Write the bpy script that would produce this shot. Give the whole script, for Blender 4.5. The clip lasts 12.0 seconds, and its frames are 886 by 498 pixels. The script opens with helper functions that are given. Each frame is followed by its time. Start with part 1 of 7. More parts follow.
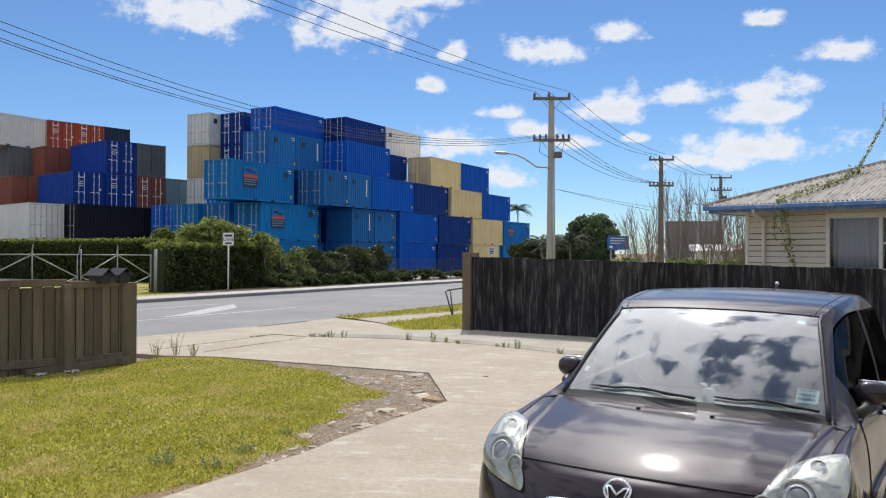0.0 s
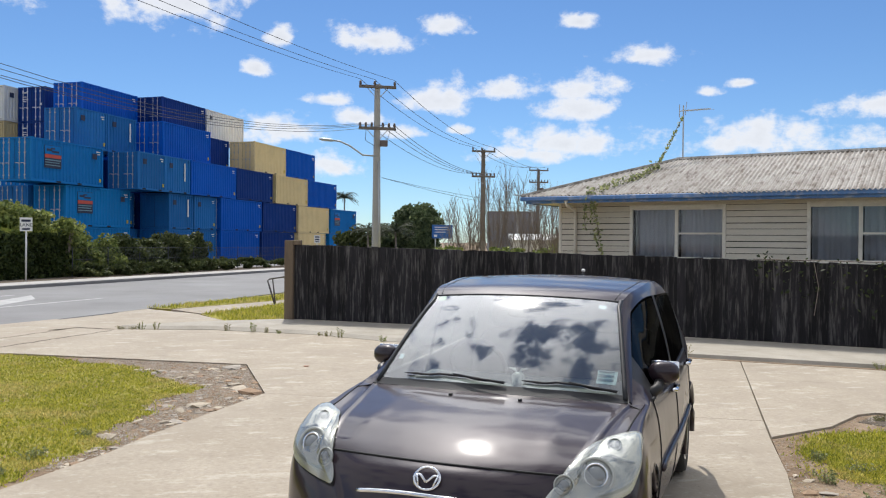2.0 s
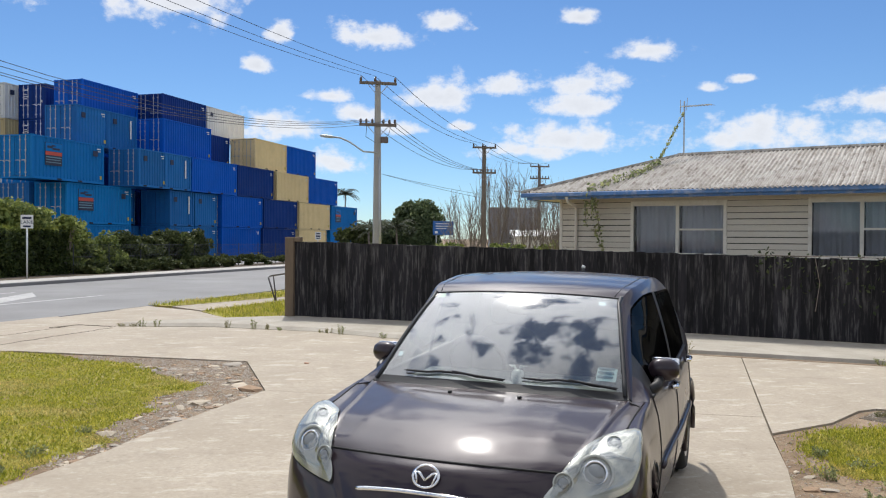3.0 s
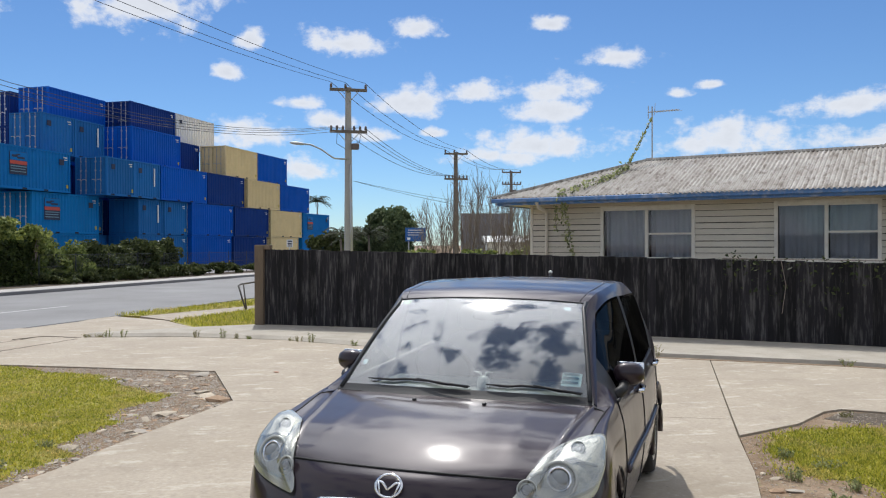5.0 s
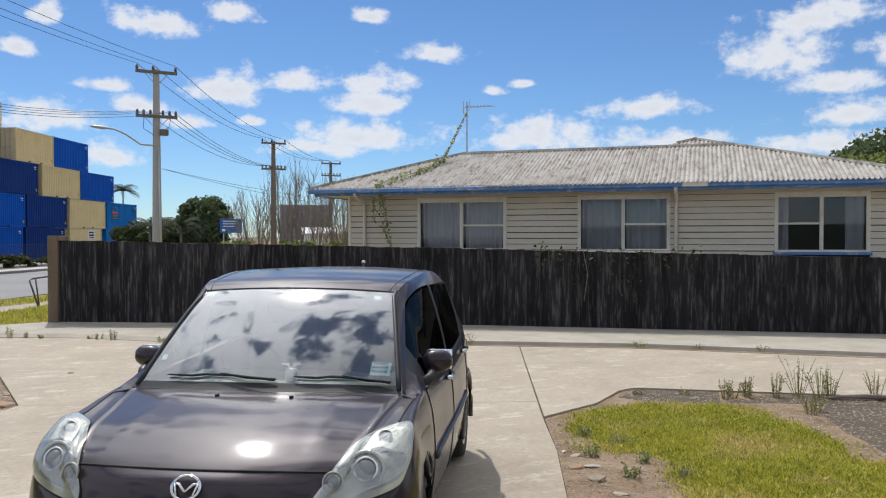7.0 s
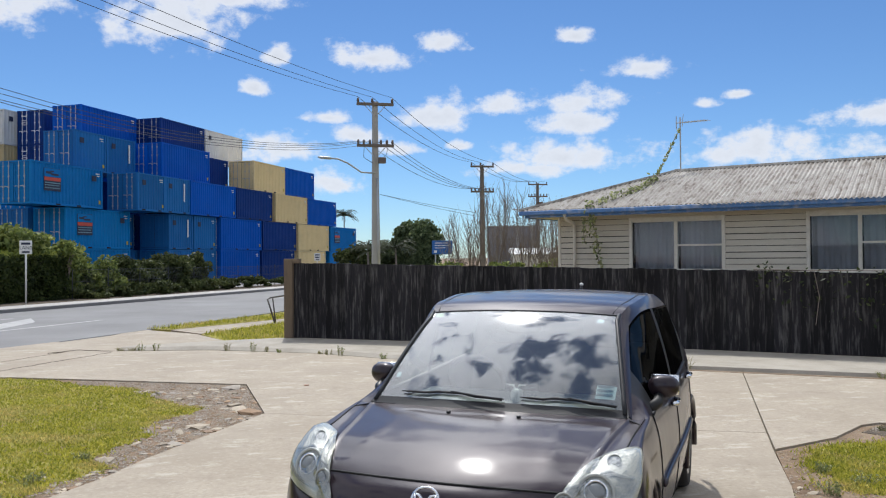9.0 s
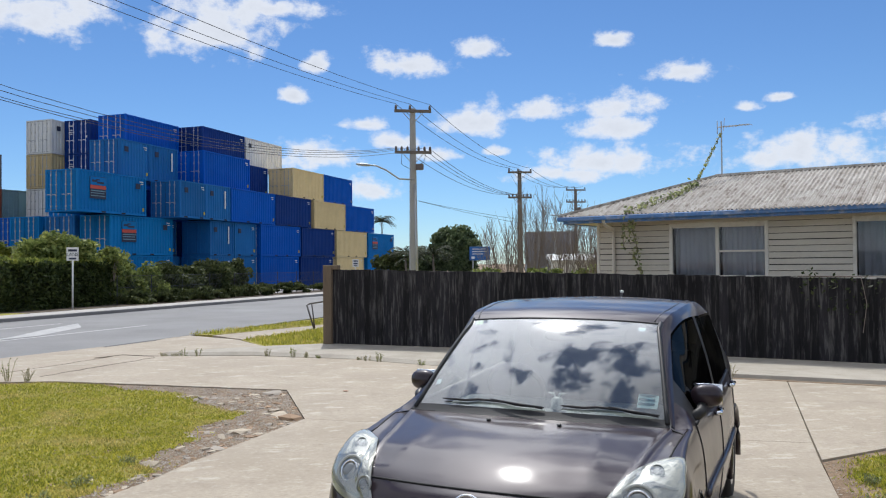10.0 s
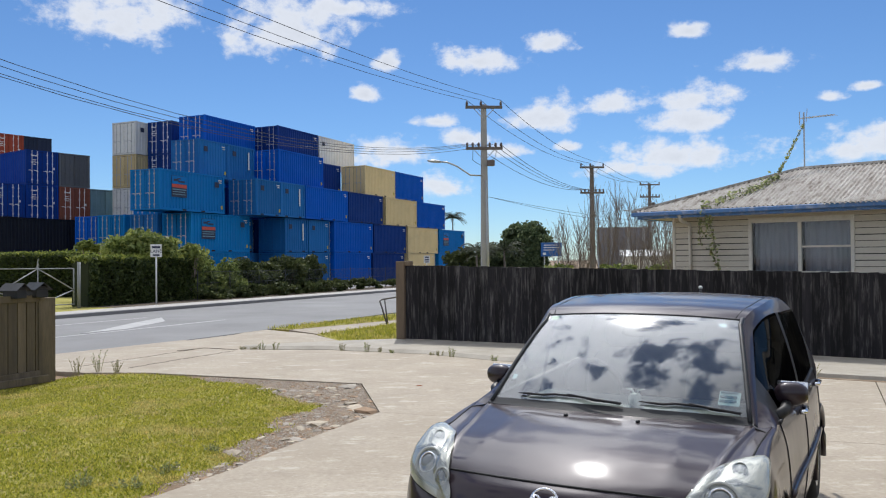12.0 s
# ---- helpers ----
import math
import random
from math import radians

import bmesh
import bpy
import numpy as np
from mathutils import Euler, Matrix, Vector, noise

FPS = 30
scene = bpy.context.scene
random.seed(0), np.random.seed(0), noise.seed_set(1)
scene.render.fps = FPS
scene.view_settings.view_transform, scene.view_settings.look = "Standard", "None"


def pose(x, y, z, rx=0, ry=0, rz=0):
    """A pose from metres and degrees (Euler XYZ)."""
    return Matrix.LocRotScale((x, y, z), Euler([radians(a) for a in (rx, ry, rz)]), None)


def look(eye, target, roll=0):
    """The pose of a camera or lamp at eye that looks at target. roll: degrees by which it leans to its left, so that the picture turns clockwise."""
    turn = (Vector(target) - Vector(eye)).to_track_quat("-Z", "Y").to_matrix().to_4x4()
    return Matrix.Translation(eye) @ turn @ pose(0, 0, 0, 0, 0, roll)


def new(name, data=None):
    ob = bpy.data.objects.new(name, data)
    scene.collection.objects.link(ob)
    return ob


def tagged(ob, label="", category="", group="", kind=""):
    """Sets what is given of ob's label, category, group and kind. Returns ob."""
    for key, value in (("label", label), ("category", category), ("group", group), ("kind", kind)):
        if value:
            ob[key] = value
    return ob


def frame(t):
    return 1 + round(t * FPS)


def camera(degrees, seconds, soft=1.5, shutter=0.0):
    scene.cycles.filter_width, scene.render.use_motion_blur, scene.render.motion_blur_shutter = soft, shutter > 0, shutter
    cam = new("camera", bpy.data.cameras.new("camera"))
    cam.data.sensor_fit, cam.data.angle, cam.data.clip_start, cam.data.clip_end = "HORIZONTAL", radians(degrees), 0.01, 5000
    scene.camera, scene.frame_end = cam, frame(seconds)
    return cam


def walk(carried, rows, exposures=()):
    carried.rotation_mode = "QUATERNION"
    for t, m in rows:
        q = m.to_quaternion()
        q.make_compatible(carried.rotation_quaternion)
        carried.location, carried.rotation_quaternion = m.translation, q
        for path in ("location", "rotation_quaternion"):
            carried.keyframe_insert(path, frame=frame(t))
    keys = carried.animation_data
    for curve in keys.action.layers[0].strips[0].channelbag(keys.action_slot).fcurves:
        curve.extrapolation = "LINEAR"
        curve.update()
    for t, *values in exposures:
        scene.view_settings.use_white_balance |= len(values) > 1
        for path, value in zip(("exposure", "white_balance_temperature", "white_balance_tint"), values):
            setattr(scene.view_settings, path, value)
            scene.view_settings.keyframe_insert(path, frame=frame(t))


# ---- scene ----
cam = camera(58.07, 12.0, soft=1.15)
# seconds, eye (m), yaw, pitch, roll (degrees)
ROWS = [
    (0, -0.000, -0.000, 1.750, -0.00, 0.22, -0.26),
    (0.5, 0.025, 0.072, 1.751, -4.22, 0.06, -0.43),
    (1, 0.061, 0.119, 1.744, -7.99, -0.14, -0.53),
    (1.5, 0.071, 0.102, 1.751, -11.29, -0.32, -0.47),
    (2, 0.081, 0.089, 1.743, -12.37, -0.53, -0.53),
    (2.5, 0.083, 0.091, 1.745, -12.24, -0.75, -0.47),
    (3, 0.096, 0.103, 1.746, -12.29, -0.79, -0.41),
    (5, 0.154, 0.121, 1.745, -14.21, -0.33, 0.12),
    (5.5, 0.203, 0.145, 1.733, -18.80, -0.55, 0.19),
    (6, 0.239, 0.136, 1.730, -23.03, -0.61, 0.20),
    (6.5, 0.273, 0.155, 1.723, -28.25, -0.81, 0.12),
    (7, 0.231, 0.156, 1.726, -27.04, -0.92, 0.05),
    (7.5, 0.198, 0.137, 1.735, -22.87, -0.86, 0.29),
    (7.7, 0.177, 0.112, 1.721, -21.20, -0.73, 0.27),
    (9.3, 0.108, 0.104, 1.759, -11.40, 0.79, 0.60),
    (9.5, 0.104, 0.102, 1.764, -11.06, 0.91, 0.68),
    (10, 0.098, 0.098, 1.758, -9.65, 1.04, 0.51),
    (10.5, 0.107, 0.098, 1.761, -8.63, 1.09, 0.64),
    (11, 0.102, 0.103, 1.754, -7.80, 1.06, 0.59),
    (11.5, 0.087, 0.096, 1.747, -6.86, 0.88, 0.54),
    (12, 0.062, 0.069, 1.751, -4.59, 0.82, 0.54),
]
walk(cam, [(t, pose(x, y, z, 90 + pitch, roll, yaw)) for t, x, y, z, yaw, pitch, roll in ROWS],
     exposures=[(0, 0.07, 6420, 10), (2.5, 0.09, 6420, 10), (3.2, 0.06, 6400, 10), (5, -0.03, 6300, 10), (7, -0.04, 6350, 10), (9.3, -0.02, 6180, 10), (12, -0.04, 6200, 10)])

# ---- light ----
SUN = Vector((0.038, 0.543, 0.839)).normalized()
world = bpy.data.worlds.new("world")
scene.world = world
world.use_nodes = True


def build_sky():
    nt = world.node_tree
    nt.nodes.clear()
    out = nt.nodes.new("ShaderNodeOutputWorld")
    bg = nt.nodes.new("ShaderNodeBackground")
    sky = nt.nodes.new("ShaderNodeTexSky")
    sky.sky_type, sky.sun_disc = "NISHITA", False
    sky.sun_elevation = math.asin(SUN.z)
    sky.sun_rotation = math.atan2(SUN.x, SUN.y)
    sky.air_density, sky.dust_density, sky.ozone_density = 0.9, 0.0, 2.5
    bg.inputs["Strength"].default_value = SKY_STRENGTH
    link = nt.links.new

    def math_node(op, a, b=None, c=None):
        n = nt.nodes.new("ShaderNodeMath")
        n.operation = op
        for i, v in enumerate((a, b, c)):
            if v is None:
                continue
            if isinstance(v, (int, float)):
                n.inputs[i].default_value = v
            else:
                link(v, n.inputs[i])
        return n.outputs[0]

    coord = nt.nodes.new("ShaderNodeTexCoord")
    sep = nt.nodes.new("ShaderNodeSeparateXYZ")
    link(coord.outputs["Generated"], sep.inputs[0])
    x, y, z = sep.outputs
    az = math_node("MULTIPLY", math_node("ARCTAN2", x, y), 57.29578)
    el = math_node("MULTIPLY", math_node("ARCSINE", z), 57.29578)
    # fine and coarse billows, stretched sideways towards the horizon
    flat = nt.nodes.new("ShaderNodeCombineXYZ")
    link(az, flat.inputs[0])
    link(math_node("MULTIPLY", el, 1.35), flat.inputs[1])
    fine = nt.nodes.new("ShaderNodeTexNoise")
    link(flat.outputs[0], fine.inputs["Vector"])
    fine.inputs["Scale"].default_value = 0.42
    fine.inputs["Detail"].default_value = 7.0
    fine.inputs["Roughness"].default_value = 0.62
    total = None
    for (ca, ce, wa, we) in CLOUDS:
        da = math_node("DIVIDE", math_node("SUBTRACT", az, ca), wa)
        de0 = math_node("SUBTRACT", el, ce)
        # flat base, billowing top
        de = math_node("DIVIDE", math_node("MAXIMUM", de0, math_node("MULTIPLY", de0, -1.7)), we)
        r2 = math_node("ADD", math_node("MULTIPLY", da, da), math_node("MULTIPLY", de, de))
        m = math_node("SUBTRACT", 1.0, math_node("SQRT", r2))
        total = m if total is None else math_node("MAXIMUM", total, m)
    total = math_node("MAXIMUM", total, -1.2)
    near = math_node("MULTIPLY_ADD", math_node("SUBTRACT", fine.outputs["Fac"], 0.5), 2.9, math_node("MULTIPLY_ADD", total, 0.85, 0.10))
    # the cover overhead and behind, past the named clouds
    big = nt.nodes.new("ShaderNodeTexNoise")
    link(coord.outputs["Generated"], big.inputs["Vector"])
    big.inputs["Scale"].default_value = 6.5
    big.inputs["Detail"].default_value = 8.0
    big.inputs["Roughness"].default_value = 0.6
    high = nt.nodes.new("ShaderNodeMapRange")
    high.inputs["From Min"].default_value, high.inputs["From Max"].default_value = 21.0, 30.0
    link(el, high.inputs["Value"])
    behind = nt.nodes.new("ShaderNodeMapRange")
    behind.inputs["From Min"].default_value, behind.inputs["From Max"].default_value = 52.0, 66.0
    link(math_node("ABSOLUTE", math_node("SUBTRACT", az, 15.0)), behind.inputs["Value"])
    open_sky = math_node("MAXIMUM", high.outputs[0], behind.outputs[0])
    far = math_node("MULTIPLY", math_node("MULTIPLY_ADD", big.outputs["Fac"], 7.0, -2.95), open_sky)
    far = math_node("SUBTRACT", far, math_node("SUBTRACT", 1.0, open_sky))
    dens = math_node("MAXIMUM", near, far)
    cover = nt.nodes.new("ShaderNodeMapRange")
    cover.interpolation_type = "SMOOTHSTEP"
    cover.inputs["From Min"].default_value, cover.inputs["From Max"].default_value = -0.12, 0.66
    link(dens, cover.inputs["Value"])
    shade = nt.nodes.new("ShaderNodeMapRange")
    shade.inputs["From Min"].default_value, shade.inputs["From Max"].default_value = 0.3, 2.4
    shade.inputs["To Min"].default_value, shade.inputs["To Max"].default_value = 1.0, 0.72
    link(dens, shade.inputs["Value"])
    white = nt.nodes.new("ShaderNodeMix")
    white.data_type = "RGBA"
    white.blend_type = "MULTIPLY"
    white.inputs["Factor"].default_value = 1.0
    white.inputs["A"].default_value = tuple(c / SKY_STRENGTH for c in CLOUD_WHITE) + (1,)
    link(shade.outputs[0], white.inputs["B"])
    # clouds close to the sun shine through far brighter
    dot = nt.nodes.new("ShaderNodeVectorMath")
    dot.operation = "DOT_PRODUCT"
    link(coord.outputs["Generated"], dot.inputs[0])
    dot.inputs[1].default_value = SUN
    glow = nt.nodes.new("ShaderNodeMapRange")
    glow.interpolation_type = "SMOOTHSTEP"
    glow.inputs["From Min"].default_value, glow.inputs["From Max"].default_value = 0.76, 0.99
    glow.inputs["To Min"].default_value, glow.inputs["To Max"].default_value = 1.0, 3.2
    link(dot.outputs["Value"], glow.inputs["Value"])
    bright = nt.nodes.new("ShaderNodeVectorMath")
    bright.operation = "SCALE"
    link(white.outputs["Result"], bright.inputs[0])
    link(glow.outputs[0], bright.inputs["Scale"])
    tint = nt.nodes.new("ShaderNodeMix")
    tint.data_type = "RGBA"
    tint.blend_type = "MULTIPLY"
    tint.inputs["Factor"].default_value = 1.0
    link(sky.outputs[0], tint.inputs["A"])
    tint.inputs["B"].default_value = SKY_TINT + (1,)
    mix = nt.nodes.new("ShaderNodeMix")
    mix.data_type = "RGBA"
    link(math_node("MULTIPLY", cover.outputs[0], 0.93), mix.inputs["Factor"])
    link(tint.outputs["Result"], mix.inputs["A"])
    link(bright.outputs[0], mix.inputs["B"])
    link(mix.outputs["Result"], bg.inputs["Color"])
    link(bg.outputs[0], out.inputs["Surface"])


SKY_STRENGTH = 0.092
SKY_TINT = (0.74, 0.94, 1.15)
CLOUD_WHITE = (0.86, 0.875, 0.91)
# azimuth from straight ahead, elevation, half width, half height (degrees)
CLOUDS = [
    (-17.6, 16.1, 4.6, 2.6),
    (-6.5, 15.9, 4.4, 2.9),
    (-2.1, 17.5, 3.8, 0.8),
    (0.6, 14.0, 1.0, 0.9),
    (-0.8, 11.7, 1.0, 0.7),
    (7.1, 14.0, 3.1, 1.1),
    (12.3, 15.0, 1.8, 0.9),
    (12.0, 10.0, 2.5, 1.4),
    (16.2, 10.5, 2.1, 0.9),
    (21.9, 10.7, 3.1, 1.1),
    (21.7, 9.2, 2.9, 1.1),
    (21.1, 7.0, 4.7, 1.4),
    (4.3, 9.9, 1.5, 0.6),
    (9.5, 7.7, 1.5, 0.6),
    (13.5, 7.9, 1.0, 0.4),
    (6.2, 8.7, 1.9, 0.7),
    (0.6, 7.5, 2.8, 1.3),
    (17.4, 6.2, 3.7, 0.8),
    (4.9, 5.2, 1.8, 1.2),
    (21.8, 15.2, 1.4, 0.7),
    (26.6, 12.8, 2.4, 0.9),
    (41.1, 8.8, 3.7, 1.0),
    (33.3, 6.8, 4.2, 1.5),
    (41.9, 6.5, 4.6, 0.8),
    (30.3, 10.2, 1.0, 0.5),
    (32.8, 10.7, 1.0, 0.4),
    (50.0, 11.5, 3.6, 1.9),
    (52.3, 13.8, 3.7, 1.3),
    (53.3, 9.6, 2.4, 0.9),
    (53.9, 7.7, 3.3, 1.1),
    (53.0, 5.8, 4.3, 0.9),
    (58.1, 11.5, 3.0, 1.9),
    (-17.4, 15.3, 3.1, 1.4),
]
build_sky()

sun = new("sun", bpy.data.lights.new("sun", "SUN"))
sun.data.energy, sun.data.angle, sun.data.color = 3.15, radians(0.53), (1.0, 0.95, 0.87)
sun.matrix_world = look(SUN * 100, (0, 0, 0))

# ---- materials ----
def material(name, color, color2=None, rough=0.7, metal=0.0, scale=6.0, fine=60.0, mottle=0.5, bump=0.2, bump_dist=0.004,
             stain=None, stain_scale=1.2, stain_amount=0.5, coat=0.0, per_object=0.0, streak=0.0, spec=0.5, scuff=None, coat_rough=0.03):
    """Two scales of variation between two colours, an optional stain colour, and a fine relief."""
    m = bpy.data.materials.new(name)
    m.use_nodes = True
    nt = m.node_tree
    p = nt.nodes["Principled BSDF"]
    link = nt.links.new
    coord = nt.nodes.new("ShaderNodeTexCoord")
    vec = coord.outputs["Object"]
    if streak:
        mp = nt.nodes.new("ShaderNodeMapping")
        mp.inputs["Scale"].default_value = streak if isinstance(streak, tuple) else (1, 1, streak)
        link(vec, mp.inputs["Vector"])
        vec = mp.outputs[0]
    if per_object:
        info = nt.nodes.new("ShaderNodeObjectInfo")
        add = nt.nodes.new("ShaderNodeVectorMath")
        add.operation = "ADD"
        mul = nt.nodes.new("ShaderNodeMath")
        mul.operation = "MULTIPLY"
        mul.inputs[1].default_value = 37.0
        link(info.outputs["Random"], mul.inputs[0])
        link(vec, add.inputs[0])
        link(mul.outputs[0], add.inputs[1])
        vec = add.outputs[0]

    def noise_tex(s, detail=5.0, rough_=0.6):
        n = nt.nodes.new("ShaderNodeTexNoise")
        n.inputs["Scale"].default_value, n.inputs["Detail"].default_value, n.inputs["Roughness"].default_value = s, detail, rough_
        link(vec, n.inputs["Vector"])
        return n.outputs["Fac"]

    def ramp(fac, lo, hi, a=0.0, b=1.0):
        r = nt.nodes.new("ShaderNodeMapRange")
        r.inputs["From Min"].default_value, r.inputs["From Max"].default_value = lo, hi
        r.inputs["To Min"].default_value, r.inputs["To Max"].default_value = a, b
        link(fac, r.inputs["Value"])
        return r.outputs[0]

    def mix(fac, a, b, mode="MIX"):
        n = nt.nodes.new("ShaderNodeMix")
        n.data_type, n.blend_type = "RGBA", mode
        for key, v in (("Factor", fac), ("A", a), ("B", b)):
            if isinstance(v, tuple):
                n.inputs[key].default_value = v if len(v) == 4 else v + (1,)
            elif isinstance(v, (int, float)):
                n.inputs[key].default_value = v
            else:
                link(v, n.inputs[key])
        return n.outputs["Result"]

    c2 = color2 or tuple(min(1, c * 0.72) for c in color)
    coarse, small = noise_tex(scale), noise_tex(fine, 4.0, 0.7)
    col = mix(ramp(coarse, 0.35, 0.68, 0, mottle), color, c2)
    col = mix(ramp(small, 0.35, 0.7, 0, mottle * 0.7), col, tuple(c * 0.8 for c in c2))
    if stain:
        col = mix(ramp(noise_tex(stain_scale, 8.0, 0.65), 0.5, 0.66, 0, stain_amount), col, stain)
    if scuff:
        # drawn-out scrapes and tide lines, and small pits
        for turn, sc, amount, tone in ((12, (1.6, 3.4, 1), 0.55, scuff), (-20, (1.3, 2.6, 1), 0.45, tuple(c * 0.74 for c in c2)), (70, (9.0, 12.0, 1), 0.28, scuff), (30, (7.0, 9.0, 1), 0.4, tuple(c * 0.72 for c in c2))):
            mp = nt.nodes.new("ShaderNodeMapping")
            mp.inputs["Rotation"].default_value = (0, 0, radians(turn))
            mp.inputs["Scale"].default_value = sc
            link(coord.outputs["Object"], mp.inputs["Vector"])
            n = nt.nodes.new("ShaderNodeTexNoise")
            n.inputs["Scale"].default_value, n.inputs["Detail"].default_value, n.inputs["Roughness"].default_value = 1.1, 9.0, 0.72
            link(mp.outputs[0], n.inputs["Vector"])
            col = mix(ramp(n.outputs["Fac"], 0.555, 0.64, 0, amount), col, tone)
        col = mix(ramp(noise_tex(14, 3, 0.5), 0.70, 0.76, 0, 0.5), col, tuple(c * 0.5 for c in c2))
    if per_object:
        vary = nt.nodes.new("ShaderNodeHueSaturation")
        link(col, vary.inputs["Color"])
        link(ramp(info.outputs["Random"], 0, 1, 1 - per_object, 1 + per_object), vary.inputs["Value"])
        col = vary.outputs[0]
    link(col, p.inputs["Base Color"])
    link(ramp(coarse, 0.3, 0.7, max(0.02, rough - 0.08), min(1, rough + 0.08)), p.inputs["Roughness"])
    p.inputs["Metallic"].default_value = metal
    p.inputs["Specular IOR Level"].default_value = spec
    if coat:
        p.inputs["Coat Weight"].default_value, p.inputs["Coat Roughness"].default_value = coat, coat_rough
    if bump:
        b = nt.nodes.new("ShaderNodeBump")
        b.inputs["Strength"].default_value, b.inputs["Distance"].default_value = bump, bump_dist
        link(small, b.inputs["Height"])
        link(b.outputs[0], p.inputs["Normal"])
    return m


def plain(name, color, rough=0.5, metal=0.0, coat=0.0, spec=0.5):
    return material(name, color, tuple(c * 0.86 for c in color), rough, metal, 5.0, 45.0, 0.4, 0.05, 0.002, coat=coat, spec=spec)


def backlit(m, share):
    """Let part of the light through a thin leaf."""
    nt = m.node_tree
    p, out = nt.nodes["Principled BSDF"], nt.nodes["Material Output"]
    t, mx = nt.nodes.new("ShaderNodeBsdfTranslucent"), nt.nodes.new("ShaderNodeMixShader")
    src = p.inputs["Base Color"].links[0].from_socket
    geo, rng, hue = (nt.nodes.new("ShaderNode" + k) for k in ("NewGeometry", "MapRange", "HueSaturation"))
    rng.inputs["To Min"].default_value, rng.inputs["To Max"].default_value = 0.55, 1.8
    turn = nt.nodes.new("ShaderNodeMapRange")
    turn.inputs["To Min"].default_value, turn.inputs["To Max"].default_value = 0.53, 0.478
    nt.links.new(geo.outputs["Random Per Island"], turn.inputs["Value"])
    nt.links.new(turn.outputs[0], hue.inputs["Hue"])
    nt.links.new(geo.outputs["Random Per Island"], rng.inputs["Value"])
    nt.links.new(rng.outputs[0], hue.inputs["Value"])
    nt.links.new(src, hue.inputs["Color"])
    nt.links.new(hue.outputs[0], p.inputs["Base Color"])
    nt.links.new(hue.outputs[0], t.inputs["Color"])
    mx.inputs[0].default_value = share
    nt.links.new(p.outputs[0], mx.inputs[1])
    nt.links.new(t.outputs[0], mx.inputs[2])
    nt.links.new(mx.outputs[0], out.inputs["Surface"])
    return m


def glass(name, tint, rough=0.0, alpha=0.0, gain_=1.7, film=0.0):
    m = bpy.data.materials.new(name)
    m.use_nodes = True
    nt = m.node_tree
    out = nt.nodes["Material Output"]
    nt.nodes.remove(nt.nodes["Principled BSDF"])
    g, t, mx, fr = (nt.nodes.new("ShaderNode" + k) for k in ("BsdfGlossy", "BsdfTransparent", "MixShader", "Fresnel"))
    g.inputs["Roughness"].default_value = rough
    g.inputs["Color"].default_value = (1, 1, 1, 1)
    t.inputs["Color"].default_value = tint + (1,)
    fr.inputs["IOR"].default_value = 1.52
    link = nt.links.new
    gain = nt.nodes.new("ShaderNodeMath")
    gain.operation, gain.use_clamp = "MULTIPLY_ADD", True
    gain.inputs[1].default_value, gain.inputs[2].default_value = gain_, alpha
    link(fr.outputs[0], gain.inputs[0])
    link(gain.outputs[0], mx.inputs[0])
    link(t.outputs[0], mx.inputs[1])
    link(g.outputs[0], mx.inputs[2])
    link(mx.outputs[0], out.inputs["Surface"])
    if film:
        # thin film of dust that spreads the sun's reflection
        f, mf, df, md = (nt.nodes.new("ShaderNode" + k) for k in ("BsdfGlossy", "MixShader", "BsdfDiffuse", "MixShader"))
        f.inputs["Roughness"].default_value = 0.14
        mf.inputs[0].default_value = film
        link(mx.outputs[0], mf.inputs[1])
        link(f.outputs[0], mf.inputs[2])
        df.inputs["Color"].default_value = (0.50, 0.55, 0.55, 1)
        md.inputs[0].default_value = film
        link(mf.outputs[0], md.inputs[1])
        link(df.outputs[0], md.inputs[2])
        link(md.outputs[0], out.inputs["Surface"])
    return m


CONCRETE = material("concrete", (0.43, 0.368, 0.285), (0.355, 0.299, 0.227), 0.85, scale=0.9, fine=24, mottle=1.0, bump=0.35, scuff=(0.57, 0.525, 0.445),
                    stain=(0.345, 0.295, 0.23), stain_scale=0.45, stain_amount=0.7)
PAVING = material("grey_footpath", (0.46, 0.44, 0.41), (0.36, 0.34, 0.32), 0.85, scale=1.2, fine=40, mottle=0.8, bump=0.3)
KERB = material("kerb_concrete", (0.44, 0.40, 0.335), (0.34, 0.305, 0.25), 0.85, scale=1.6, fine=40, mottle=0.8, bump=0.4,
                stain=(0.26, 0.24, 0.19), stain_scale=1.3, stain_amount=0.5)
ASPHALT = material("asphalt", (0.225, 0.22, 0.217), (0.17, 0.167, 0.166), 0.8, scale=0.35, fine=70, mottle=0.6, bump=0.4,
                   stain=(0.25, 0.25, 0.25), stain_scale=0.2, stain_amount=0.5)
ROAD_PAINT = material("road_paint", (0.50, 0.49, 0.475), (0.34, 0.335, 0.33), 0.7, scale=3, fine=30, mottle=0.9, stain=(0.3, 0.3, 0.3), stain_scale=2.5, stain_amount=0.5)
SOIL = material("soil", (0.32, 0.22, 0.135), (0.165, 0.11, 0.066), 0.95, scale=3.5, fine=28, mottle=1.0, bump=0.8, bump_dist=0.012,
                stain=(0.37, 0.285, 0.195), stain_scale=2.2, stain_amount=0.5)
LAWN = material("lawn_ground", (0.35, 0.31, 0.05), (0.26, 0.24, 0.04), 0.95, scale=1.1, fine=55, mottle=0.8, bump=0.9, bump_dist=0.015,
                stain=(0.34, 0.27, 0.11), stain_scale=0.9, stain_amount=0.6)
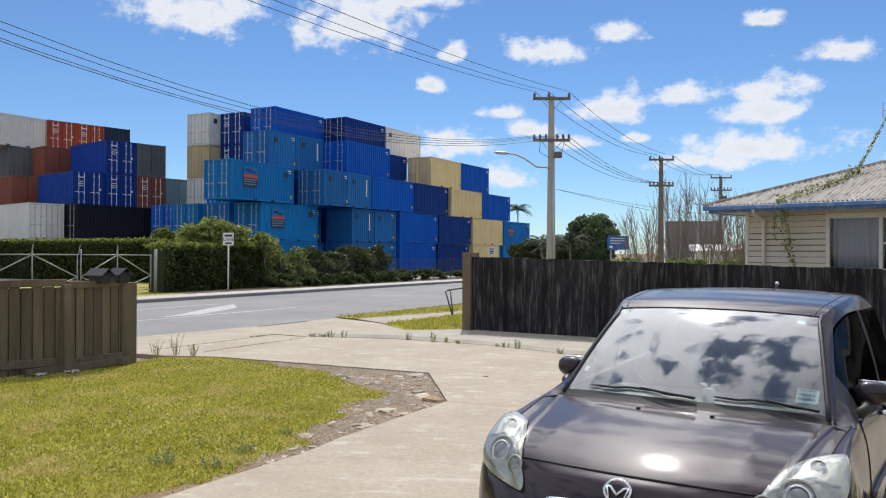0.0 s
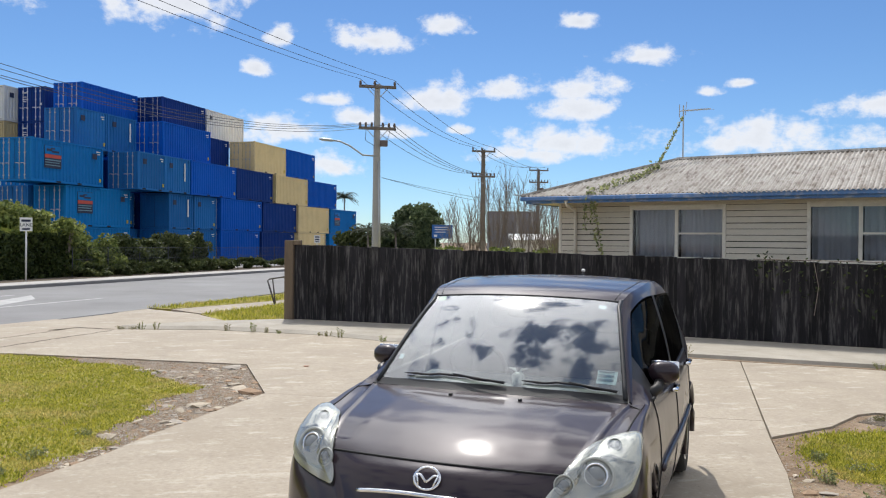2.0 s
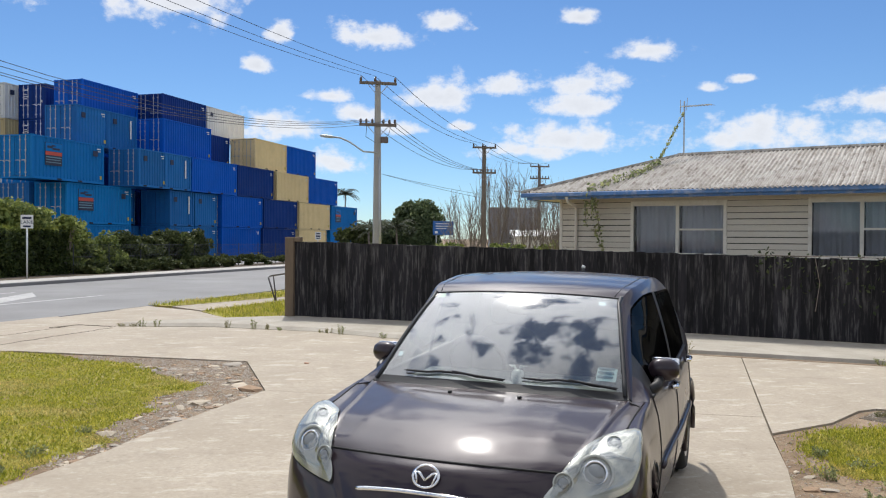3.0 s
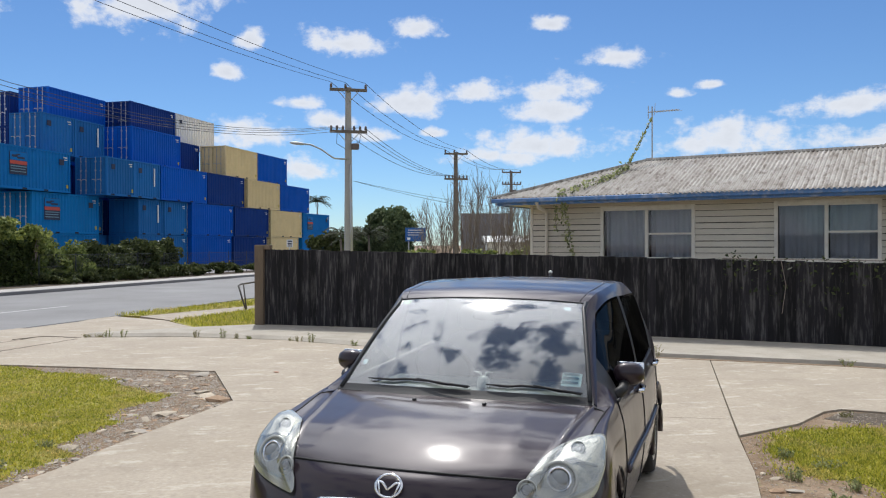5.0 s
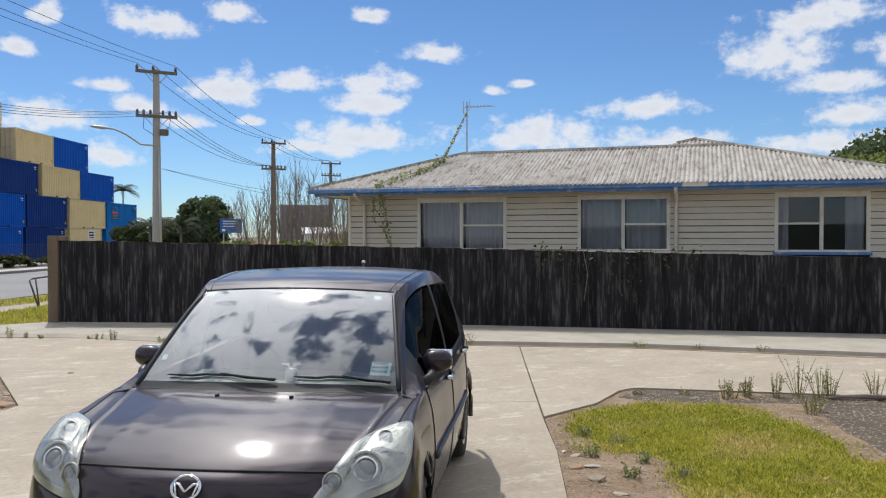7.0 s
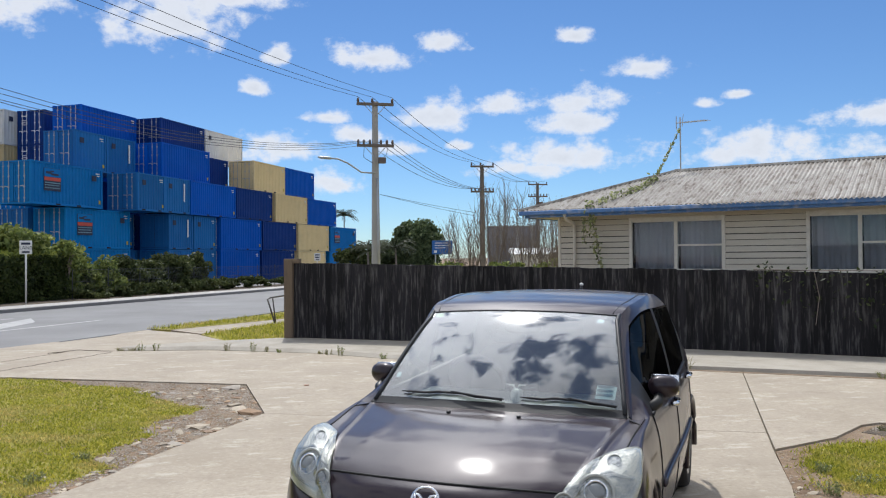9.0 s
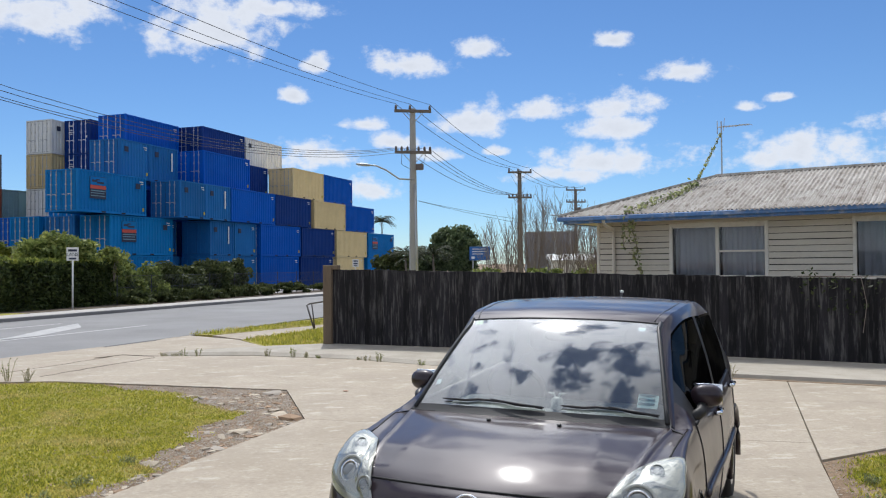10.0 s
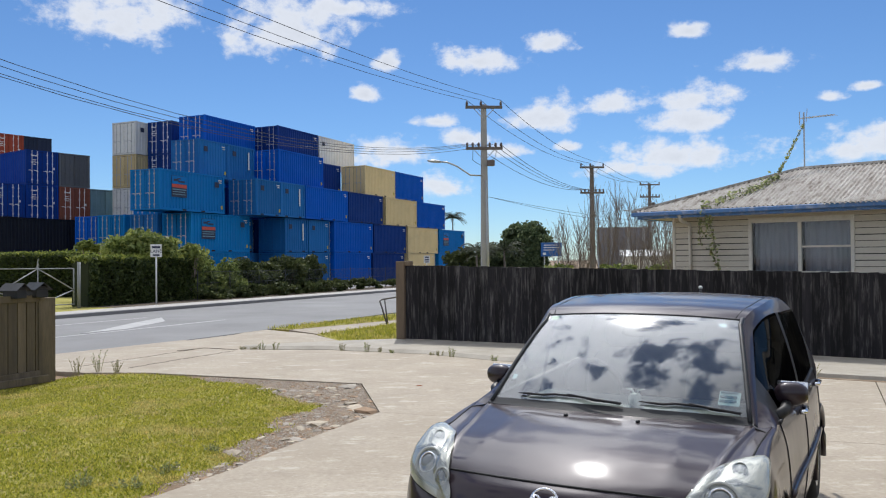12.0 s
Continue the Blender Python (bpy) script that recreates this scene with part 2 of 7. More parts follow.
BLADE = backlit(material("grass_blade", (0.43, 0.40, 0.06), (0.31, 0.325, 0.04), 0.7, scale=0.9, fine=5, mottle=0.9, bump=0, stain=(0.52, 0.41, 0.18), stain_scale=1.3, stain_amount=0.8, spec=0.2), 0.3)
DRY_STEM = material("dry_stem", (0.34, 0.30, 0.15), (0.22, 0.22, 0.10), 0.85, scale=3, fine=20, bump=0)
FENCE_DARK = material("dark_stained_paling", (0.024, 0.0225, 0.0255), (0.012, 0.0112, 0.013), 0.85, scale=5, fine=45, mottle=0.9, bump=0.6, bump_dist=0.006,
                      stain=(0.19, 0.18, 0.17), stain_scale=17.0, stain_amount=0.4, per_object=0.45, streak=0.16, spec=0.25)
FENCE_END = material("bare_timber_post", (0.20, 0.15, 0.10), (0.13, 0.095, 0.065), 0.85, scale=4, fine=40, mottle=0.8, bump=0.4, streak=0.12)
FENCE_GREY = material("weathered_grey_paling", (0.19, 0.15, 0.10), (0.10, 0.08, 0.053), 0.9, scale=4, fine=45, mottle=0.8, bump=0.5,
                      stain=(0.06, 0.05, 0.04), stain_scale=5.0, stain_amount=0.6, per_object=0.25, streak=0.12)
WEATHERBOARD = material("cream_weatherboard", (0.65, 0.60, 0.50), (0.56, 0.52, 0.43), 0.6, scale=1.5, fine=18, mottle=0.5, bump=0.15,
                        stain=(0.45, 0.41, 0.33), stain_scale=2.2, stain_amount=0.3, streak=4.0)
BOARD_BACK = plain("dark_board_gap", (0.035, 0.03, 0.025), 0.95)
CREAM_TRIM = material("cream_trim", (0.78, 0.745, 0.655), (0.68, 0.645, 0.555), 0.55, scale=2.5, fine=25, mottle=0.5, bump=0.1,
                      stain=(0.42, 0.38, 0.30), stain_scale=4.0, stain_amount=0.35)
BLUE_TRIM = material("blue_painted_trim", (0.10, 0.24, 0.52), (0.08, 0.18, 0.40), 0.55, scale=2.5, fine=30, mottle=0.7, bump=0.1,
                     stain=(0.50, 0.52, 0.55), stain_scale=5.0, stain_amount=0.5)
ROOF_IRON = material("weathered_iron_roof", (0.47, 0.445, 0.41), (0.30, 0.275, 0.24), 0.75, metal=0.0, scale=4.0, fine=30, mottle=1.0, bump=0.3,
                     stain=(0.13, 0.10, 0.075), stain_scale=9.0, stain_amount=0.85, streak=(1, 0.3, 0.3))
CURTAIN = material("net_curtain", (0.58, 0.58, 0.60), (0.34, 0.34, 0.37), 0.9, scale=2, fine=14, mottle=0.6, bump=0.1, streak=0.15)
UNLIT_ROOM = plain("unlit_room_shade", (0.045, 0.045, 0.05), 0.9)
WINDOW_GLASS = glass("window_glass", (0.84, 0.86, 0.88), 0.0, 0.0, 0.75)
CONCRETE_POLE = material("grey_concrete_pole", (0.42, 0.41, 0.40), (0.33, 0.32, 0.31), 0.85, scale=1.5, fine=25, mottle=0.6, bump=0.2, streak=0.25)
WOOD_POLE = material("dark_timber_pole", (0.20, 0.17, 0.15), (0.13, 0.11, 0.10), 0.9, scale=3, fine=30, mottle=0.7, bump=0.3, streak=0.1)
WIRE = plain("wire", (0.05, 0.055, 0.07), 0.6)
CERAMIC = plain("insulator", (0.12, 0.09, 0.08), 0.3)
STEEL = plain("galvanised_steel", (0.45, 0.46, 0.47), 0.45, 0.6)
BARK = material("bark", (0.29, 0.24, 0.20), (0.19, 0.155, 0.13), 0.95, scale=6, fine=30, mottle=0.8, bump=0.6)


def leaf_material(name, a, b):
    return backlit(material(name, a, b, 0.6, scale=0.9, fine=12, mottle=0.95, bump=0, spec=0.3), 0.35)


# one hedge in two greens: dark for its shaded face, pale for its sunlit top
HEDGE_SHADED_FACE = leaf_material("hedge_shaded_leaf", (0.065, 0.09, 0.024), (0.035, 0.05, 0.014))
HEDGE_LIT_TOP = leaf_material("hedge_lit_top_leaf", (0.24, 0.27, 0.055), (0.15, 0.18, 0.04))
BUSH_LEAF = leaf_material("bush_leaf", (0.10, 0.12, 0.042), (0.05, 0.064, 0.022))
SHRUB_LEAF = leaf_material("shrub_leaf", (0.25, 0.29, 0.085), (0.14, 0.175, 0.05))
TREE_LEAF = leaf_material("tree_leaf", (0.14, 0.18, 0.085), (0.08, 0.11, 0.05))
PALM_LEAF = leaf_material("palm_leaf", (0.055, 0.07, 0.025), (0.035, 0.045, 0.016))
VINE_LEAF = leaf_material("vine_leaf", (0.36, 0.39, 0.19), (0.22, 0.25, 0.11))


# ---- mesh helpers ----
def mesh_of(name, bm, mat, smooth=False):
    me = bpy.data.meshes.new(name)
    bm.normal_update()
    bm.to_mesh(me)
    bm.free()
    if smooth:
        for p in me.polygons:
            p.use_smooth = True
    for m in (mat if isinstance(mat, (list, tuple)) else [mat]):
        me.materials.append(m)
    return me


def part(name, bm, mat, parent=None, label="", smooth=False):
    ob = new(name, mesh_of(name, bm, mat, smooth))
    ob.parent = parent
    if label:
        tagged(ob, label)
    return ob


def thing(name, label, category, group="", at=None, kind=""):
    ob = new(name)
    ob.empty_display_size = 0.2
    if at is not None:
        ob.matrix_world = at
    return tagged(ob, label, category, group, kind)


def box(bm, x0, x1, y0, y1, z0, z1, m=None, bevel=0.0):
    vs = [bm.verts.new((x, y, z)) for z in (z0, z1) for y in (y0, y1) for x in (x0, x1)]
    fs = [bm.faces.new([vs[i] for i in f]) for f in ((0, 2, 3, 1), (4, 5, 7, 6), (0, 1, 5, 4), (2, 6, 7, 3), (0, 4, 6, 2), (1, 3, 7, 5))]
    if bevel:
        es = list({e for f in fs for e in f.edges})
        r = bmesh.ops.bevel(bm, geom=es, offset=bevel, segments=1, profile=0.5, affect="EDGES")
        vs = list({v for f in r["faces"] for v in f.verts} | {v for v in vs if v.is_valid})
    if m is not None:
        for v in vs:
            v.co = m @ v.co
    return vs


def boxes(*specs, m=None, bevel=0.0):
    bm = bmesh.new()
    for s in specs:
        box(bm, *s, m=m, bevel=bevel)
    return bm


def tube(bm, points, radii, sides=8, cap=True):
    """A tube along points with a radius at each."""
    pts = [Vector(p) for p in points]
    if isinstance(radii, (int, float)):
        radii = [radii] * len(pts)
    rings = []
    for i, p in enumerate(pts):
        d = (pts[min(i + 1, len(pts) - 1)] - pts[max(i - 1, 0)]).normalized()
        ref = Vector((0, 0, 1)) if abs(d.z) < 0.9 else Vector((1, 0, 0))
        s = d.cross(ref).normalized()
        t = d.cross(s)
        rings.append([bm.verts.new(p + radii[i] * (math.cos(2 * math.pi * k / sides) * s + math.sin(2 * math.pi * k / sides) * t)) for k in range(sides)])
    for a, b in zip(rings, rings[1:]):
        for k in range(sides):
            bm.faces.new((a[k], a[(k + 1) % sides], b[(k + 1) % sides], b[k]))
    if cap:
        bm.faces.new(rings[0][::-1])
        bm.faces.new(rings[-1])
    return bm


def tubes(specs, sides=8):
    bm = bmesh.new()
    for pts, r in specs:
        tube(bm, pts, r, sides)
    bmesh.ops.recalc_face_normals(bm, faces=bm.faces)
    return bm


def prism(bm, outline, z0, z1):
    """An upright prism over a plan outline; z0 and z1 are numbers or functions of x, y."""
    f0 = z0 if callable(z0) else (lambda x, y: z0)
    f1 = z1 if callable(z1) else (lambda x, y: z1)
    lo = [bm.verts.new((x, y, f0(x, y))) for x, y in outline]
    hi = [bm.verts.new((x, y, f1(x, y))) for x, y in outline]
    n = len(outline)
    for i in range(n):
        bm.faces.new((lo[i], lo[(i + 1) % n], hi[(i + 1) % n], hi[i]))
    top = bm.faces.new(hi)
    bottom = bm.faces.new(lo[::-1])
    bmesh.ops.triangulate(bm, faces=[top, bottom])
    bmesh.ops.recalc_face_normals(bm, faces=bm.faces)
    return bm


def bars(name, specs, mat, parent):
    """Each bar is a part of its own."""
    for s in specs:
        part(name, boxes(s), mat, parent)


# directions of the road: A runs along it, away; B points across it, towards the drive
AX, AY = 0.48, 0.877


def ab(u, v):
    return (AX * u + AY * v, AY * u - AX * v)


def gz(x, y):
    """Height of the gently falling ground."""
    return -0.0065 * (min(max(x, -14), 22)) - 0.0038 * (min(max(y, -12), 60) - 4)


# ---- ground ----
def ground_sheet():
    bm = bmesh.new()
    xs = [-900, -300, -120, -60, -30] + list(range(-20, 25, 2)) + [30, 60, 120, 300, 900]
    ys = [-400, -100, -40] + list(range(-14, 62, 2)) + [80, 120, 200, 400, 1500]
    grid = [[bm.verts.new((x, y, gz(x, y) - 0.07)) for x in xs] for y in ys]
    for r0, r1 in zip(grid, grid[1:]):
        for i in range(len(xs) - 1):
            bm.faces.new((r0[i], r0[i + 1], r1[i + 1], r1[i]))
    return tagged(part("ground", bm, SOIL), "bare brown soil under the yard and street", "ground", kind="structure")


ground_sheet()


def slab(name, outline, lift, thick, mat, label, category, kind="structure"):
    bm = prism(bmesh.new(), outline, lambda x, y: gz(x, y) + lift - thick, lambda x, y: gz(x, y) + lift)
    return tagged(part(name, bm, mat), label, category, kind=kind)


LAWN_L = [(-4.9, 12.75), (-4.66, 13.37), (-3.75, 13.3), (-2.37, 12.71), (-0.21, 11.77), (0.05, 9.51), (-0.5, 8.45), (-0.97, 7.55), (-1.2, 6.99),
          (-2.0, 5.63), (-3.4, 3.4), (-5.2, 0.8), (-8.0, -1.5), (-12.0, 2.0), (-9.0, 8.0), (-6.1, 10.9), (-5.6, 11.5)]
LAWN_R = [(3.4, 4.52), (4.03, 5.53), (4.65, 6.63), (5.53, 6.94), (6.2, 7.38), (6.48, 7.45), (7.47, 6.72), (8.53, 5.9), (11.0, 4.1), (13.0, 2.0), (10.0, -1.5), (2.2, 0.5), (2.45, 2.8)]
slab("lawn_soil_1", LAWN_L, -0.020, 0.03, SOIL, "stony bare soil at the lawn's edge", "soil")
slab("lawn_soil_2", LAWN_R, -0.020, 0.03, SOIL, "bare brown soil beside the concrete drive", "soil")
DARK_SOIL = material("dark_grey_soil", (0.115, 0.085, 0.056), (0.066, 0.05, 0.035), 0.95, scale=3, fine=28, mottle=1.0, bump=0.8, bump_dist=0.012, stain=(0.15, 0.12, 0.085), stain_scale=3, stain_amount=0.6)
bm = bmesh.new()
BED = [(6.45, 7.40), (6.91, 7.14), (7.40, 6.76), (8.17, 6.14), (8.50, 5.88), (10.9, 4.1), (10.5, 2.6), (7.6, 3.0), (6.20, 3.95), (6.70, 4.73), (6.95, 5.37), (7.79, 5.90), (6.78, 6.42), (6.12, 6.92), (6.0, 7.15)]
prism(bm, BED, lambda x, y: gz(x, y) - 0.06, lambda x, y: gz(x, y) - 0.019 + 0.003 * math.sin(7 * x) * math.sin(6 * y + x))
tagged(part("grey_bed", bm, DARK_SOIL), "dark grey gravelly soil in the bed", "soil", kind="structure")
# concrete drive in three slabs, with narrow joints between them
slab("driveway_1", [(0.06, 9.49), (-0.49, 8.45), (-0.96, 7.55), (-1.19, 6.99), (-1.99, 5.63), (-3.39, 3.4), (-5.19, 0.8), (-7.5, -1.5), (-7.5, -6), (1.2, -6), (2.15, 0.5), (2.44, 2.8),
                    (3.39, 4.52), (4.02, 5.53), (4.63, 6.64), (5.0, 7.28), (3.0, 8.1)], 0.0, 0.12, CONCRETE, "pale worn concrete driveway with stains", "driveway")
slab("driveway_2", [(-0.2, 11.77), (0.06, 9.498), (3.005, 8.108), (5.005, 7.292), (7.315, 11.29), (6.48, 11.79), (2.18, 14.2), (0.95, 15.41), (-0.97, 16.4), (-2.79, 16.72),
                    (-6.4, 16.0), (-5.2, 13.6), (-4.66, 13.38), (-3.75, 13.32), (-2.36, 12.72)], 0.0, 0.12, CONCRETE, "pale worn concrete driveway with stains", "driveway")
slab("driveway_3", [(7.325, 11.28), (5.02, 7.28), (4.66, 6.65), (5.53, 6.95), (6.2, 7.4), (6.48, 7.47), (7.48, 6.73), (8.54, 5.91), (11.0, 4.11), (13.0, 2.01), (20, -4), (24, -2),
                    (16.2, 4.0), (11.73, 7.57), (8.95, 10.18)], 0.0, 0.12, CONCRETE, "pale worn concrete driveway with stains", "driveway")
slab("apron", [(-6.42, 16.02), (-2.8, 16.74), (-1.1, 17.2), (-0.7, 18.0), (-1.6, 20.2), (-3.1, 21.9), (-3.55, 20.3), (-6.27, 16.3)], -0.005, 0.12, CONCRETE, "concrete drive apron meeting the street", "driveway")
slab("apron_side", [(-6.45, 16.0), (-5.25, 13.62), (-5.0, 12.9), (-13.0, 1.5), (-14.5, 3.0)], -0.006, 0.12, CONCRETE, "concrete footpath beside the street", "pavement")

# raised concrete strip along the dark fence
def kerb_strip():
    """The near edge slopes back as a worn rolled kerb; it grows steeper past the corner of the drive."""
    near = [(-2.8, 16.76), (-0.97, 16.46), (0.95, 15.43), (2.18, 14.22), (6.48, 11.81), (8.95, 10.2), (11.73, 7.59), (16.2, 4.02)]
    far = [(18.9, 6.0), (14.15, 9.4), (8.05, 13.95), (0.7, 18.15), (-1.0, 17.7), (-2.6, 17.05)]
    bm = bmesh.new()
    deep = [bm.verts.new((x, y, gz(x, y) - 0.14)) for x, y in near + far]
    foot = [bm.verts.new((x, y, gz(x, y) + 0.004)) for x, y in near + far]
    top = []
    for k, (x, y) in enumerate(near + far):
        back = (0.13 if k < 4 else 0.03) if k < len(near) else 0.0
        top.append(bm.verts.new((x + 0.5 * back, y + 0.86 * back, gz(x, y) + 0.06)))
    n = len(top)
    for a, b in ((deep, foot), (foot, top)):
        for k in range(n):
            bm.faces.new((a[k], a[(k + 1) % n], b[(k + 1) % n], b[k]))
    lid = bm.faces.new(top)
    bmesh.ops.triangulate(bm, faces=[lid])
    bmesh.ops.recalc_face_normals(bm, faces=bm.faces)
    return tagged(part("kerb", bm, KERB), "raised pale concrete strip along the fence", "kerb", kind="structure")


kerb_strip()

slab("soil_strip", [(5.2, 12.4), (6.42, 11.7), (8.88, 10.08), (11.64, 7.46), (16.1, 3.9), (16.18, 4.0), (11.72, 7.57), (8.94, 10.18), (6.47, 11.79)], 0.006, 0.02, SOIL, "thin line of soil in the kerb joint", "soil")

# street: carriageway, kerbs, footpaths, verges
slab("road", [ab(-60, -13.0), ab(160, -13.0), ab(160, -22.2), ab(-60, -22.2)], -0.02, 0.04, ASPHALT, "grey asphalt street with worn arrows", "road")
# asphalt colour on the concrete kerb paints in its shaded face
slab("kerb_far", [ab(-60, -22.2), ab(160, -22.2), ab(160, -22.5), ab(-60, -22.5)], 0.10, 0.2, ASPHALT, "low concrete kerb across the street, coloured dark as in shade", "kerb")
slab("pavement_far", [ab(-60, -22.5), ab(160, -22.5), ab(160, -23.9), ab(-60, -23.9)], 0.095, 0.2, PAVING, "grey concrete footpath across the street", "pavement")
slab("weedy_bank", [ab(24, -23.9), ab(160, -23.9), ab(160, -27.4), ab(24, -27.4)], 0.02, 0.06, DARK_SOIL, "weedy soil under the yard fence", "soil")
slab("verge_far", [ab(-60, -23.9), ab(24, -23.9), ab(24, -27.4), ab(33, -27.4), ab(33, -46), ab(-60, -46)], 0.02, 0.05, LAWN, "mown grass behind the gate", "grass")
slab("yard", [ab(33, -27.4), ab(160, -27.4), ab(160, -90), ab(-60, -90), ab(-60, -46), ab(33, -46)], 0.0, 0.05, ASPHALT, "grey paved container yard", "ground")
slab("verge_strip", [(-3.0, 22.0), (-2.35, 21.6), (0.7, 25.1), ab(60, -11.0), ab(60, -12.9)], 0.0, 0.06, LAWN, "narrow strip of mown grass by the street", "grass")
slab("pavement_near", [(-2.33, 21.56), (-1.5, 20.25), (0.64, 23.6), ab(60, -9.3), ab(60, -10.98), (0.74, 25.1)], -0.004, 0.1, CONCRETE, "concrete footpath along the street", "pavement")
slab("verge_fence", [(-1.5, 20.2), (-0.8, 18.2), (0.3, 17.9), (30, 30), ab(60, -9.2), (0.66, 23.6)], -0.01, 0.06, LAWN, "grass beside the end of the fence", "grass")


def road_marks():
    bm = bmesh.new()

    def stripe(u0, v0, u1, v1, w):
        d = Vector((u1 - u0, v1 - v0)).normalized()
        n = Vector((-d.y, d.x)) * w / 2
        q = [ab(u0 + n.x, v0 + n.y), ab(u1 + n.x, v1 + n.y), ab(u1 - n.x, v1 - n.y), ab(u0 - n.x, v0 - n.y)]
        prism(bm, q, lambda x, y: gz(x, y) - 0.022, lambda x, y: gz(x, y) - 0.014)

    stripe(-40, -16.7, 120, -16.3, 0.14)
    stripe(-40, -19.82, 120, -19.82, 0.13)
    stripe(14.8, -13.1, 15.6, -13.1, 0.09)
    stripe(12.0, -13.1, 12.8, -13.1, 0.09)
    for outline in ([(14.93, -16.80), (16.42, -16.80), (18.9, -17.85), (21.6, -19.35), (20.57, -19.4), (18.0, -18.25), (16.2, -17.3)],
                    [(23.58, -16.55), (23.93, -16.5), (25.21, -16.8), (26.7, -17.6), (28.05, -18.4), (27.46, -18.6), (25.2, -17.6)]):
        prism(bm, [ab(u, v) for u, v in outline][::-1], lambda x, y: gz(x, y) - 0.022, lambda x, y: gz(x, y) - 0.012)
    return tagged(part("road_marking", bm, ROAD_PAINT), "worn white lane lines and arrows on asphalt", "road marking", kind="structure")


road_marks()
slab("gutter_line", [ab(-30, -12.98), ab(16.2, -12.98), ab(16.2, -12.86), ab(-30, -12.86)], -0.001, 0.02, plain("tar_seal", (0.05, 0.05, 0.05), 0.8), "dark tar joint between drive and street", "joint")


def cracks():
    bm = bmesh.new()
    r = random.Random(3)
    for run, w in (([(-4.15, 13.9), (-3.55, 15.14), (-2.85, 16.48)], 0.03), ([(-4.0, 16.6), (-3.6, 17.1), (-2.85, 16.71)], 0.025), ([(-5.1, 14.2), (-4.3, 15.6), (-3.7, 16.9)], 0.02)):
        for a, b in zip(run, run[1:]):
            p0 = Vector(a)
            for k in range(8):
                p1 = Vector(a).lerp(Vector(b), (k + 1) / 8) + Vector((r.uniform(-.03, .03), r.uniform(-.03, .03)))
                n = (p1 - p0).normalized()
                n = Vector((-n.y, n.x)) * w * r.uniform(0.3, 0.7)
                prism(bm, [tuple(p0 + n), tuple(p0 - n), tuple(p1 - n), tuple(p1 + n)], lambda x, y: gz(x, y) - 0.02, lambda x, y: gz(x, y) + 0.003)
                p0 = p1
    return tagged(part("crack", bm, DARK_SOIL), "soil-filled cracks in the concrete drive", "crack", kind="structure")


cracks()
# unseen dark wall, added to darken what the house windows reflect
PLAIN_WALL = material("dull_green_wall", (0.10, 0.11, 0.10), (0.07, 0.08, 0.07), 0.9, scale=1, fine=20)
tagged(part("wall_south", boxes((-26, 30, -9.4, -9.2, -0.4, 2.3)), PLAIN_WALL), "unseen plain dull wall added behind the camera", "wall", kind="structure")

# ---- dark paling fence ----
FENCE = [(0.66, 17.95), (7.95, 13.8), (14.05, 9.2), (20.3, 4.4)]


def dark_fence():
    fence = thing("paling_fence", "tall dark-stained timber paling fence with pale streaks", "fence")
    rng = random.Random(4)
    length, i = 0.0, 0
    meshes = []
    for k in range(6):
        bm = bmesh.new()
        w = 0.160
        top = 0.0
        box(bm, -w / 2, w / 2, -0.011 - 0.004 * (k % 2), 0.009, 0, 1, bevel=0.0)
        for v in bm.verts:
            v.co.x += rng.uniform(-0.003, 0.003)
            if v.co.z > 0.5:
                v.co.z += rng.uniform(-0.006, 0.006)
        meshes.append(mesh_of("paling", bm, FENCE_DARK))
    total = 0
    for (x0, y0), (x1, y1) in zip(FENCE, FENCE[1:]):
        seg = math.hypot(x1 - x0, y1 - y0)
        rz = math.atan2(y1 - y0, x1 - x0)
        n = int(seg / 0.15)
        for j in range(n):
            s = (j + 0.5) * seg / n
            x, y = x0 + (x1 - x0) * s / seg, y0 + (y1 - y0) * s / seg
            along = total + s
            top = 1.655 - 0.0205 * along + rng.uniform(-0.012, 0.006)
            base = gz(x, y) + 0.065
            ob = new("paling", meshes[rng.randrange(6)])
            ob.parent = fence
            ob.matrix_world = Matrix.Translation((x, y, base)) @ Matrix.Translation((0, 0, 0)) @ Matrix.Rotation(rz + rng.uniform(-0.02, 0.02), 4, "Z") @ Matrix.Rotation(rng.uniform(-0.003, 0.003), 4, "Y") @ Matrix.Diagonal((1, 1, top - base, 1))
        # rails and posts behind the palings
        nx, ny = -(y1 - y0) / seg, (x1 - x0) / seg
        for h in (0.35, 1.25):
            bm = bmesh.new()
            tube(bm, [(x0 + nx * 0.045, y0 + ny * 0.045, gz(x0, y0) + h), (x1 + nx * 0.045, y1 + ny * 0.045, gz(x1, y1) + h - 0.1)], 0.045, 4)
            part("rail", bm, FENCE_DARK, fence)
        total += seg
    x, y = FENCE[0]
    bm = boxes((-0.21, 0.0, -0.09, 0.09, -0.2, 1.80), (-0.21, 0.15, -0.07, 0.07, 1.70, 1.80), m=Matrix.Translation((x, y, gz(x, y))) @ Matrix.Rotation(-0.53, 4, "Z"), bevel=0.01)
    part("end_post", bm, FENCE_END, fence, "broad bare timber end post")
    return fence


dark_fence()


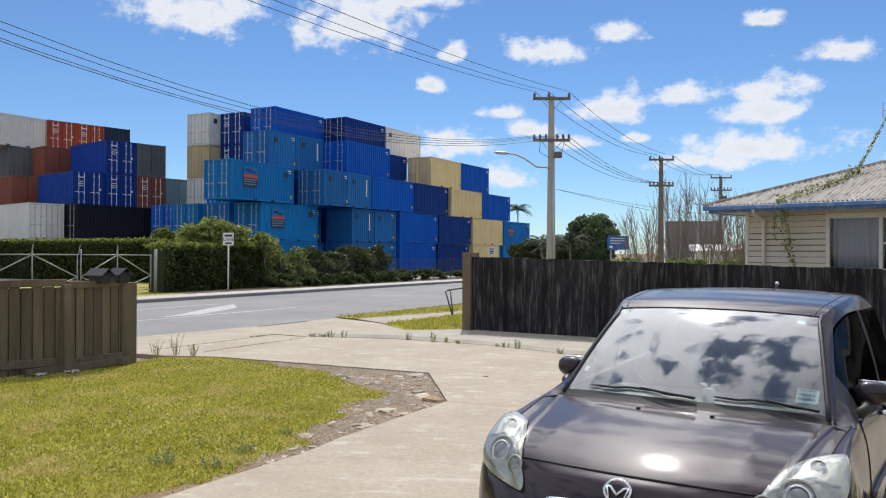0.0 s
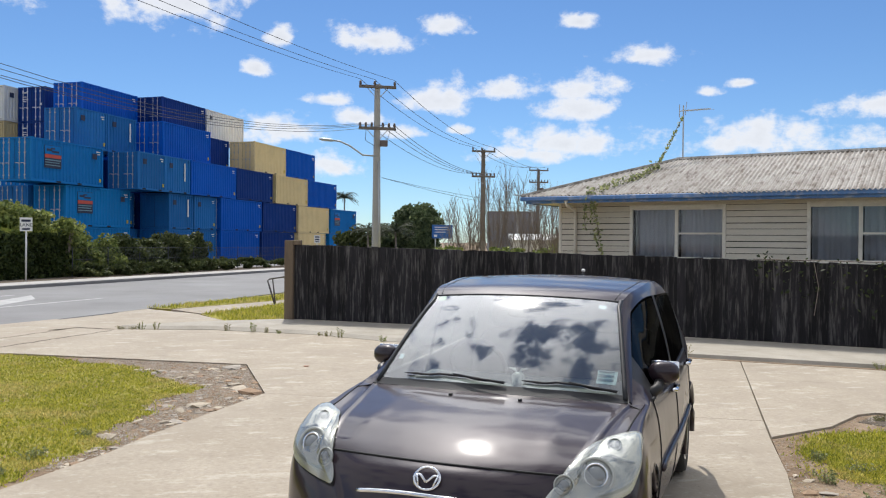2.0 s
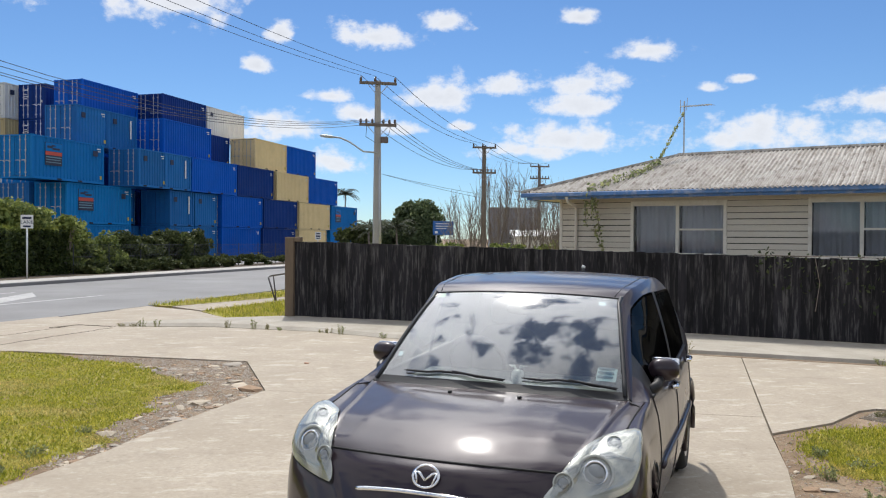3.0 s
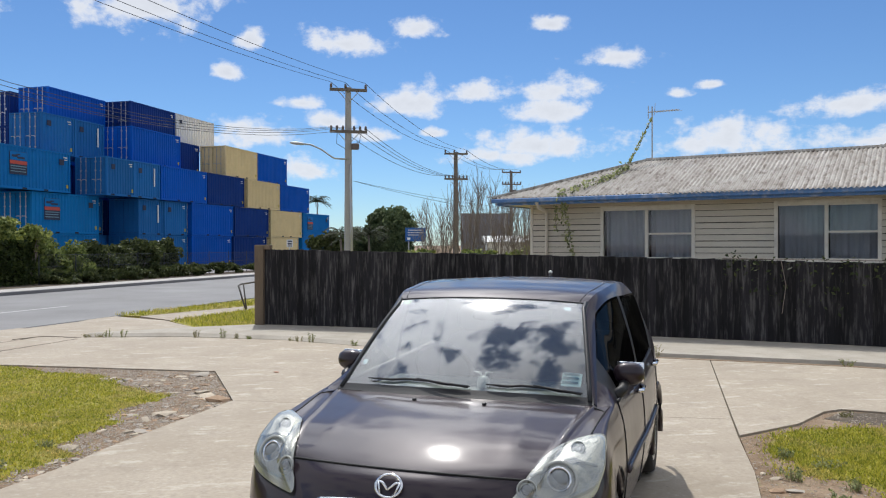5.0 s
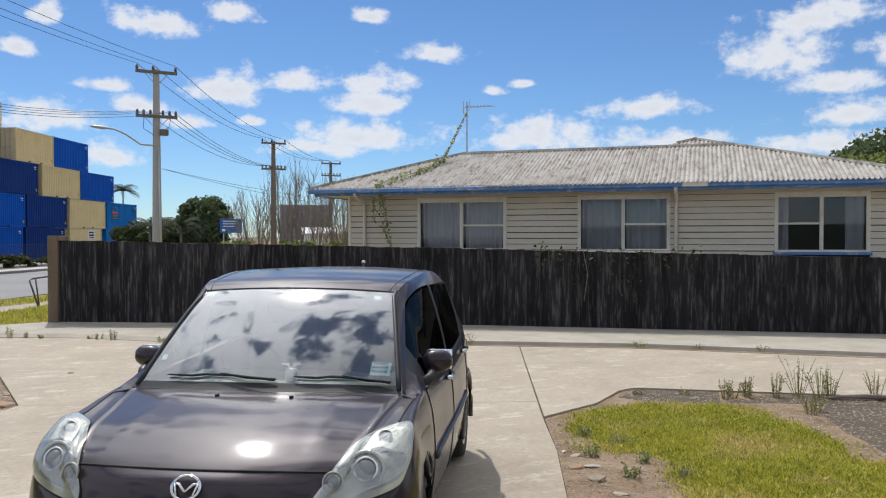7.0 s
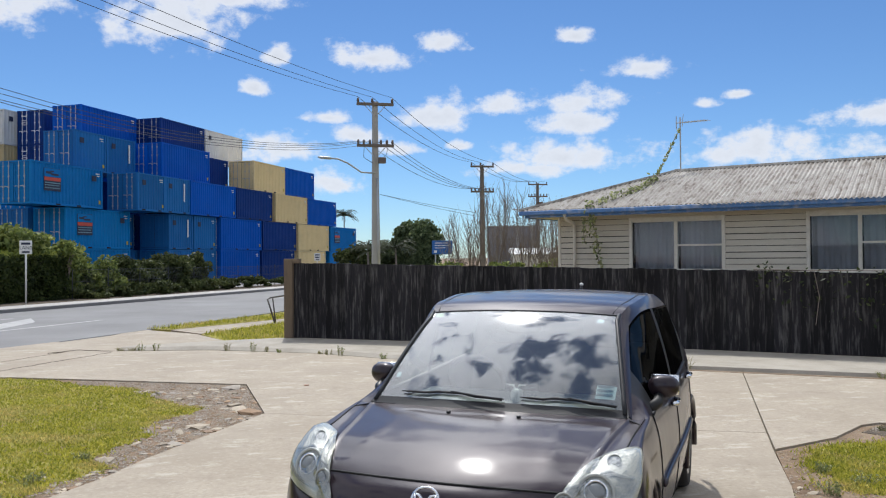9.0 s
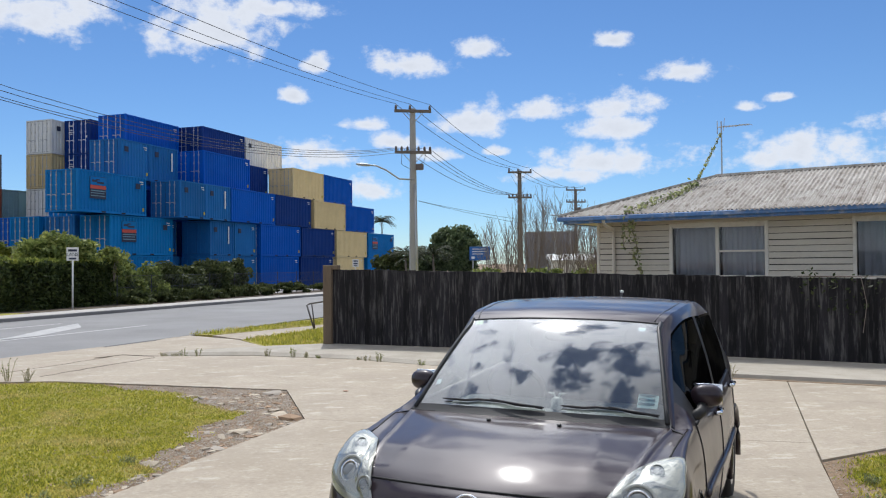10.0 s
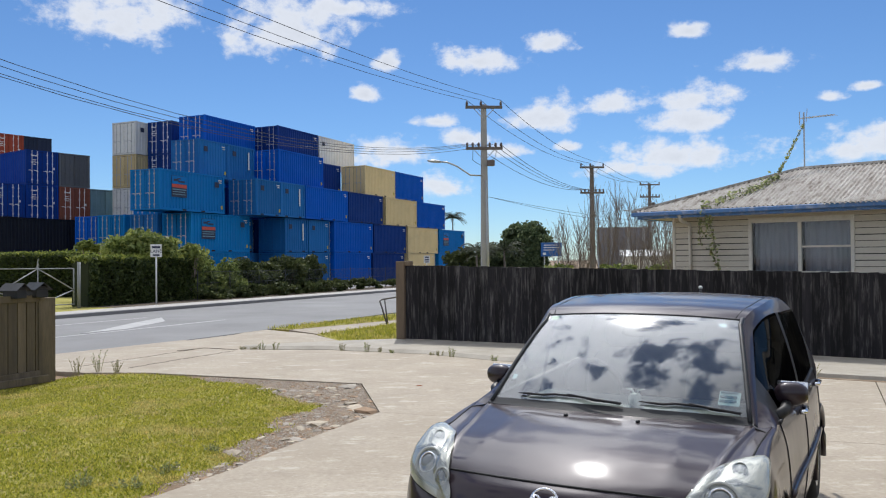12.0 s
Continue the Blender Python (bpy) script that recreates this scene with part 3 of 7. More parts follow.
def near_fence():
    fence = thing("low_paling_fence", "weathered grey-brown timber paling fence beside the lawn", "fence")
    rng = random.Random(9)
    pts = [(-9.2, 8.3), (-5.45, 11.55), (-4.95, 12.48)]
    bm = bmesh.new()
    box(bm, -0.068, 0.068, -0.01, 0.01, 0, 1)
    me = mesh_of("paling", bm, FENCE_GREY)
    for (x0, y0), (x1, y1) in zip(pts, pts[1:]):
        seg = math.hypot(x1 - x0, y1 - y0)
        n = int(seg / 0.147)
        rz = math.atan2(y1 - y0, x1 - x0)
        for j in range(n):
            s = (j + 0.5) / n
            x, y = x0 + (x1 - x0) * s, y0 + (y1 - y0) * s
            base = gz(x, y) - 0.06
            # a second row behind laps the joints of the first
            ob = new("paling", me)
            ob.parent = fence
            half = 0.5 * seg / n
            ob.matrix_world = Matrix.Translation((x + math.cos(rz) * half - math.sin(rz) * 0.026, y + math.sin(rz) * half + math.cos(rz) * 0.026, base)) @ Matrix.Rotation(rz, 4, "Z") @ Matrix.Diagonal((1, 1, 1.26, 1))
            ob = new("paling", me)
            ob.parent = fence
            ob.matrix_world = Matrix.Translation((x, y, base)) @ Matrix.Rotation(rz + rng.uniform(-0.05, 0.05), 4, "Z") @ Matrix.Diagonal((rng.uniform(0.97, 1), 1, 1.29 + rng.uniform(-0.025, 0.02), 1))
        d = Vector((x1 - x0, y1 - y0, 0)).normalized()
        nrm = Vector((d.y, -d.x, 0))
        for h, w in ((0.05, 0.07), (1.19, 0.05)):
            bm = bmesh.new()
            m = Matrix.Translation((x0, y0, gz(x0, y0) + h)) @ Matrix.Rotation(rz, 4, "Z")
            box(bm, 0, seg, -0.04, 0.012, 0, w + 0.05, m=m, bevel=0.004)
            part("board", bm, FENCE_GREY, fence)
    for x, y, w in ((-5.42, 11.5, 0.06), (-4.94, 12.5, 0.13)):
        bm = boxes((-w, w, -0.06, 0.06, -0.2, 1.25), m=Matrix.Translation((x, y, gz(x, y))) @ Matrix.Rotation(0.9, 4, "Z"), bevel=0.006)
        part("post", bm, FENCE_GREY, fence)
    return fence


near_fence()


def lying_board():
    a, b = Vector((-5.75, 11.0, gz(-5.75, 11.0) + 0.03)), Vector((-4.82, 12.32, gz(-4.82, 12.32) + 0.06))
    m = Matrix.Translation(a) @ (b - a).to_track_quat("X", "Z").to_matrix().to_4x4()
    ob = part("timber_board", boxes((0, (b - a).length, -0.02, 0.02, -0.05, 0.06), m=m, bevel=0.006), FENCE_GREY)
    tagged(ob, "loose weathered board lying against the fence", "board")


lying_board()

# ---- weatherboard house ----
HOUSE = pose(7.05, 18.48, -0.15, 0, 0, -45.0)   # x along the front wall, y into the house, z up from the lawn


def house():
    h = thing("house", "cream weatherboard bungalow with blue fascia and weathered iron roof", "house", at=HOUSE)
    L, D, EAVE = 11.8, 4.45, 2.84

    def own(name, bm, mat, label="", smooth=False, parent=h):
        return part(name, bm, mat, parent, label, smooth)

    openings = [(1.82, 3.83, 1.55, 2.70, 1), (5.59, 7.42, 1.55, 2.72, 2), (9.63, 11.26, 1.55, 2.71, 3)]
    # wall core with openings, and lapped boards in front
    bm = bmesh.new()
    xs = [0.0] + [v for o in openings for v in o[:2]] + [L]
    for i in range(0, len(xs), 2):
        box(bm, xs[i], xs[i + 1], 0.0, 0.12, 0.1, EAVE)
    for o in openings:
        box(bm, o[0], o[1], 0.0, 0.12, 0.1, o[2])
        box(bm, o[0], o[1], 0.0, 0.12, o[3], EAVE)
    box(bm, 0, 0.12, 0.12, D, 0.1, EAVE)
    box(bm, L - 0.12, L, 0.12, D, 0.1, EAVE)
    box(bm, 0, L, D, D + 0.12, 0.1, EAVE)
    own("wall", bm, BOARD_BACK)
    rng = random.Random(2)
    z = 0.25
    pitch = 0.132
    while z < EAVE - 0.02:
        spans, x = [], 0.02
        for o in openings:
            if z + pitch > o[2] - 0.05 and z < o[3] + 0.05:
                spans.append((x, o[0] - 0.07))
                x = o[1] + 0.07
        spans.append((x, L - 0.02))
        for a, b in spans:
            bm = bmesh.new()
            g = rng.uniform(0, 0.004)
            box(bm, a, b, -0.036 - g, -0.003, z, min(EAVE, z + pitch - rng.choice((0.009, 0.011, 0.013, 0.019))))
            for v in bm.verts:
                if v.co.z > z + 0.05:
                    v.co.y += 0.020 if v.co.y < -0.02 else 0.0
            own("weatherboard", bm, WEATHERBOARD)
        z += pitch
    # side boards on the two visible corners
    for x in (-0.03, L - 0.03):
        own("corner_board", boxes((x, x + 0.06, -0.05, 0.05, 0.2, EAVE), bevel=0.004), CREAM_TRIM)
    # soffit, gutter, fascia
    E0 = 0.62
    own("soffit", boxes((-E0, L + E0, -E0 + 0.02, D + E0, EAVE, EAVE + 0.03)), CREAM_TRIM)
    own("fascia", boxes((-E0, L + E0, -E0 - 0.03, -E0 + 0.02, EAVE - 0.02, EAVE + 0.15), bevel=0.004), BLUE_TRIM, "blue-painted timber fascia with flaking paint")
    own("side_fascia", boxes((-E0 - 0.03, -E0 + 0.02, -E0 + 0.02, D + E0, EAVE - 0.02, EAVE + 0.15), bevel=0.004), BLUE_TRIM)
    own("side_fascia", boxes((L + E0 - 0.02, L + E0 + 0.03, -E0 + 0.02, D + E0, EAVE - 0.02, EAVE + 0.15), bevel=0.004), BLUE_TRIM)
    own("gutter", boxes((-E0 - 0.12, L + E0 + 0.12, -E0 - 0.13, -E0 - 0.035, EAVE + 0.04, EAVE + 0.14), bevel=0.015), BLUE_TRIM, "blue metal gutter")
    own("gutter_patch", boxes((7.75, 8.25, -E0 - 0.136, -E0 - 0.1, EAVE + 0.045, EAVE + 0.145), bevel=0.005), CREAM_TRIM, "bare white patch of gutter")
    # corrugated hip roof: each slope is a sheet with waves running down it
    ridge_h, ev = 1.03, EAVE + 0.15
    x0, x1, y0, y1 = -E0 - 0.1, L + E0 + 0.1, -E0 - 0.1, D + E0 + 0.1
    half = (y1 - y0) / 2
    rl, rr = x0 + half * 0.98, 8.85

    def wavy(name, width_fn, n, base, up, out):
        bm = bmesh.new()
        prev = None
        for i in range(n + 1):
            s = i / n
            lo, hi = width_fn(s)
            wob = 0.021 * math.sin(i * math.pi / 2)
            a = bm.verts.new((lo[0], lo[1], lo[2] + wob))
            b = bm.verts.new((hi[0], hi[1], hi[2] + wob))
            if prev:
                bm.faces.new((prev[0], a, b, prev[1]))
            prev = (a, b)
        own(name, bm, ROOF_IRON, "weathered corrugated iron roof with lichen", True)

    def front(s):
        x = x0 + (x1 - x0) * s
        t = min(1, (x - x0) / (rl - x0), (x1 - x) / (x1 - rr))
        return (x, y0, ev), (x, y0 + half * max(t, 0.001), ev + ridge_h * max(t, 0.001))

    def back(s):
        lo, hi = front(s)
        return (lo[0], y1, ev), (hi[0], y1 - (hi[1] - y0), hi[2])

    def side(xe, xr):
        def f(s):
            y = y0 + (y1 - y0) * s
            t = max(0.001, min(1, 1 - abs(2 * s - 1)))
            return (xe, y, ev), (xe + (xr - xe) * t, y, ev + ridge_h * t)
        return f

    n = int((x1 - x0) / 0.0235)
    wavy("roof", front, n, None, None, None)
    wavy("roof", back, 120, None, None, None)
    wavy("roof", side(x0, rl), 260, None, None, None)
    wavy("roof", side(x1, rr), 260, None, None, None)
    ym = y0 + half
    own("ridge_cap", tubes([([(rl, ym, ev + ridge_h), (rr, ym, ev + ridge_h)], 0.06)], 6), ROOF_IRON)
    for a, b in (((x0, y0), rl), ((x0, y1), rl), ((x1, y0), rr), ((x1, y1), rr)):
        own("hip_cap", tubes([([(a[0], a[1], ev + 0.01), (b, ym, ev + ridge_h)], 0.05)], 6), ROOF_IRON)
    # the higher wing behind: a hip end that rises past the front ridge
    px, py, ph, half2 = 7.97, 2.95, 1.28, 4.5
    for name, a, b in (("wing_roof", (px - half2, py - half2 + 0.6), (px + half2, py - half2 + 0.6)), ):
        n2, prev, bm = 380, None, bmesh.new()
        for i in range(n2 + 1):
            x = px - half2 + 2 * half2 * i / n2
            t = max(0.0, 1 - abs(x - px) / half2)
            wob = 0.021 * math.sin(i * math.pi / 2)
            v0 = bm.verts.new((x, py - (ph + 0.02) / 0.347, ev - 0.02 + wob))
            v1 = bm.verts.new((x, py - (ph + 0.02) / 0.347 * (1 - t), ev - 0.02 + (ph + 0.02) * t + wob))
            if prev and t > 0.0:
                bm.faces.new((prev[0], v0, v1, prev[1]))
            prev = (v0, v1)
        own(name, bm, ROOF_IRON, "", True)
    for sgn in (1, -1):
        bm, prev = bmesh.new(), None
        for i in range(361):
            y = py - ph / 0.347 + 9.0 * i / 360
            t = min(1, (y - py + ph / 0.347) / (ph / 0.347))
            wob = 0.021 * math.sin(i * math.pi / 2)
            v0 = bm.verts.new((px + sgn * half2, y, ev - 0.02 + wob))
            v1 = bm.verts.new((px + sgn * half2 * (1 - t), y, ev - 0.02 + ph * t + wob))
            if prev:
                bm.faces.new((prev[0], v0, v1, prev[1]) if sgn < 0 else (v0, prev[0], prev[1], v1))
            prev = (v0, v1)
        own("wing_roof", bm, ROOF_IRON, "", True)
        cut = 0.0 if sgn > 0 else 0.91
        own("hip_cap", tubes([([(px + sgn * half2 * (1 - cut), py - ph / 0.347 * (1 - cut), ev + ph * cut), (px, py, ev + ph)], 0.05)], 6), ROOF_IRON)
    own("ridge_cap", tubes([([(px, py, ev + ph), (px, py + 4, ev + ph)], 0.06)], 6), ROOF_IRON)
    # windows
    for a, b, z0, z1, kind in openings:
        w = new("window")
        w.parent = h
        f = 0.07
        own("window_frame", boxes((a - f, b + f, -0.055, 0.02, z1, z1 + f), (a - f, a, -0.05, 0.02, z0, z1), (b, b + f, -0.05, 0.02, z0, z1), bevel=0.004), CREAM_TRIM, parent=w)
        own("window_sill", boxes((a - 0.1, b + 0.1, -0.10, 0.03, z0 - 0.06, z0), bevel=0.006), BLUE_TRIM if kind == 3 else CREAM_TRIM, parent=w)
        own("head_board", boxes((a - f, b + f, -0.03, -0.002, z1 + f, EAVE)), WEATHERBOARD, parent=w)
        mid = (a + b) / 2
        own("sash", boxes((mid - 0.035, mid + 0.035, -0.03, 0.05, z0, z1), (a, mid - 0.035, -0.02, 0.04, z1 - 0.04, z1), (mid + 0.035, b, -0.02, 0.04, z1 - 0.045, z1),
                          (a, mid - 0.035, -0.02, 0.04, z0, z0 + 0.04), (mid + 0.035, b, -0.02, 0.04, z0, z0 + 0.045)), CREAM_TRIM, parent=w)
        tz = z0 + (z1 - z0) * 0.5
        rail = (mid + 0.035, b, -0.025, 0.04, tz - 0.02, tz + 0.02) if kind != 3 else (a, mid - 0.035, -0.025, 0.04, tz - 0.02, tz + 0.02)
        own("transom", boxes(rail), CREAM_TRIM, parent=w)
        for p0, p1 in ((a, mid - 0.035), (mid + 0.035, b)):
            g = own("pane", boxes((p0, p1, 0.012, 0.018, z0, z1)), WINDOW_GLASS, parent=w)
            g.visible_shadow = False
        # curtain folds behind the glass
        if kind < 3:
            spans = [(a, mid), (mid + 0.05, b)]
        else:
            spans = [(a, a + 0.22), (b - 0.35, b)]
        for p0, p1 in spans:
            bm = bmesh.new()
            n = int((p1 - p0) / 0.02)
            prev = None
            for i in range(n + 1):
                x = p0 + (p1 - p0) * i / n
                y = 0.20 + 0.045 * math.sin(i * 0.7 + 0.8 * math.sin(i * 0.13)) + 0.015 * math.sin(i * 1.9)
                v0, v1 = bm.verts.new((x, y, z0 - 0.1)), bm.verts.new((x, y, z1 + 0.05))
                if prev:
                    bm.faces.new((prev[0], v0, v1, prev[1]))
                prev = (v0, v1)
            own("curtain", bm, CURTAIN, "pale drawn net curtain", True, parent=w)
    # near-black slab and floor stand in for the shade inside the rooms
    own("room", boxes((0.2, L - 0.2, 2.5, 2.55, 0.2, EAVE)), UNLIT_ROOM)
    own("floor", boxes((0.15, L - 0.15, 0.15, D, 0.5, 0.6)), UNLIT_ROOM)
    # downpipes
    for x in (0.42, 7.62):
        own("downpipe", tubes([([(x, -E0 - 0.06, EAVE + 0.05), (x, -E0 + 0.05, EAVE - 0.08), (x, -0.12, EAVE - 0.16), (x, -0.09, EAVE - 0.3), (x, -0.09, 0.1)], 0.04)], 8), CREAM_TRIM, "cream-painted round downpipe", True)
    return h


house()

# ---- shipping containers ----
CW, CH = 2.438, 2.56
PAINT = {}
for key, c in {"light_blue": (0.008, 0.195, 0.56), "teal": (0.006, 0.19, 0.50), "grey_blue": (0.020, 0.155, 0.43), "blue": (0.002, 0.105, 0.53), "navy": (0.006, 0.040, 0.21), "dark": (0.028, 0.04, 0.075),
               "royal_blue": (0.006, 0.048, 0.29), "cream": (0.84, 0.67, 0.36), "white": (0.74, 0.74, 0.72), "tan": (0.58, 0.46, 0.25), "red": (0.34, 0.07, 0.04), "brown": (0.24, 0.085, 0.06),
               "grey": (0.13, 0.14, 0.16), "black": (0.012, 0.015, 0.025), "pale_teal": (0.20, 0.33, 0.40)}.items():
    PAINT[key] = material("container_paint_" + key, c, tuple(v * 0.84 for v in c), 0.6, scale=0.6, fine=14, mottle=0.55, bump=0.06,
                          stain=tuple(v * 0.72 + 0.008 for v in c), stain_scale=0.8, stain_amount=0.4, per_object=0.12, spec=0.15)
PAINT_WHITE_MARK = plain("white_marking", (0.78, 0.78, 0.78), 0.6)
PAINT_RED_MARK = plain("red_marking", (0.55, 0.08, 0.05), 0.6)
PAINT_DARK_MARK = plain("dark_marking", (0.02, 0.03, 0.07), 0.6)
CONTAINER_GAP = plain("black_rubber_gasket", (0.012, 0.013, 0.016), 0.85)
YELLOW_MARK = plain("yellow_marking", (0.55, 0.42, 0.05), 0.6)
CONTAINER_MESHES = {}


def container_meshes(length):
    """Body, frame, door and fitting meshes for a container of this length, made once; x runs from the door end."""
    if length in CONTAINER_MESHES:
        return CONTAINER_MESHES[length]
    L, W, H = length, CW, CH
    out = {}

    def sheet(bm, p0, p1, q, n):
        """A trapezoid-corrugated wall from p0 to p1 in plan, pushed in along q."""
        prev = None
        for i in range(n):
            for f, d in ((0.0, 0.0), (0.30, 0.0), (0.45, 0.045), (0.85, 0.045)):
                s = (i + f) / n
                x, y = p0[0] + (p1[0] - p0[0]) * s + q[0] * d, p0[1] + (p1[1] - p0[1]) * s + q[1] * d
                a, b = bm.verts.new((x, y, 0.12)), bm.verts.new((x, y, H - 0.08))
                if prev:
                    bm.faces.new((prev[0], a, b, prev[1]))
                prev = (a, b)
        a, b = bm.verts.new((p1[0], p1[1], 0.12)), bm.verts.new((p1[0], p1[1], H - 0.08))
        bm.faces.new((prev[0], a, b, prev[1]))

    bm = bmesh.new()
    n = max(8, int(L / 0.28))
    sheet(bm, (0.1, 0.02), (L - 0.1, 0.02), (0, 1), n)
    sheet(bm, (L - 0.1, W - 0.02), (0.1, W - 0.02), (0, -1), n)
    sheet(bm, (L - 0.03, 0.1), (L - 0.03, W - 0.1), (-1, 0), 8)
    box(bm, 0.08, L - 0.08, 0.06, W - 0.06, H - 0.06, H - 0.02)
    box(bm, 0.08, L - 0.08, 0.06, W - 0.06, 0.1, 0.14)
    out["body"] = mesh_of("container_body", bm, None)
    bm = bmesh.new()
    p = 0.13
    for x in (0, L - p):
        for y in (0, W - p):
            box(bm, x, x + p, y, y + p, 0, H)
    for y in (0, W - 0.07):
        box(bm, p, L - p, y, y + 0.07, 0.0, 0.14)
        box(bm, p, L - p, y, y + 0.07, H - 0.09, H - 0.01)
    for x in (0, L - 0.08):
        box(bm, x, x + 0.08, p, W - p, 0.0, 0.13)
        box(bm, x, x + 0.08, p, W - p, H - 0.11, H - 0.01)
    for x in (-0.004, L - 0.174):
        for y in (-0.004, W - 0.158):
            for z in (-0.002, H - 0.116):
                box(bm, x, x + 0.178, y, y + 0.162, z, z + 0.118)
    out["frame"] = mesh_of("container_frame", bm, None)
    for k, (y0, y1) in enumerate(((0.14, W / 2 - 0.008), (W / 2 + 0.008, W - 0.14))):
        bm = bmesh.new()
        box(bm, 0.035, 0.075, y0, y1, 0.14, H - 0.12)
        for z in (0.16, 0.75, 1.35, 1.95, H - 0.24):
            box(bm, 0.0, 0.035, y0 + 0.02, y1 - 0.02, z, z + 0.09)
        for y in (y0 + 0.02, y1 - 0.10):
            box(bm, 0.0, 0.034, y, y + 0.08, 0.16, H - 0.15)
        out["door%d" % k] = mesh_of("container_door", bm, None)
    bm = bmesh.new()
    for y in (0.128, W / 2 - 0.011, W - 0.146):
        box(bm, 0.028, 0.034, y, y + 0.022, 0.13, H - 0.11)
    for z in (0.128, H - 0.125):
        box(bm, 0.028, 0.034, 0.15, W - 0.15, z, z + 0.016)
    out["gasket"] = mesh_of("gasket", bm, None)
    for k, x in enumerate((L * 0.5 - 1.05, L * 0.5 + 0.70)):
        bm = bmesh.new()
        box(bm, x, x + 0.36, -0.004, 0.03, 0.015, 0.115)
        out["pocket%d" % k] = mesh_of("fork_pocket", bm, None)
    for k, y in enumerate((0.45, 0.85, W - 0.85, W - 0.45)):
        bm = bmesh.new()
        tube(bm, [(-0.005, y, 0.08), (-0.005, y, H - 0.06)], 0.022, 6)
        for z in (0.3, 0.95, 1.6, 2.2):
            box(bm, -0.03, 0.02, y - 0.05, y + 0.05, z, z + 0.06)
        box(bm, -0.04, -0.01, y, y + 0.28, 1.02, 1.06)
        out["rod%d" % k] = mesh_of("lock_rod", bm, None)
    CONTAINER_MESHES[length] = out
    return out


def container(where, level, paint, length=6.058, rods="grey", mark="", words="", yard=-0.1, turn=61.3, group="stacked shipping containers"):
    """where: the corner between the door end and the long side that faces the street (plan)."""
    nice = paint.replace("_", " ")
    size = "short " if length < 4 else ""
    label = words or "%s%s corrugated steel shipping container in a stack" % (size, nice)
    z = yard + 2.59 * (level - 1)
    c = thing("shipping_container", label, "container", group, at=pose(where[0], where[1], z, 0, 0, turn))
    m = PAINT[paint]
    me = container_meshes(length)

    def piece(name, mesh, mat, label=""):
        ob = new(name, mesh)
        if not mesh.materials:
            mesh.materials.append(mat)
        ob.parent = c
        ob.material_slots[0].link = "OBJECT"
        ob.material_slots[0].material = mat
        if label:
            tagged(ob, label)
        return ob

    piece("corrugated_shell", me["body"], m)
    piece("frame", me["frame"], m)
    piece("door", me["door0"], m)
    piece("door", me["door1"], m)
    piece("gasket", me["gasket"], CONTAINER_GAP)
    for k in range(2):
        piece("fork_pocket", me["pocket%d" % k], CONTAINER_GAP)
    if paint not in ("white", "black", "grey") and mark != "bar":
        # small white code characters by the roof corner, as plain bars, and a yellow mark low on the end post
        bars("text_bar", ((length - 0.62, length - 0.30, -0.012, 0.03, 2.20, 2.27), (length - 0.52, length - 0.30, -0.012, 0.03, 2.06, 2.12)), PAINT["white"], c)
        part("yellow_mark", boxes((length - 0.36, length - 0.22, -0.012, 0.03, 0.30, 0.52)), YELLOW_MARK, c)
    rod = {"grey": STEEL, "white": PAINT_WHITE_MARK, "own": m}[rods]
    for k in range(4):
        piece("lock_rod", me["rod%d" % k], rod)
    if mark == "panel":
        # dark notice panel on the long side with a red band, a white emblem shape and plain bars
        part("notice_panel", boxes((1.0, 2.35, -0.022, -0.004, 0.85, 2.2)), PAINT_DARK_MARK, c, "dark notice panel with red and white bars")
        part("emblem", boxes((1.02, 2.33, -0.028, -0.024, 1.68, 2.18)), m, c)
        part("emblem_shape", boxes((1.15, 1.6, -0.036, -0.030, 1.86, 2.0), (1.55, 2.15, -0.036, -0.030, 1.78, 1.9), (1.5, 1.8, -0.036, -0.030, 1.98, 2.06)), PAINT_DARK_MARK, c)
        part("red_band", boxes((1.02, 2.33, -0.030, -0.024, 1.45, 1.66)), PAINT_RED_MARK, c)
        bars("text_bar", ((1.06, 2.3, -0.030, -0.024, 1.30, 1.36), (1.06, 2.2, -0.030, -0.024, 1.16, 1.21), (1.06, 2.26, -0.030, -0.024, 1.0, 1.05)), PAINT["pale_teal"], c)
    if mark == "bar":
        part("white_bar", boxes((length - 0.75, length - 0.62, -0.03, 0.0, 0.9, 2.2)), PAINT_WHITE_MARK, c)
    if mark in ("bar", "plate", "panel"):
        part("code_plate", boxes((0.5, 0.85, -0.026, 0.0, 1.75, 2.1)) if mark != "panel" else boxes((length - 1.0, length - 0.6, -0.026, 0.0, 1.75, 2.1)), PAINT_DARK_MARK, c)
    if mark == "doorbars":
        bars("text_bar", ((-0.02, 0.0, 1.62, 2.05, 2.10, 2.17), (-0.02, 0.0, 1.68, 1.98, 1.80, 1.85), (-0.02, 0.0, 1.68, 2.0, 1.64, 1.69), (-0.02, 0.0, 1.68, 1.95, 1.48, 1.53), (-0.02, 0.0, 0.3, 0.42, 1.2, 1.35)), PAINT_WHITE_MARK, c)
    return c


def row(v, level, *items):
    """Containers along the street at this distance from it: (start, paint, length, mark, rods)."""
    for it in items:
        u, paint = it[0], it[1]
        length = it[2] if len(it) > 2 else 6.058
        container(ab(u, v), level, paint, length, mark=it[3] if len(it) > 3 else "", rods=it[4] if len(it) > 4 else "grey")


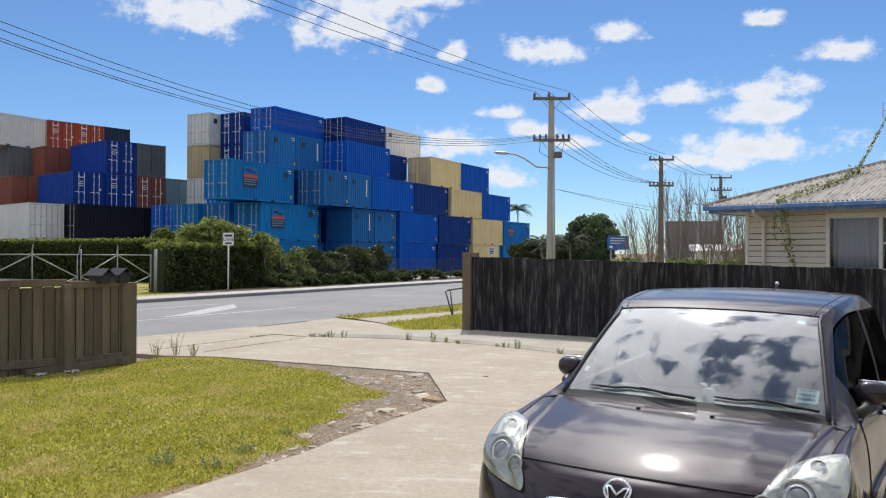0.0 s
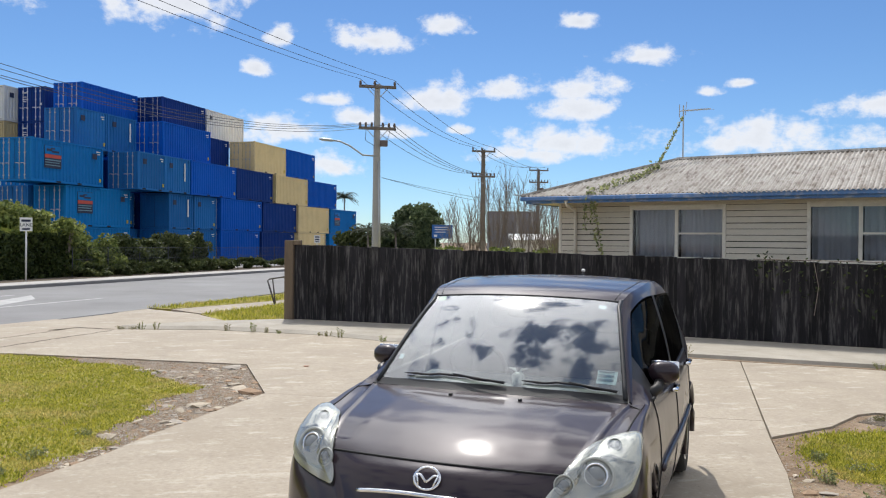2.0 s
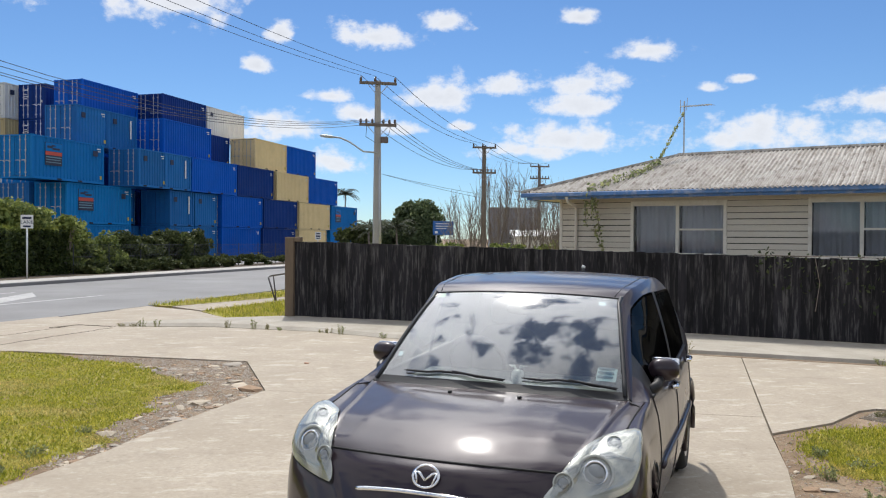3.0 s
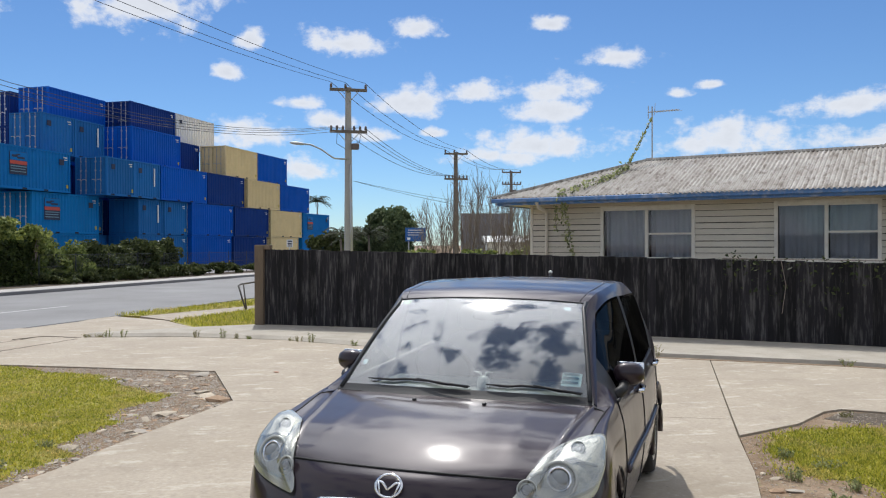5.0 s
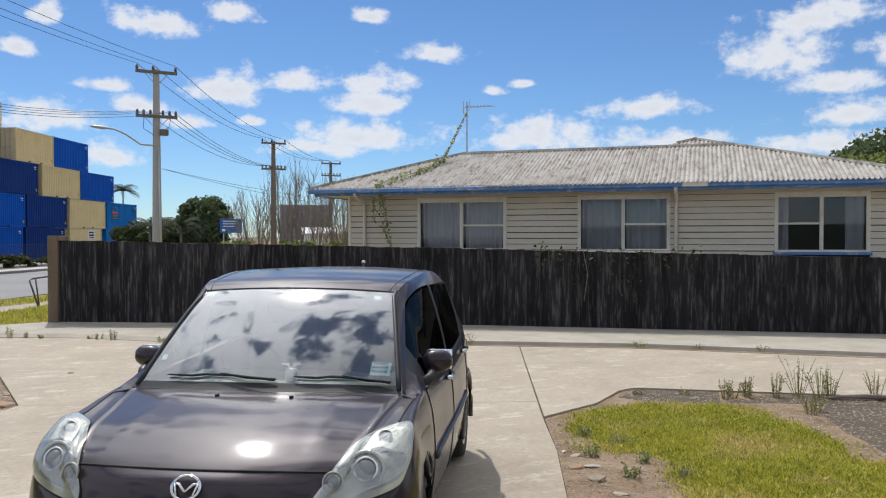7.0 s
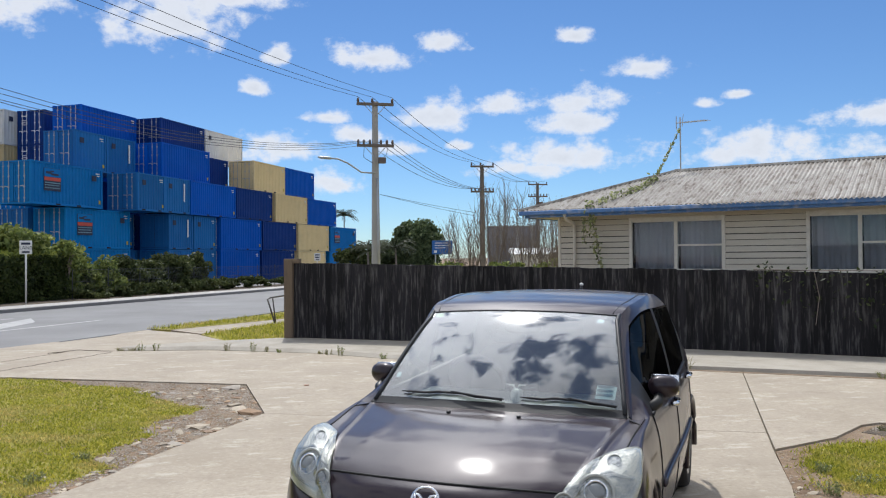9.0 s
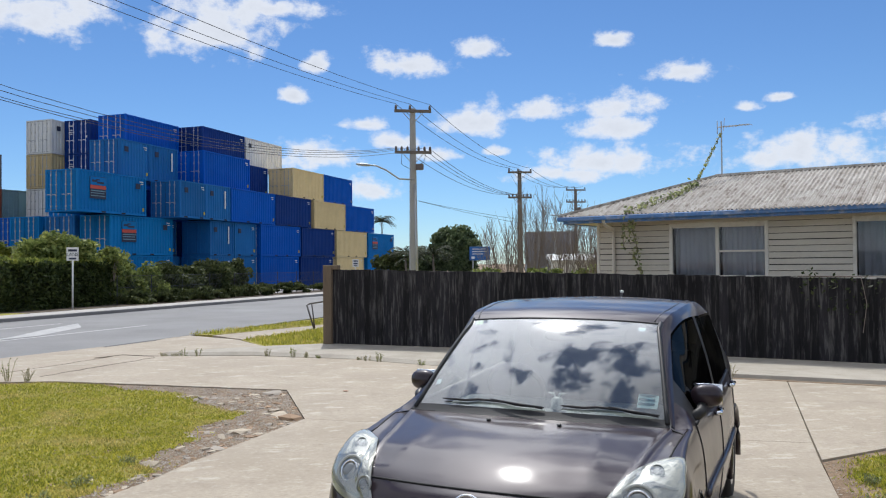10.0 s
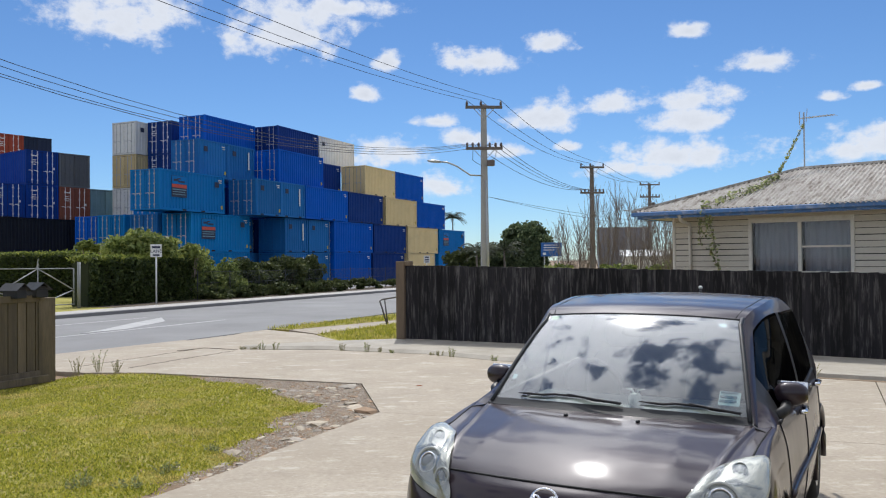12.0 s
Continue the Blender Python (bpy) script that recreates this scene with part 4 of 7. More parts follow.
# front rows, from the ground up
for lv in (1, 2):
    row(-36.2, lv, (40.87, "teal", 6.058, "panel" if lv == 2 else "", "grey"))
    row(-38.8, lv, (40.6, "grey_blue", 6.058, "", "grey"))
    row(-41.4, lv, (40.3, "teal", 6.058, "", "grey"))
    row(-35.0, lv, (49.62, "grey_blue", 2.991, "bar", "own"), (52.75, "grey_blue", 2.991, "plate"))
row(-34.7, 1, (56.0, "blue"), (62.5, "navy"), (69.5, "cream"), (76.6, "light_blue"))
row(-34.7, 2, (56.0, "blue", 6.4), (62.7, "navy", 6.3), (69.5, "cream", 6.9), (76.85, "light_blue", 6.9, "panel"))
row(-36.0, 3, (37.9, "light_blue", 6.058, "panel", "grey"))
row(-34.7, 3, (45.8, "grey_blue", 2.991, "plate"), (48.75, "grey_blue", 2.991, "bar"), (51.9, "blue", 6.3), (58.35, "navy", 6.0), (65.0, "cream", 6.4), (71.6, "blue", 6.7))
row(-37.2, 4, (42.8, "grey_blue", 2.991, "plate"), (45.85, "grey_blue", 2.991, "bar"))
row(-35.5, 4, (49.6, "blue", 6.058))
row(-37.3, 4, (56.3, "navy", 5.0))
row(-34.9, 4, (61.5, "cream", 5.7, "", "grey"), (67.3, "blue", 6.1))
row(-40.4, 5, (47.1, "blue", 6.058))
row(-38.4, 5, (53.5, "navy", 5.9), (59.6, "white", 6.0, "plate"))
row(-41.4, 3, (43.5, "teal"), (50.0, "navy"), (57.0, "navy"))
row(-41.4, 4, (50.0, "blue"), (57.0, "navy"))
row(-44.3, 4, (47.9, "navy", 6.058, "doorbars", "white"))
row(-44.3, 5, (47.9, "navy", 6.058, "doorbars", "white"))
row(-46.9, 3, (46.8, "white", 6.058))
row(-46.9, 4, (46.8, "tan", 6.058))
row(-46.9, 5, (46.8, "white", 6.058, "plate"))
row(-46.9, 2, (46.8, "dark", 6.058))


# the second stack: doors face the street, long sides the gate
def turned(x, y, level, paint, length=6.058, mark="", rods="own"):
    """x, y: the corner where the door end meets the long side that faces the gate."""
    a = radians(SECOND_TURN + 90)
    origin = Vector((x, y)) - Vector((math.cos(a), math.sin(a))) * CW
    container((origin.x, origin.y), level, paint, length, mark=mark, rods=rods, turn=SECOND_TURN)


SECOND_TURN = 139.0
for lv in (1, 2):
    turned(-28.6, 55.0, lv, "white", 6.058, "", "grey")
    row(-49.6, lv, (37.0, "black", 6.058), (43.15, "black", 6.058))
    row(-43.9, lv, (40.6, "blue", 6.058))
for x, y, lv, paint, length, mark in (
        (-27.4, 59.0, 3, "royal_blue", 6.058, "doorbars"), (-25.75, 60.9, 3, "royal_blue", 6.058, "doorbars"), (-25.75, 60.9, 4, "royal_blue", 6.058, "doorbars"),
        (-24.1, 62.8, 3, "brown", 6.058, "doorbars"), (-24.1, 62.8, 4, "grey", 6.058, ""), (-24.1, 62.8, 2, "grey", 6.058, ""),
        (-22.45, 64.7, 2, "pale_teal", 6.058, ""), (-22.45, 64.7, 3, "pale_teal", 6.058, ""), (-20.8, 66.6, 3, "black", 6.058, ""), (-20.8, 66.6, 2, "black", 6.058, ""),
        (-33.5, 67.5, 5, "red", 6.058, "doorbars"), (-31.9, 69.35, 5, "red", 6.058, "doorbars"), (-30.3, 71.2, 5, "dark", 6.058, ""),
        (-34.0, 62.8, 3, "brown", 6.058, ""), (-32.4, 64.7, 3, "brown", 6.058, ""), (-35.4, 64.9, 4, "grey", 6.058, ""), (-32.4, 64.7, 4, "brown", 6.058, ""), (-30.8, 66.6, 4, "tan", 6.058, ""),
        (-35.6, 60.9, 2, "red", 6.058, ""), (-35.6, 60.9, 1, "blue", 6.058, "")):
    turned(x, y, lv, paint, length, mark, "white" if mark else "own")
row(-62.0, 5, (37.6, "white", 6.058))
# stacks behind the front rows, seen between them
row(-37.8, 1, (47.2, "grey_blue"), (53.6, "navy"))
row(-37.8, 2, (47.2, "grey_blue", 2.2), (50.0, "navy"))
row(-37.3, 3, (56.5, "navy"), (63.0, "navy"))
# ---- parked hatchback ----
CAR = pose(0.724, 3.400, -0.02, 0, 0, -123.8)   # x forward from the nose, y to the car's left
CAR_PAINT = material("dark_plum_metallic", (0.026, 0.016, 0.022), (0.021, 0.013, 0.018), 0.40, metal=0.15, scale=1.0, fine=300, mottle=0.3, bump=0, coat=0.65, coat_rough=0.085, spec=0.2)
CAR_TRIM = plain("black_plastic", (0.015, 0.015, 0.016), 0.5)
CAR_GAP = plain("shut_line_black", (0.006, 0.006, 0.006), 0.8)
CHROME = plain("chrome", (0.82, 0.83, 0.85), 0.08, 1.0)
RUBBER = material("tyre_rubber", (0.022, 0.022, 0.022), (0.035, 0.033, 0.03), 0.85, scale=8, fine=60, bump=0.2)
ALLOY = plain("alloy_rim", (0.45, 0.46, 0.48), 0.3, 0.9)
SCREEN_GLASS = glass("windscreen_glass", (0.66, 0.76, 0.74), 0.012, 0.04, 2.45, 0.05)
TINTED_GLASS = glass("tinted_side_glass", (0.10, 0.11, 0.11), 0.004, 0.01, 0.16)
LAMP_GLASS = glass("lamp_lens", (0.92, 0.92, 0.88), 0.05, 0.02, 1.3, 0.13)
LAMP_HAZE = plain("hazed_lamp_rim", (0.62, 0.63, 0.60), 0.25)
REFLECTOR = plain("lamp_reflector", (0.44, 0.455, 0.43), 0.45, 0.3)
PROJECTOR = plain("lamp_projector", (0.27, 0.28, 0.28), 0.2, 0.5)
INTERIOR = plain("grey_car_interior", (0.30, 0.31, 0.31), 0.8)
SEAT_CLOTH = plain("dark_seat_cloth", (0.045, 0.045, 0.05), 0.9)
STICKER = plain("pale_blue_sticker", (0.55, 0.72, 0.76), 0.5)
STICKER_INK = plain("sticker_ink", (0.12, 0.22, 0.28), 0.5)
GREEN_STICKER = plain("green_sticker", (0.25, 0.55, 0.12), 0.5)
WHITE_TOY = plain("white_plastic_toy", (0.75, 0.76, 0.72), 0.4)

CAR_CURVES = {
    "zc": ((0, .56), (-.03, .66), (-.08, .75), (-.14, .788), (-.25, .84), (-.4, .893), (-.5, .917), (-.75, .953), (-.88, .968), (-1.2, 1.228), (-1.52, 1.43), (-1.62, 1.472), (-1.9, 1.51), (-2.3, 1.53), (-2.8, 1.522), (-3.3, 1.47), (-3.5, 1.41), (-3.72, 1.15), (-3.85, .92), (-3.93, .72), (-3.97, .5)),
    "w": ((0, .66), (-.03, .76), (-.1, .85), (-.2, .884), (-.35, .884), (-.6, .866), (-1, .858), (-3.3, .845), (-3.6, .82), (-3.85, .74), (-3.97, .6)),
    "z4": ((0, .50), (-.05, .61), (-.12, .705), (-.3, .832), (-.6, .903), (-.9, .935), (-1.2, .94), (-2, .95), (-3, .99), (-3.6, 1.0), (-3.85, .8), (-3.97, .48)),
    "y5": ((0, .44), (-.1, .58), (-.3, .65), (-.6, .69), (-.88, .735), (-1.52, .635), (-1.9, .68), (-2.3, .71), (-3.2, .675), (-3.6, .60), (-3.85, .55), (-3.97, .5)),
    "z5": ((0, .53), (-.05, .65), (-.12, .745), (-.3, .835), (-.6, .90), (-.88, .94), (-1.52, 1.365), (-1.62, 1.395), (-2.3, 1.43), (-3.2, 1.36), (-3.5, 1.29), (-3.72, 1.06), (-3.85, .86), (-3.97, .49)),
    "y6": ((0, .39), (-.1, .53), (-.3, .61), (-.6, .655), (-.88, .708), (-1.52, .575), (-1.62, .60), (-1.9, .63), (-2.3, .65), (-3.3, .59), (-3.6, .56), (-3.85, .5), (-3.97, .45)),
    "z6": ((0, .535), (-.05, .655), (-.12, .75), (-.3, .842), (-.6, .907), (-.88, .948), (-1.2, 1.20), (-1.52, 1.405), (-1.62, 1.45), (-1.9, 1.485), (-2.3, 1.508), (-2.8, 1.488), (-3.2, 1.445), (-3.5, 1.35), (-3.72, 1.10), (-3.85, .88), (-3.97, .495)),
    "bow": ((0, .20), (-.15, .18), (-.5, .14), (-.88, .14), (-1.5, .09), (-2.2, 0), (-3.3, -.03), (-3.6, -.12), (-3.97, -.2)),
}


def smooth_table(points, kinks):
    """Values every 2 mm along a smooth curve through the points, which may turn sharply at the kinks alone."""
    xs, ys = np.array([-p[0] for p in points]), np.array([p[1] for p in points])
    grid = np.arange(0, 3.9701, 0.002)
    out = np.interp(grid, xs, ys)
    cuts = [0] + [int(np.argmin(abs(xs - k))) for k in kinks] + [len(xs) - 1]
    for a, b in zip(cuts, cuts[1:]):
        x, y = xs[a:b + 1], ys[a:b + 1]
        h = np.diff(x)
        d = np.diff(y) / h
        m = np.concatenate([[d[0]], (h[1:] * d[:-1] + h[:-1] * d[1:]) / (h[1:] + h[:-1]), [d[-1]]])
        if len(d) > 1:
            m[0], m[-1] = 1.5 * d[0] - 0.5 * m[1], 1.5 * d[-1] - 0.5 * m[-2]
        ok = (grid >= x[0]) & (grid <= x[-1])
        k = np.clip(np.searchsorted(x, grid[ok]) - 1, 0, len(d) - 1)
        t = (grid[ok] - x[k]) / h[k]
        out[ok] = (2 * t ** 3 - 3 * t ** 2 + 1) * y[k] + (t ** 3 - 2 * t ** 2 + t) * h[k] * m[k] + (3 * t ** 2 - 2 * t ** 3) * y[k + 1] + (t ** 3 - t ** 2) * h[k] * m[k + 1]
    soft = np.convolve(np.pad(out, 5, "edge"), np.ones(11) / 11, "valid")
    return grid, soft


CAR_TABLES = {key: smooth_table(pts, {"zc": (0.88,), "z5": (0.88, 1.52), "z6": (0.88,), "y5": (0.88, 1.52), "y6": (0.88, 1.52)}.get(key, ())) for key, pts in CAR_CURVES.items()}


def curve_at(key, x):
    return float(np.interp(-x, *CAR_TABLES[key]))


def car_point(x, j, side=1, off=0.0):
    """A point of the body: x along the car, j round the section from the sill (0) over the belt (4), the pillar (5 to 6) to the middle (10)."""
    if off:
        p = car_point(x, j, side)
        a = car_point(x + 0.01, j, side) - car_point(x - 0.01, j, side)
        b = car_point(x, min(j + 0.05, 10), side) - car_point(x, j - 0.05, side)
        n = a.cross(b).normalized()
        if n.dot(p - Vector((-1.9, 0, 0.5))) < 0:
            n = -n
        return p + n * off
    w, z4, y5, z5, y6, z6, zc = (curve_at(k, x) for k in ("w", "z4", "y5", "z5", "y6", "z6", "zc"))
    low = min(0.20, z4 - 0.2)
    keys = ((w - .10, low), (w - .035, low + .10), (w, low + (z4 - low) * .5), (w - .012, low + (z4 - low) * .82), (w - .045, z4))
    if j <= 4:
        # smooth blend through the side keys
        i = min(int(j), 3)
        f = j - i
        p = [keys[max(i - 1, 0)], keys[i], keys[i + 1], keys[min(i + 2, 4)]]
        y, z = (0.5 * (2 * p[1][k] + (p[2][k] - p[0][k]) * f + (2 * p[0][k] - 5 * p[1][k] + 4 * p[2][k] - p[3][k]) * f * f + (3 * p[1][k] - p[0][k] - 3 * p[2][k] + p[3][k]) * f ** 3) for k in (0, 1))
    elif j <= 5:
        f = j - 4
        y, z = w - .045 + (y5 - w + .045) * f, z4 + (z5 - z4) * f
        round_ = math.sin(math.pi * f) * min(1, max(0, (x + 1.1) / 0.25))
        y += 0.012 * math.sin(math.pi * f) + 0.022 * round_
        z += 0.012 * round_
    elif j <= 6:
        f = j - 5
        y, z = y5 + (y6 - y5) * f, z5 + (z6 - z5) * f
        z += 0.008 * math.sin(math.pi * f)
    else:
        f = (10 - j) / 4
        y = y6 * f
        z = zc - (zc - z6) * f ** 2.2
        if -0.9 < x < -0.12:
            # raised crease along the bonnet
            z += 0.004 * math.exp(-((y - (0.50 + 0.10 * x)) / 0.05) ** 2) * min(1, (x + 0.9) / 0.15, (-0.12 - x) / 0.2)
    bow = curve_at("bow", x)
    return Vector((x - bow * (y / 0.8) ** 2, side * y, z))


def car_patch(x0, x1, j0, j1, nx, nj, side=1, off=0.0, skip=None):
    bm = bmesh.new()
    sides = (1, -1) if side == 0 else (side,)
    for s in sides:
        grid = [[bm.verts.new(car_point(x0 + (x1 - x0) * i / nx, j0 + (j1 - j0) * k / nj, s, off)) for k in range(nj + 1)] for i in range(nx + 1)]
        for i in range(nx):
            for k in range(nj):
                c = (grid[i][k].co + grid[i + 1][k + 1].co) / 2
                if skip and skip(c):
                    continue
                q = (grid[i][k], grid[i + 1][k], grid[i + 1][k + 1], grid[i][k + 1])
                bm.faces.new(q if s > 0 else q[::-1])
    if side == 0:
        bmesh.ops.remove_doubles(bm, verts=bm.verts, dist=0.0005)
    return bm


# the headlamp's edge on the body: along the car, and round the section
LAMP_EDGE = ((-0.15, 6.1), (-0.24, 5.98), (-0.325, 5.65), (-0.41, 5.1), (-0.475, 4.5), (-0.45, 4.05), (-0.32, 3.9), (-0.20, 3.85), (-0.12, 4.0), (-0.065, 4.5), (-0.045, 5.2), (-0.07, 5.85))


def in_arch(c):
    return any(math.hypot(c.x - a, c.z - 0.30) < 0.385 for a in (-0.84, -3.30))


def line_on(pts, r, off=0.002, sides=5):
    return tubes([([car_point(x, j, s, off) for x, j, s in pts], r)], sides)


def ring(bm, m, r0, r1, depth, n=28):
    """A flat ring with depth, about the local z axis of m."""
    vs = []
    for i in range(n):
        a = 2 * math.pi * i / n
        vs.append([bm.verts.new(m @ Vector((math.cos(a) * r, math.sin(a) * r, z))) for r, z in ((r0, 0), (r0, depth), (r1, depth), (r1, 0))])
    for i in range(n):
        p, q = vs[i], vs[(i + 1) % n]
        for k in range(4):
            bm.faces.new((p[k], q[k], q[(k + 1) % 4], p[(k + 1) % 4]))
    return bm


def dome(bm, m, r, h, n=20, rings=5):
    prev = None
    for k in range(rings + 1):
        a = k / rings * math.pi / 2
        cur = [bm.verts.new(m @ Vector((math.cos(t) * r * math.cos(a), math.sin(t) * r * math.cos(a), h * math.sin(a)))) for t in (2 * math.pi * i / n for i in range(n))] if k < rings else [bm.verts.new(m @ Vector((0, 0, h)))]
        if prev:
            for i in range(n):
                if len(cur) == 1:
                    bm.faces.new((prev[i], prev[(i + 1) % n], cur[0]))
                else:
                    bm.faces.new((prev[i], prev[(i + 1) % n], cur[(i + 1) % n], cur[i]))
        prev = cur
    return bm


def blob(bm, m, p=2.6, n=16, rings=10):
    """A rounded block: a superellipsoid of half size 1, shaped by m."""
    def pw(v):
        return math.copysign(abs(v) ** (2 / p), v)
    rows_ = []
    for k in range(rings + 1):
        b = -math.pi / 2 + math.pi * k / rings
        rows_.append([bm.verts.new(m @ Vector((pw(math.cos(b)) * pw(math.cos(a)), pw(math.cos(b)) * pw(math.sin(a)), pw(math.sin(b))))) for a in (2 * math.pi * i / n for i in range(n))])
    for r0, r1 in zip(rows_, rows_[1:]):
        for i in range(n):
            bm.faces.new((r0[i], r0[(i + 1) % n], r1[(i + 1) % n], r1[i]))
    bmesh.ops.remove_doubles(bm, verts=bm.verts, dist=1e-5)
    bmesh.ops.recalc_face_normals(bm, faces=bm.faces)
    return bm


def facing(p, n, size=1.0):
    """A frame at p whose z axis is n."""
    return Matrix.Translation(p) @ n.to_track_quat("Z", "Y").to_matrix().to_4x4() @ Matrix.Scale(size, 4)


def car_normal(x, j, s):
    return (car_point(x, j, s, 0.01) - car_point(x, j, s)).normalized()


def hatchback():
    car = thing("car", "dark plum metallic hatchback parked nose-in on concrete", "car", at=CAR)

    def own(name, bm, mat, label="", smooth=True, parent=car):
        return part(name, bm, mat, parent, label, smooth)

    # body panels, divided where the car's own seams run
    own("front_bumper", car_patch(0.0, -0.14, 0, 10, 14, 40, 0), CAR_PAINT)
    own("bonnet", car_patch(-0.143, -0.88, 4.64, 10, 44, 32, 0), CAR_PAINT, "plum metallic bonnet with two creases")
    for s in (1, -1):
        own("front_wing", car_patch(-0.14, -1.05, 0, 4.61, 72, 40, s, skip=in_arch), CAR_PAINT)
        own("front_door", car_patch(-1.056, -2.05, 0.6, 4, 30, 18, s), CAR_PAINT)
        own("rear_door", car_patch(-2.056, -3.05, 0.6, 4, 44, 22, s, skip=in_arch), CAR_PAINT)
        own("rear_quarter", car_patch(-3.056, -3.97, 0, 4, 56, 30, s, skip=in_arch), CAR_PAINT)
        own("sill", car_patch(-1.056, -3.05, 0, 0.59, 40, 4, s, skip=in_arch), CAR_PAINT)
        own("wing_corner", car_patch(-0.88, -1.05, 4.61, 5.02, 8, 5, s), CAR_PAINT)
        own("pillar", car_patch(-0.89, -1.56, 5, 6.02, 30, 5, s), CAR_PAINT)
        own("roof_rail", car_patch(-1.56, -3.97, 5, 6, 60, 5, s), CAR_PAINT)
        own("rear_pillar", car_patch(-3.2, -3.97, 4, 5, 24, 6, s), CAR_PAINT)
        own("door_mirror_base", car_patch(-1.05, -1.2, 4, 5, 6, 5, s), CAR_TRIM)
        for a, b in ((-1.2, -2.05), (-2.12, -2.95)):
            w = own("side_window", car_patch(a, b, 4.06, 4.97, 20, 6, s), TINTED_GLASS, "dark tinted side window")
            w.visible_shadow = False
        own("window_post", car_patch(-2.05, -2.12, 4, 5, 3, 6, s, 0.002), CAR_TRIM)
        own("window_post", car_patch(-2.95, -3.2, 4, 5, 6, 6, s), CAR_TRIM)
        own("window_trim", line_on([(-1.05 - 0.1 * i, 4.02, s) for i in range(20)], 0.011), CAR_TRIM)
        own("side_moulding", tubes([([car_point(-1.1 - 0.1 * i, 2.0, s, 0.006) for i in range(19)], 0.016)], 6), CAR_PAINT)
        for x in (-1.05, -2.053, -3.052):
            own("shut_line", line_on([(x, 0.6 + 0.34 * k, s) for k in range(11)], 0.0045, 0.0), CAR_GAP)
        own("bonnet_seam", line_on([(-0.48 - 0.03 * k, 4.625, s) for k in range(11)] + [(-0.82, 4.8, s), (-0.86, 5.2, s), (-0.885, 5.9, s)], 0.0045, 0.0), CAR_GAP)
        for x in (-1.92, -2.86):
            m = facing(car_point(x, 3.35, s, 0.03), car_normal(x, 3.35, s))
            hx = car_point(x, 3.35, s, 0.03)
            own("door_handle", tubes([([hx + Vector((-0.09, 0, 0)) - s * Vector((0, 0.025, 0)), hx + Vector((-0.07, 0, 0)), hx + Vector((0.07, 0, 0)), hx + Vector((0.09, 0, 0)) - s * Vector((0, 0.025, 0))], 0.013)], 8), CHROME, "chrome door handle")
        # wheel arch lips, wheels
        for a in (-0.84, -3.30):
            pts = []
            for k in range(17):
                t = math.pi * (k / 16 * 1.1 - 0.05)
                pts.append((a + 0.385 * math.cos(t), s * (0.825 if a > -2 else 0.835), 0.30 + 0.385 * math.sin(t)))
            own("arch_lip", tubes([(pts, 0.022)], 6), CAR_PAINT)
            own("wheel_housing", boxes((a - 0.39, a + 0.39, s * 0.52 - 0.02, s * 0.52 + 0.02, 0.15, 0.72), (a - 0.39, a + 0.39, min(s * 0.52, s * 0.79), max(s * 0.52, s * 0.79), 0.70, 0.72)), CAR_GAP, smooth=False)
            wheel = new("wheel")
            wheel.parent = car
            c = Vector((a, s * 0.735, 0.295))
            out = Matrix.Translation(c) @ Matrix.Rotation(-s * math.pi / 2, 4, "X")
            bm = bmesh.new()
            prof = ((0.19, -0.085), (0.27, -0.09), (0.288, -0.06), (0.292, 0.0), (0.288, 0.06), (0.27, 0.09), (0.19, 0.085))
            n = 36
            rows_ = [[bm.verts.new(out @ Vector((r * math.cos(2 * math.pi * i / n), r * math.sin(2 * math.pi * i / n), z))) for r, z in prof] for i in range(n)]
            for i in range(n):
                for k in range(len(prof) - 1):
                    bm.faces.new((rows_[i][k], rows_[(i + 1) % n][k], rows_[(i + 1) % n][k + 1], rows_[i][k + 1]))
            bmesh.ops.recalc_face_normals(bm, faces=bm.faces)
            own("tyre", bm, RUBBER, parent=wheel)
            bm = ring(bmesh.new(), out @ Matrix.Translation((0, 0, 0.04)), 0.165, 0.195, 0.045)
            for i in range(7):
                box(bm, 0.03, 0.175, -0.02, 0.02, 0.05, 0.07, m=out @ Matrix.Rotation(2 * math.pi * i / 7, 4, "Z"))
            dome(bm, out @ Matrix.Translation((0, 0, 0.055)), 0.045, 0.025)
            own("rim", bm, ALLOY, smooth=False, parent=wheel)
            own("brake_disc", ring(bmesh.new(), out @ Matrix.Translation((0, 0, -0.02)), 0.0, 0.165, 0.02), CAR_GAP, parent=wheel)
        # door mirror: a rounded shell on a stalk, the mirror facing back
        base = car_point(-1.12, 4.1, s, 0.0)
        mc = base + Vector((-0.17, s * 0.04, 0.10))
        mirror = own("door_mirror", blob(bmesh.new(), Matrix.Translation(mc) @ Matrix.Rotation(s * 0.2, 4, "Z") @ Matrix.Diagonal((0.058, 0.085, 0.062, 1)), 2.3), CAR_PAINT, "dark plum door mirror")
        own("mirror_stalk", tubes([([base + Vector((0, -s * 0.02, 0.0)), base + Vector((-0.06, s * 0.02, 0.03)), mc + Vector((0, -s * 0.02, -0.04))], [0.03, 0.028, 0.028])], 8), CAR_TRIM, parent=mirror)
        own("mirror_glass", boxes((mc.x - 0.067, mc.x - 0.060, mc.y - 0.075, mc.y + 0.075, mc.z - 0.055, mc.z + 0.055), bevel=0.003), CHROME, parent=mirror)
        # headlamp: reflector bowl, round projector, indicator and a clear hazed cover over the corner
        lamp = new("headlamp")
        lamp.parent = car

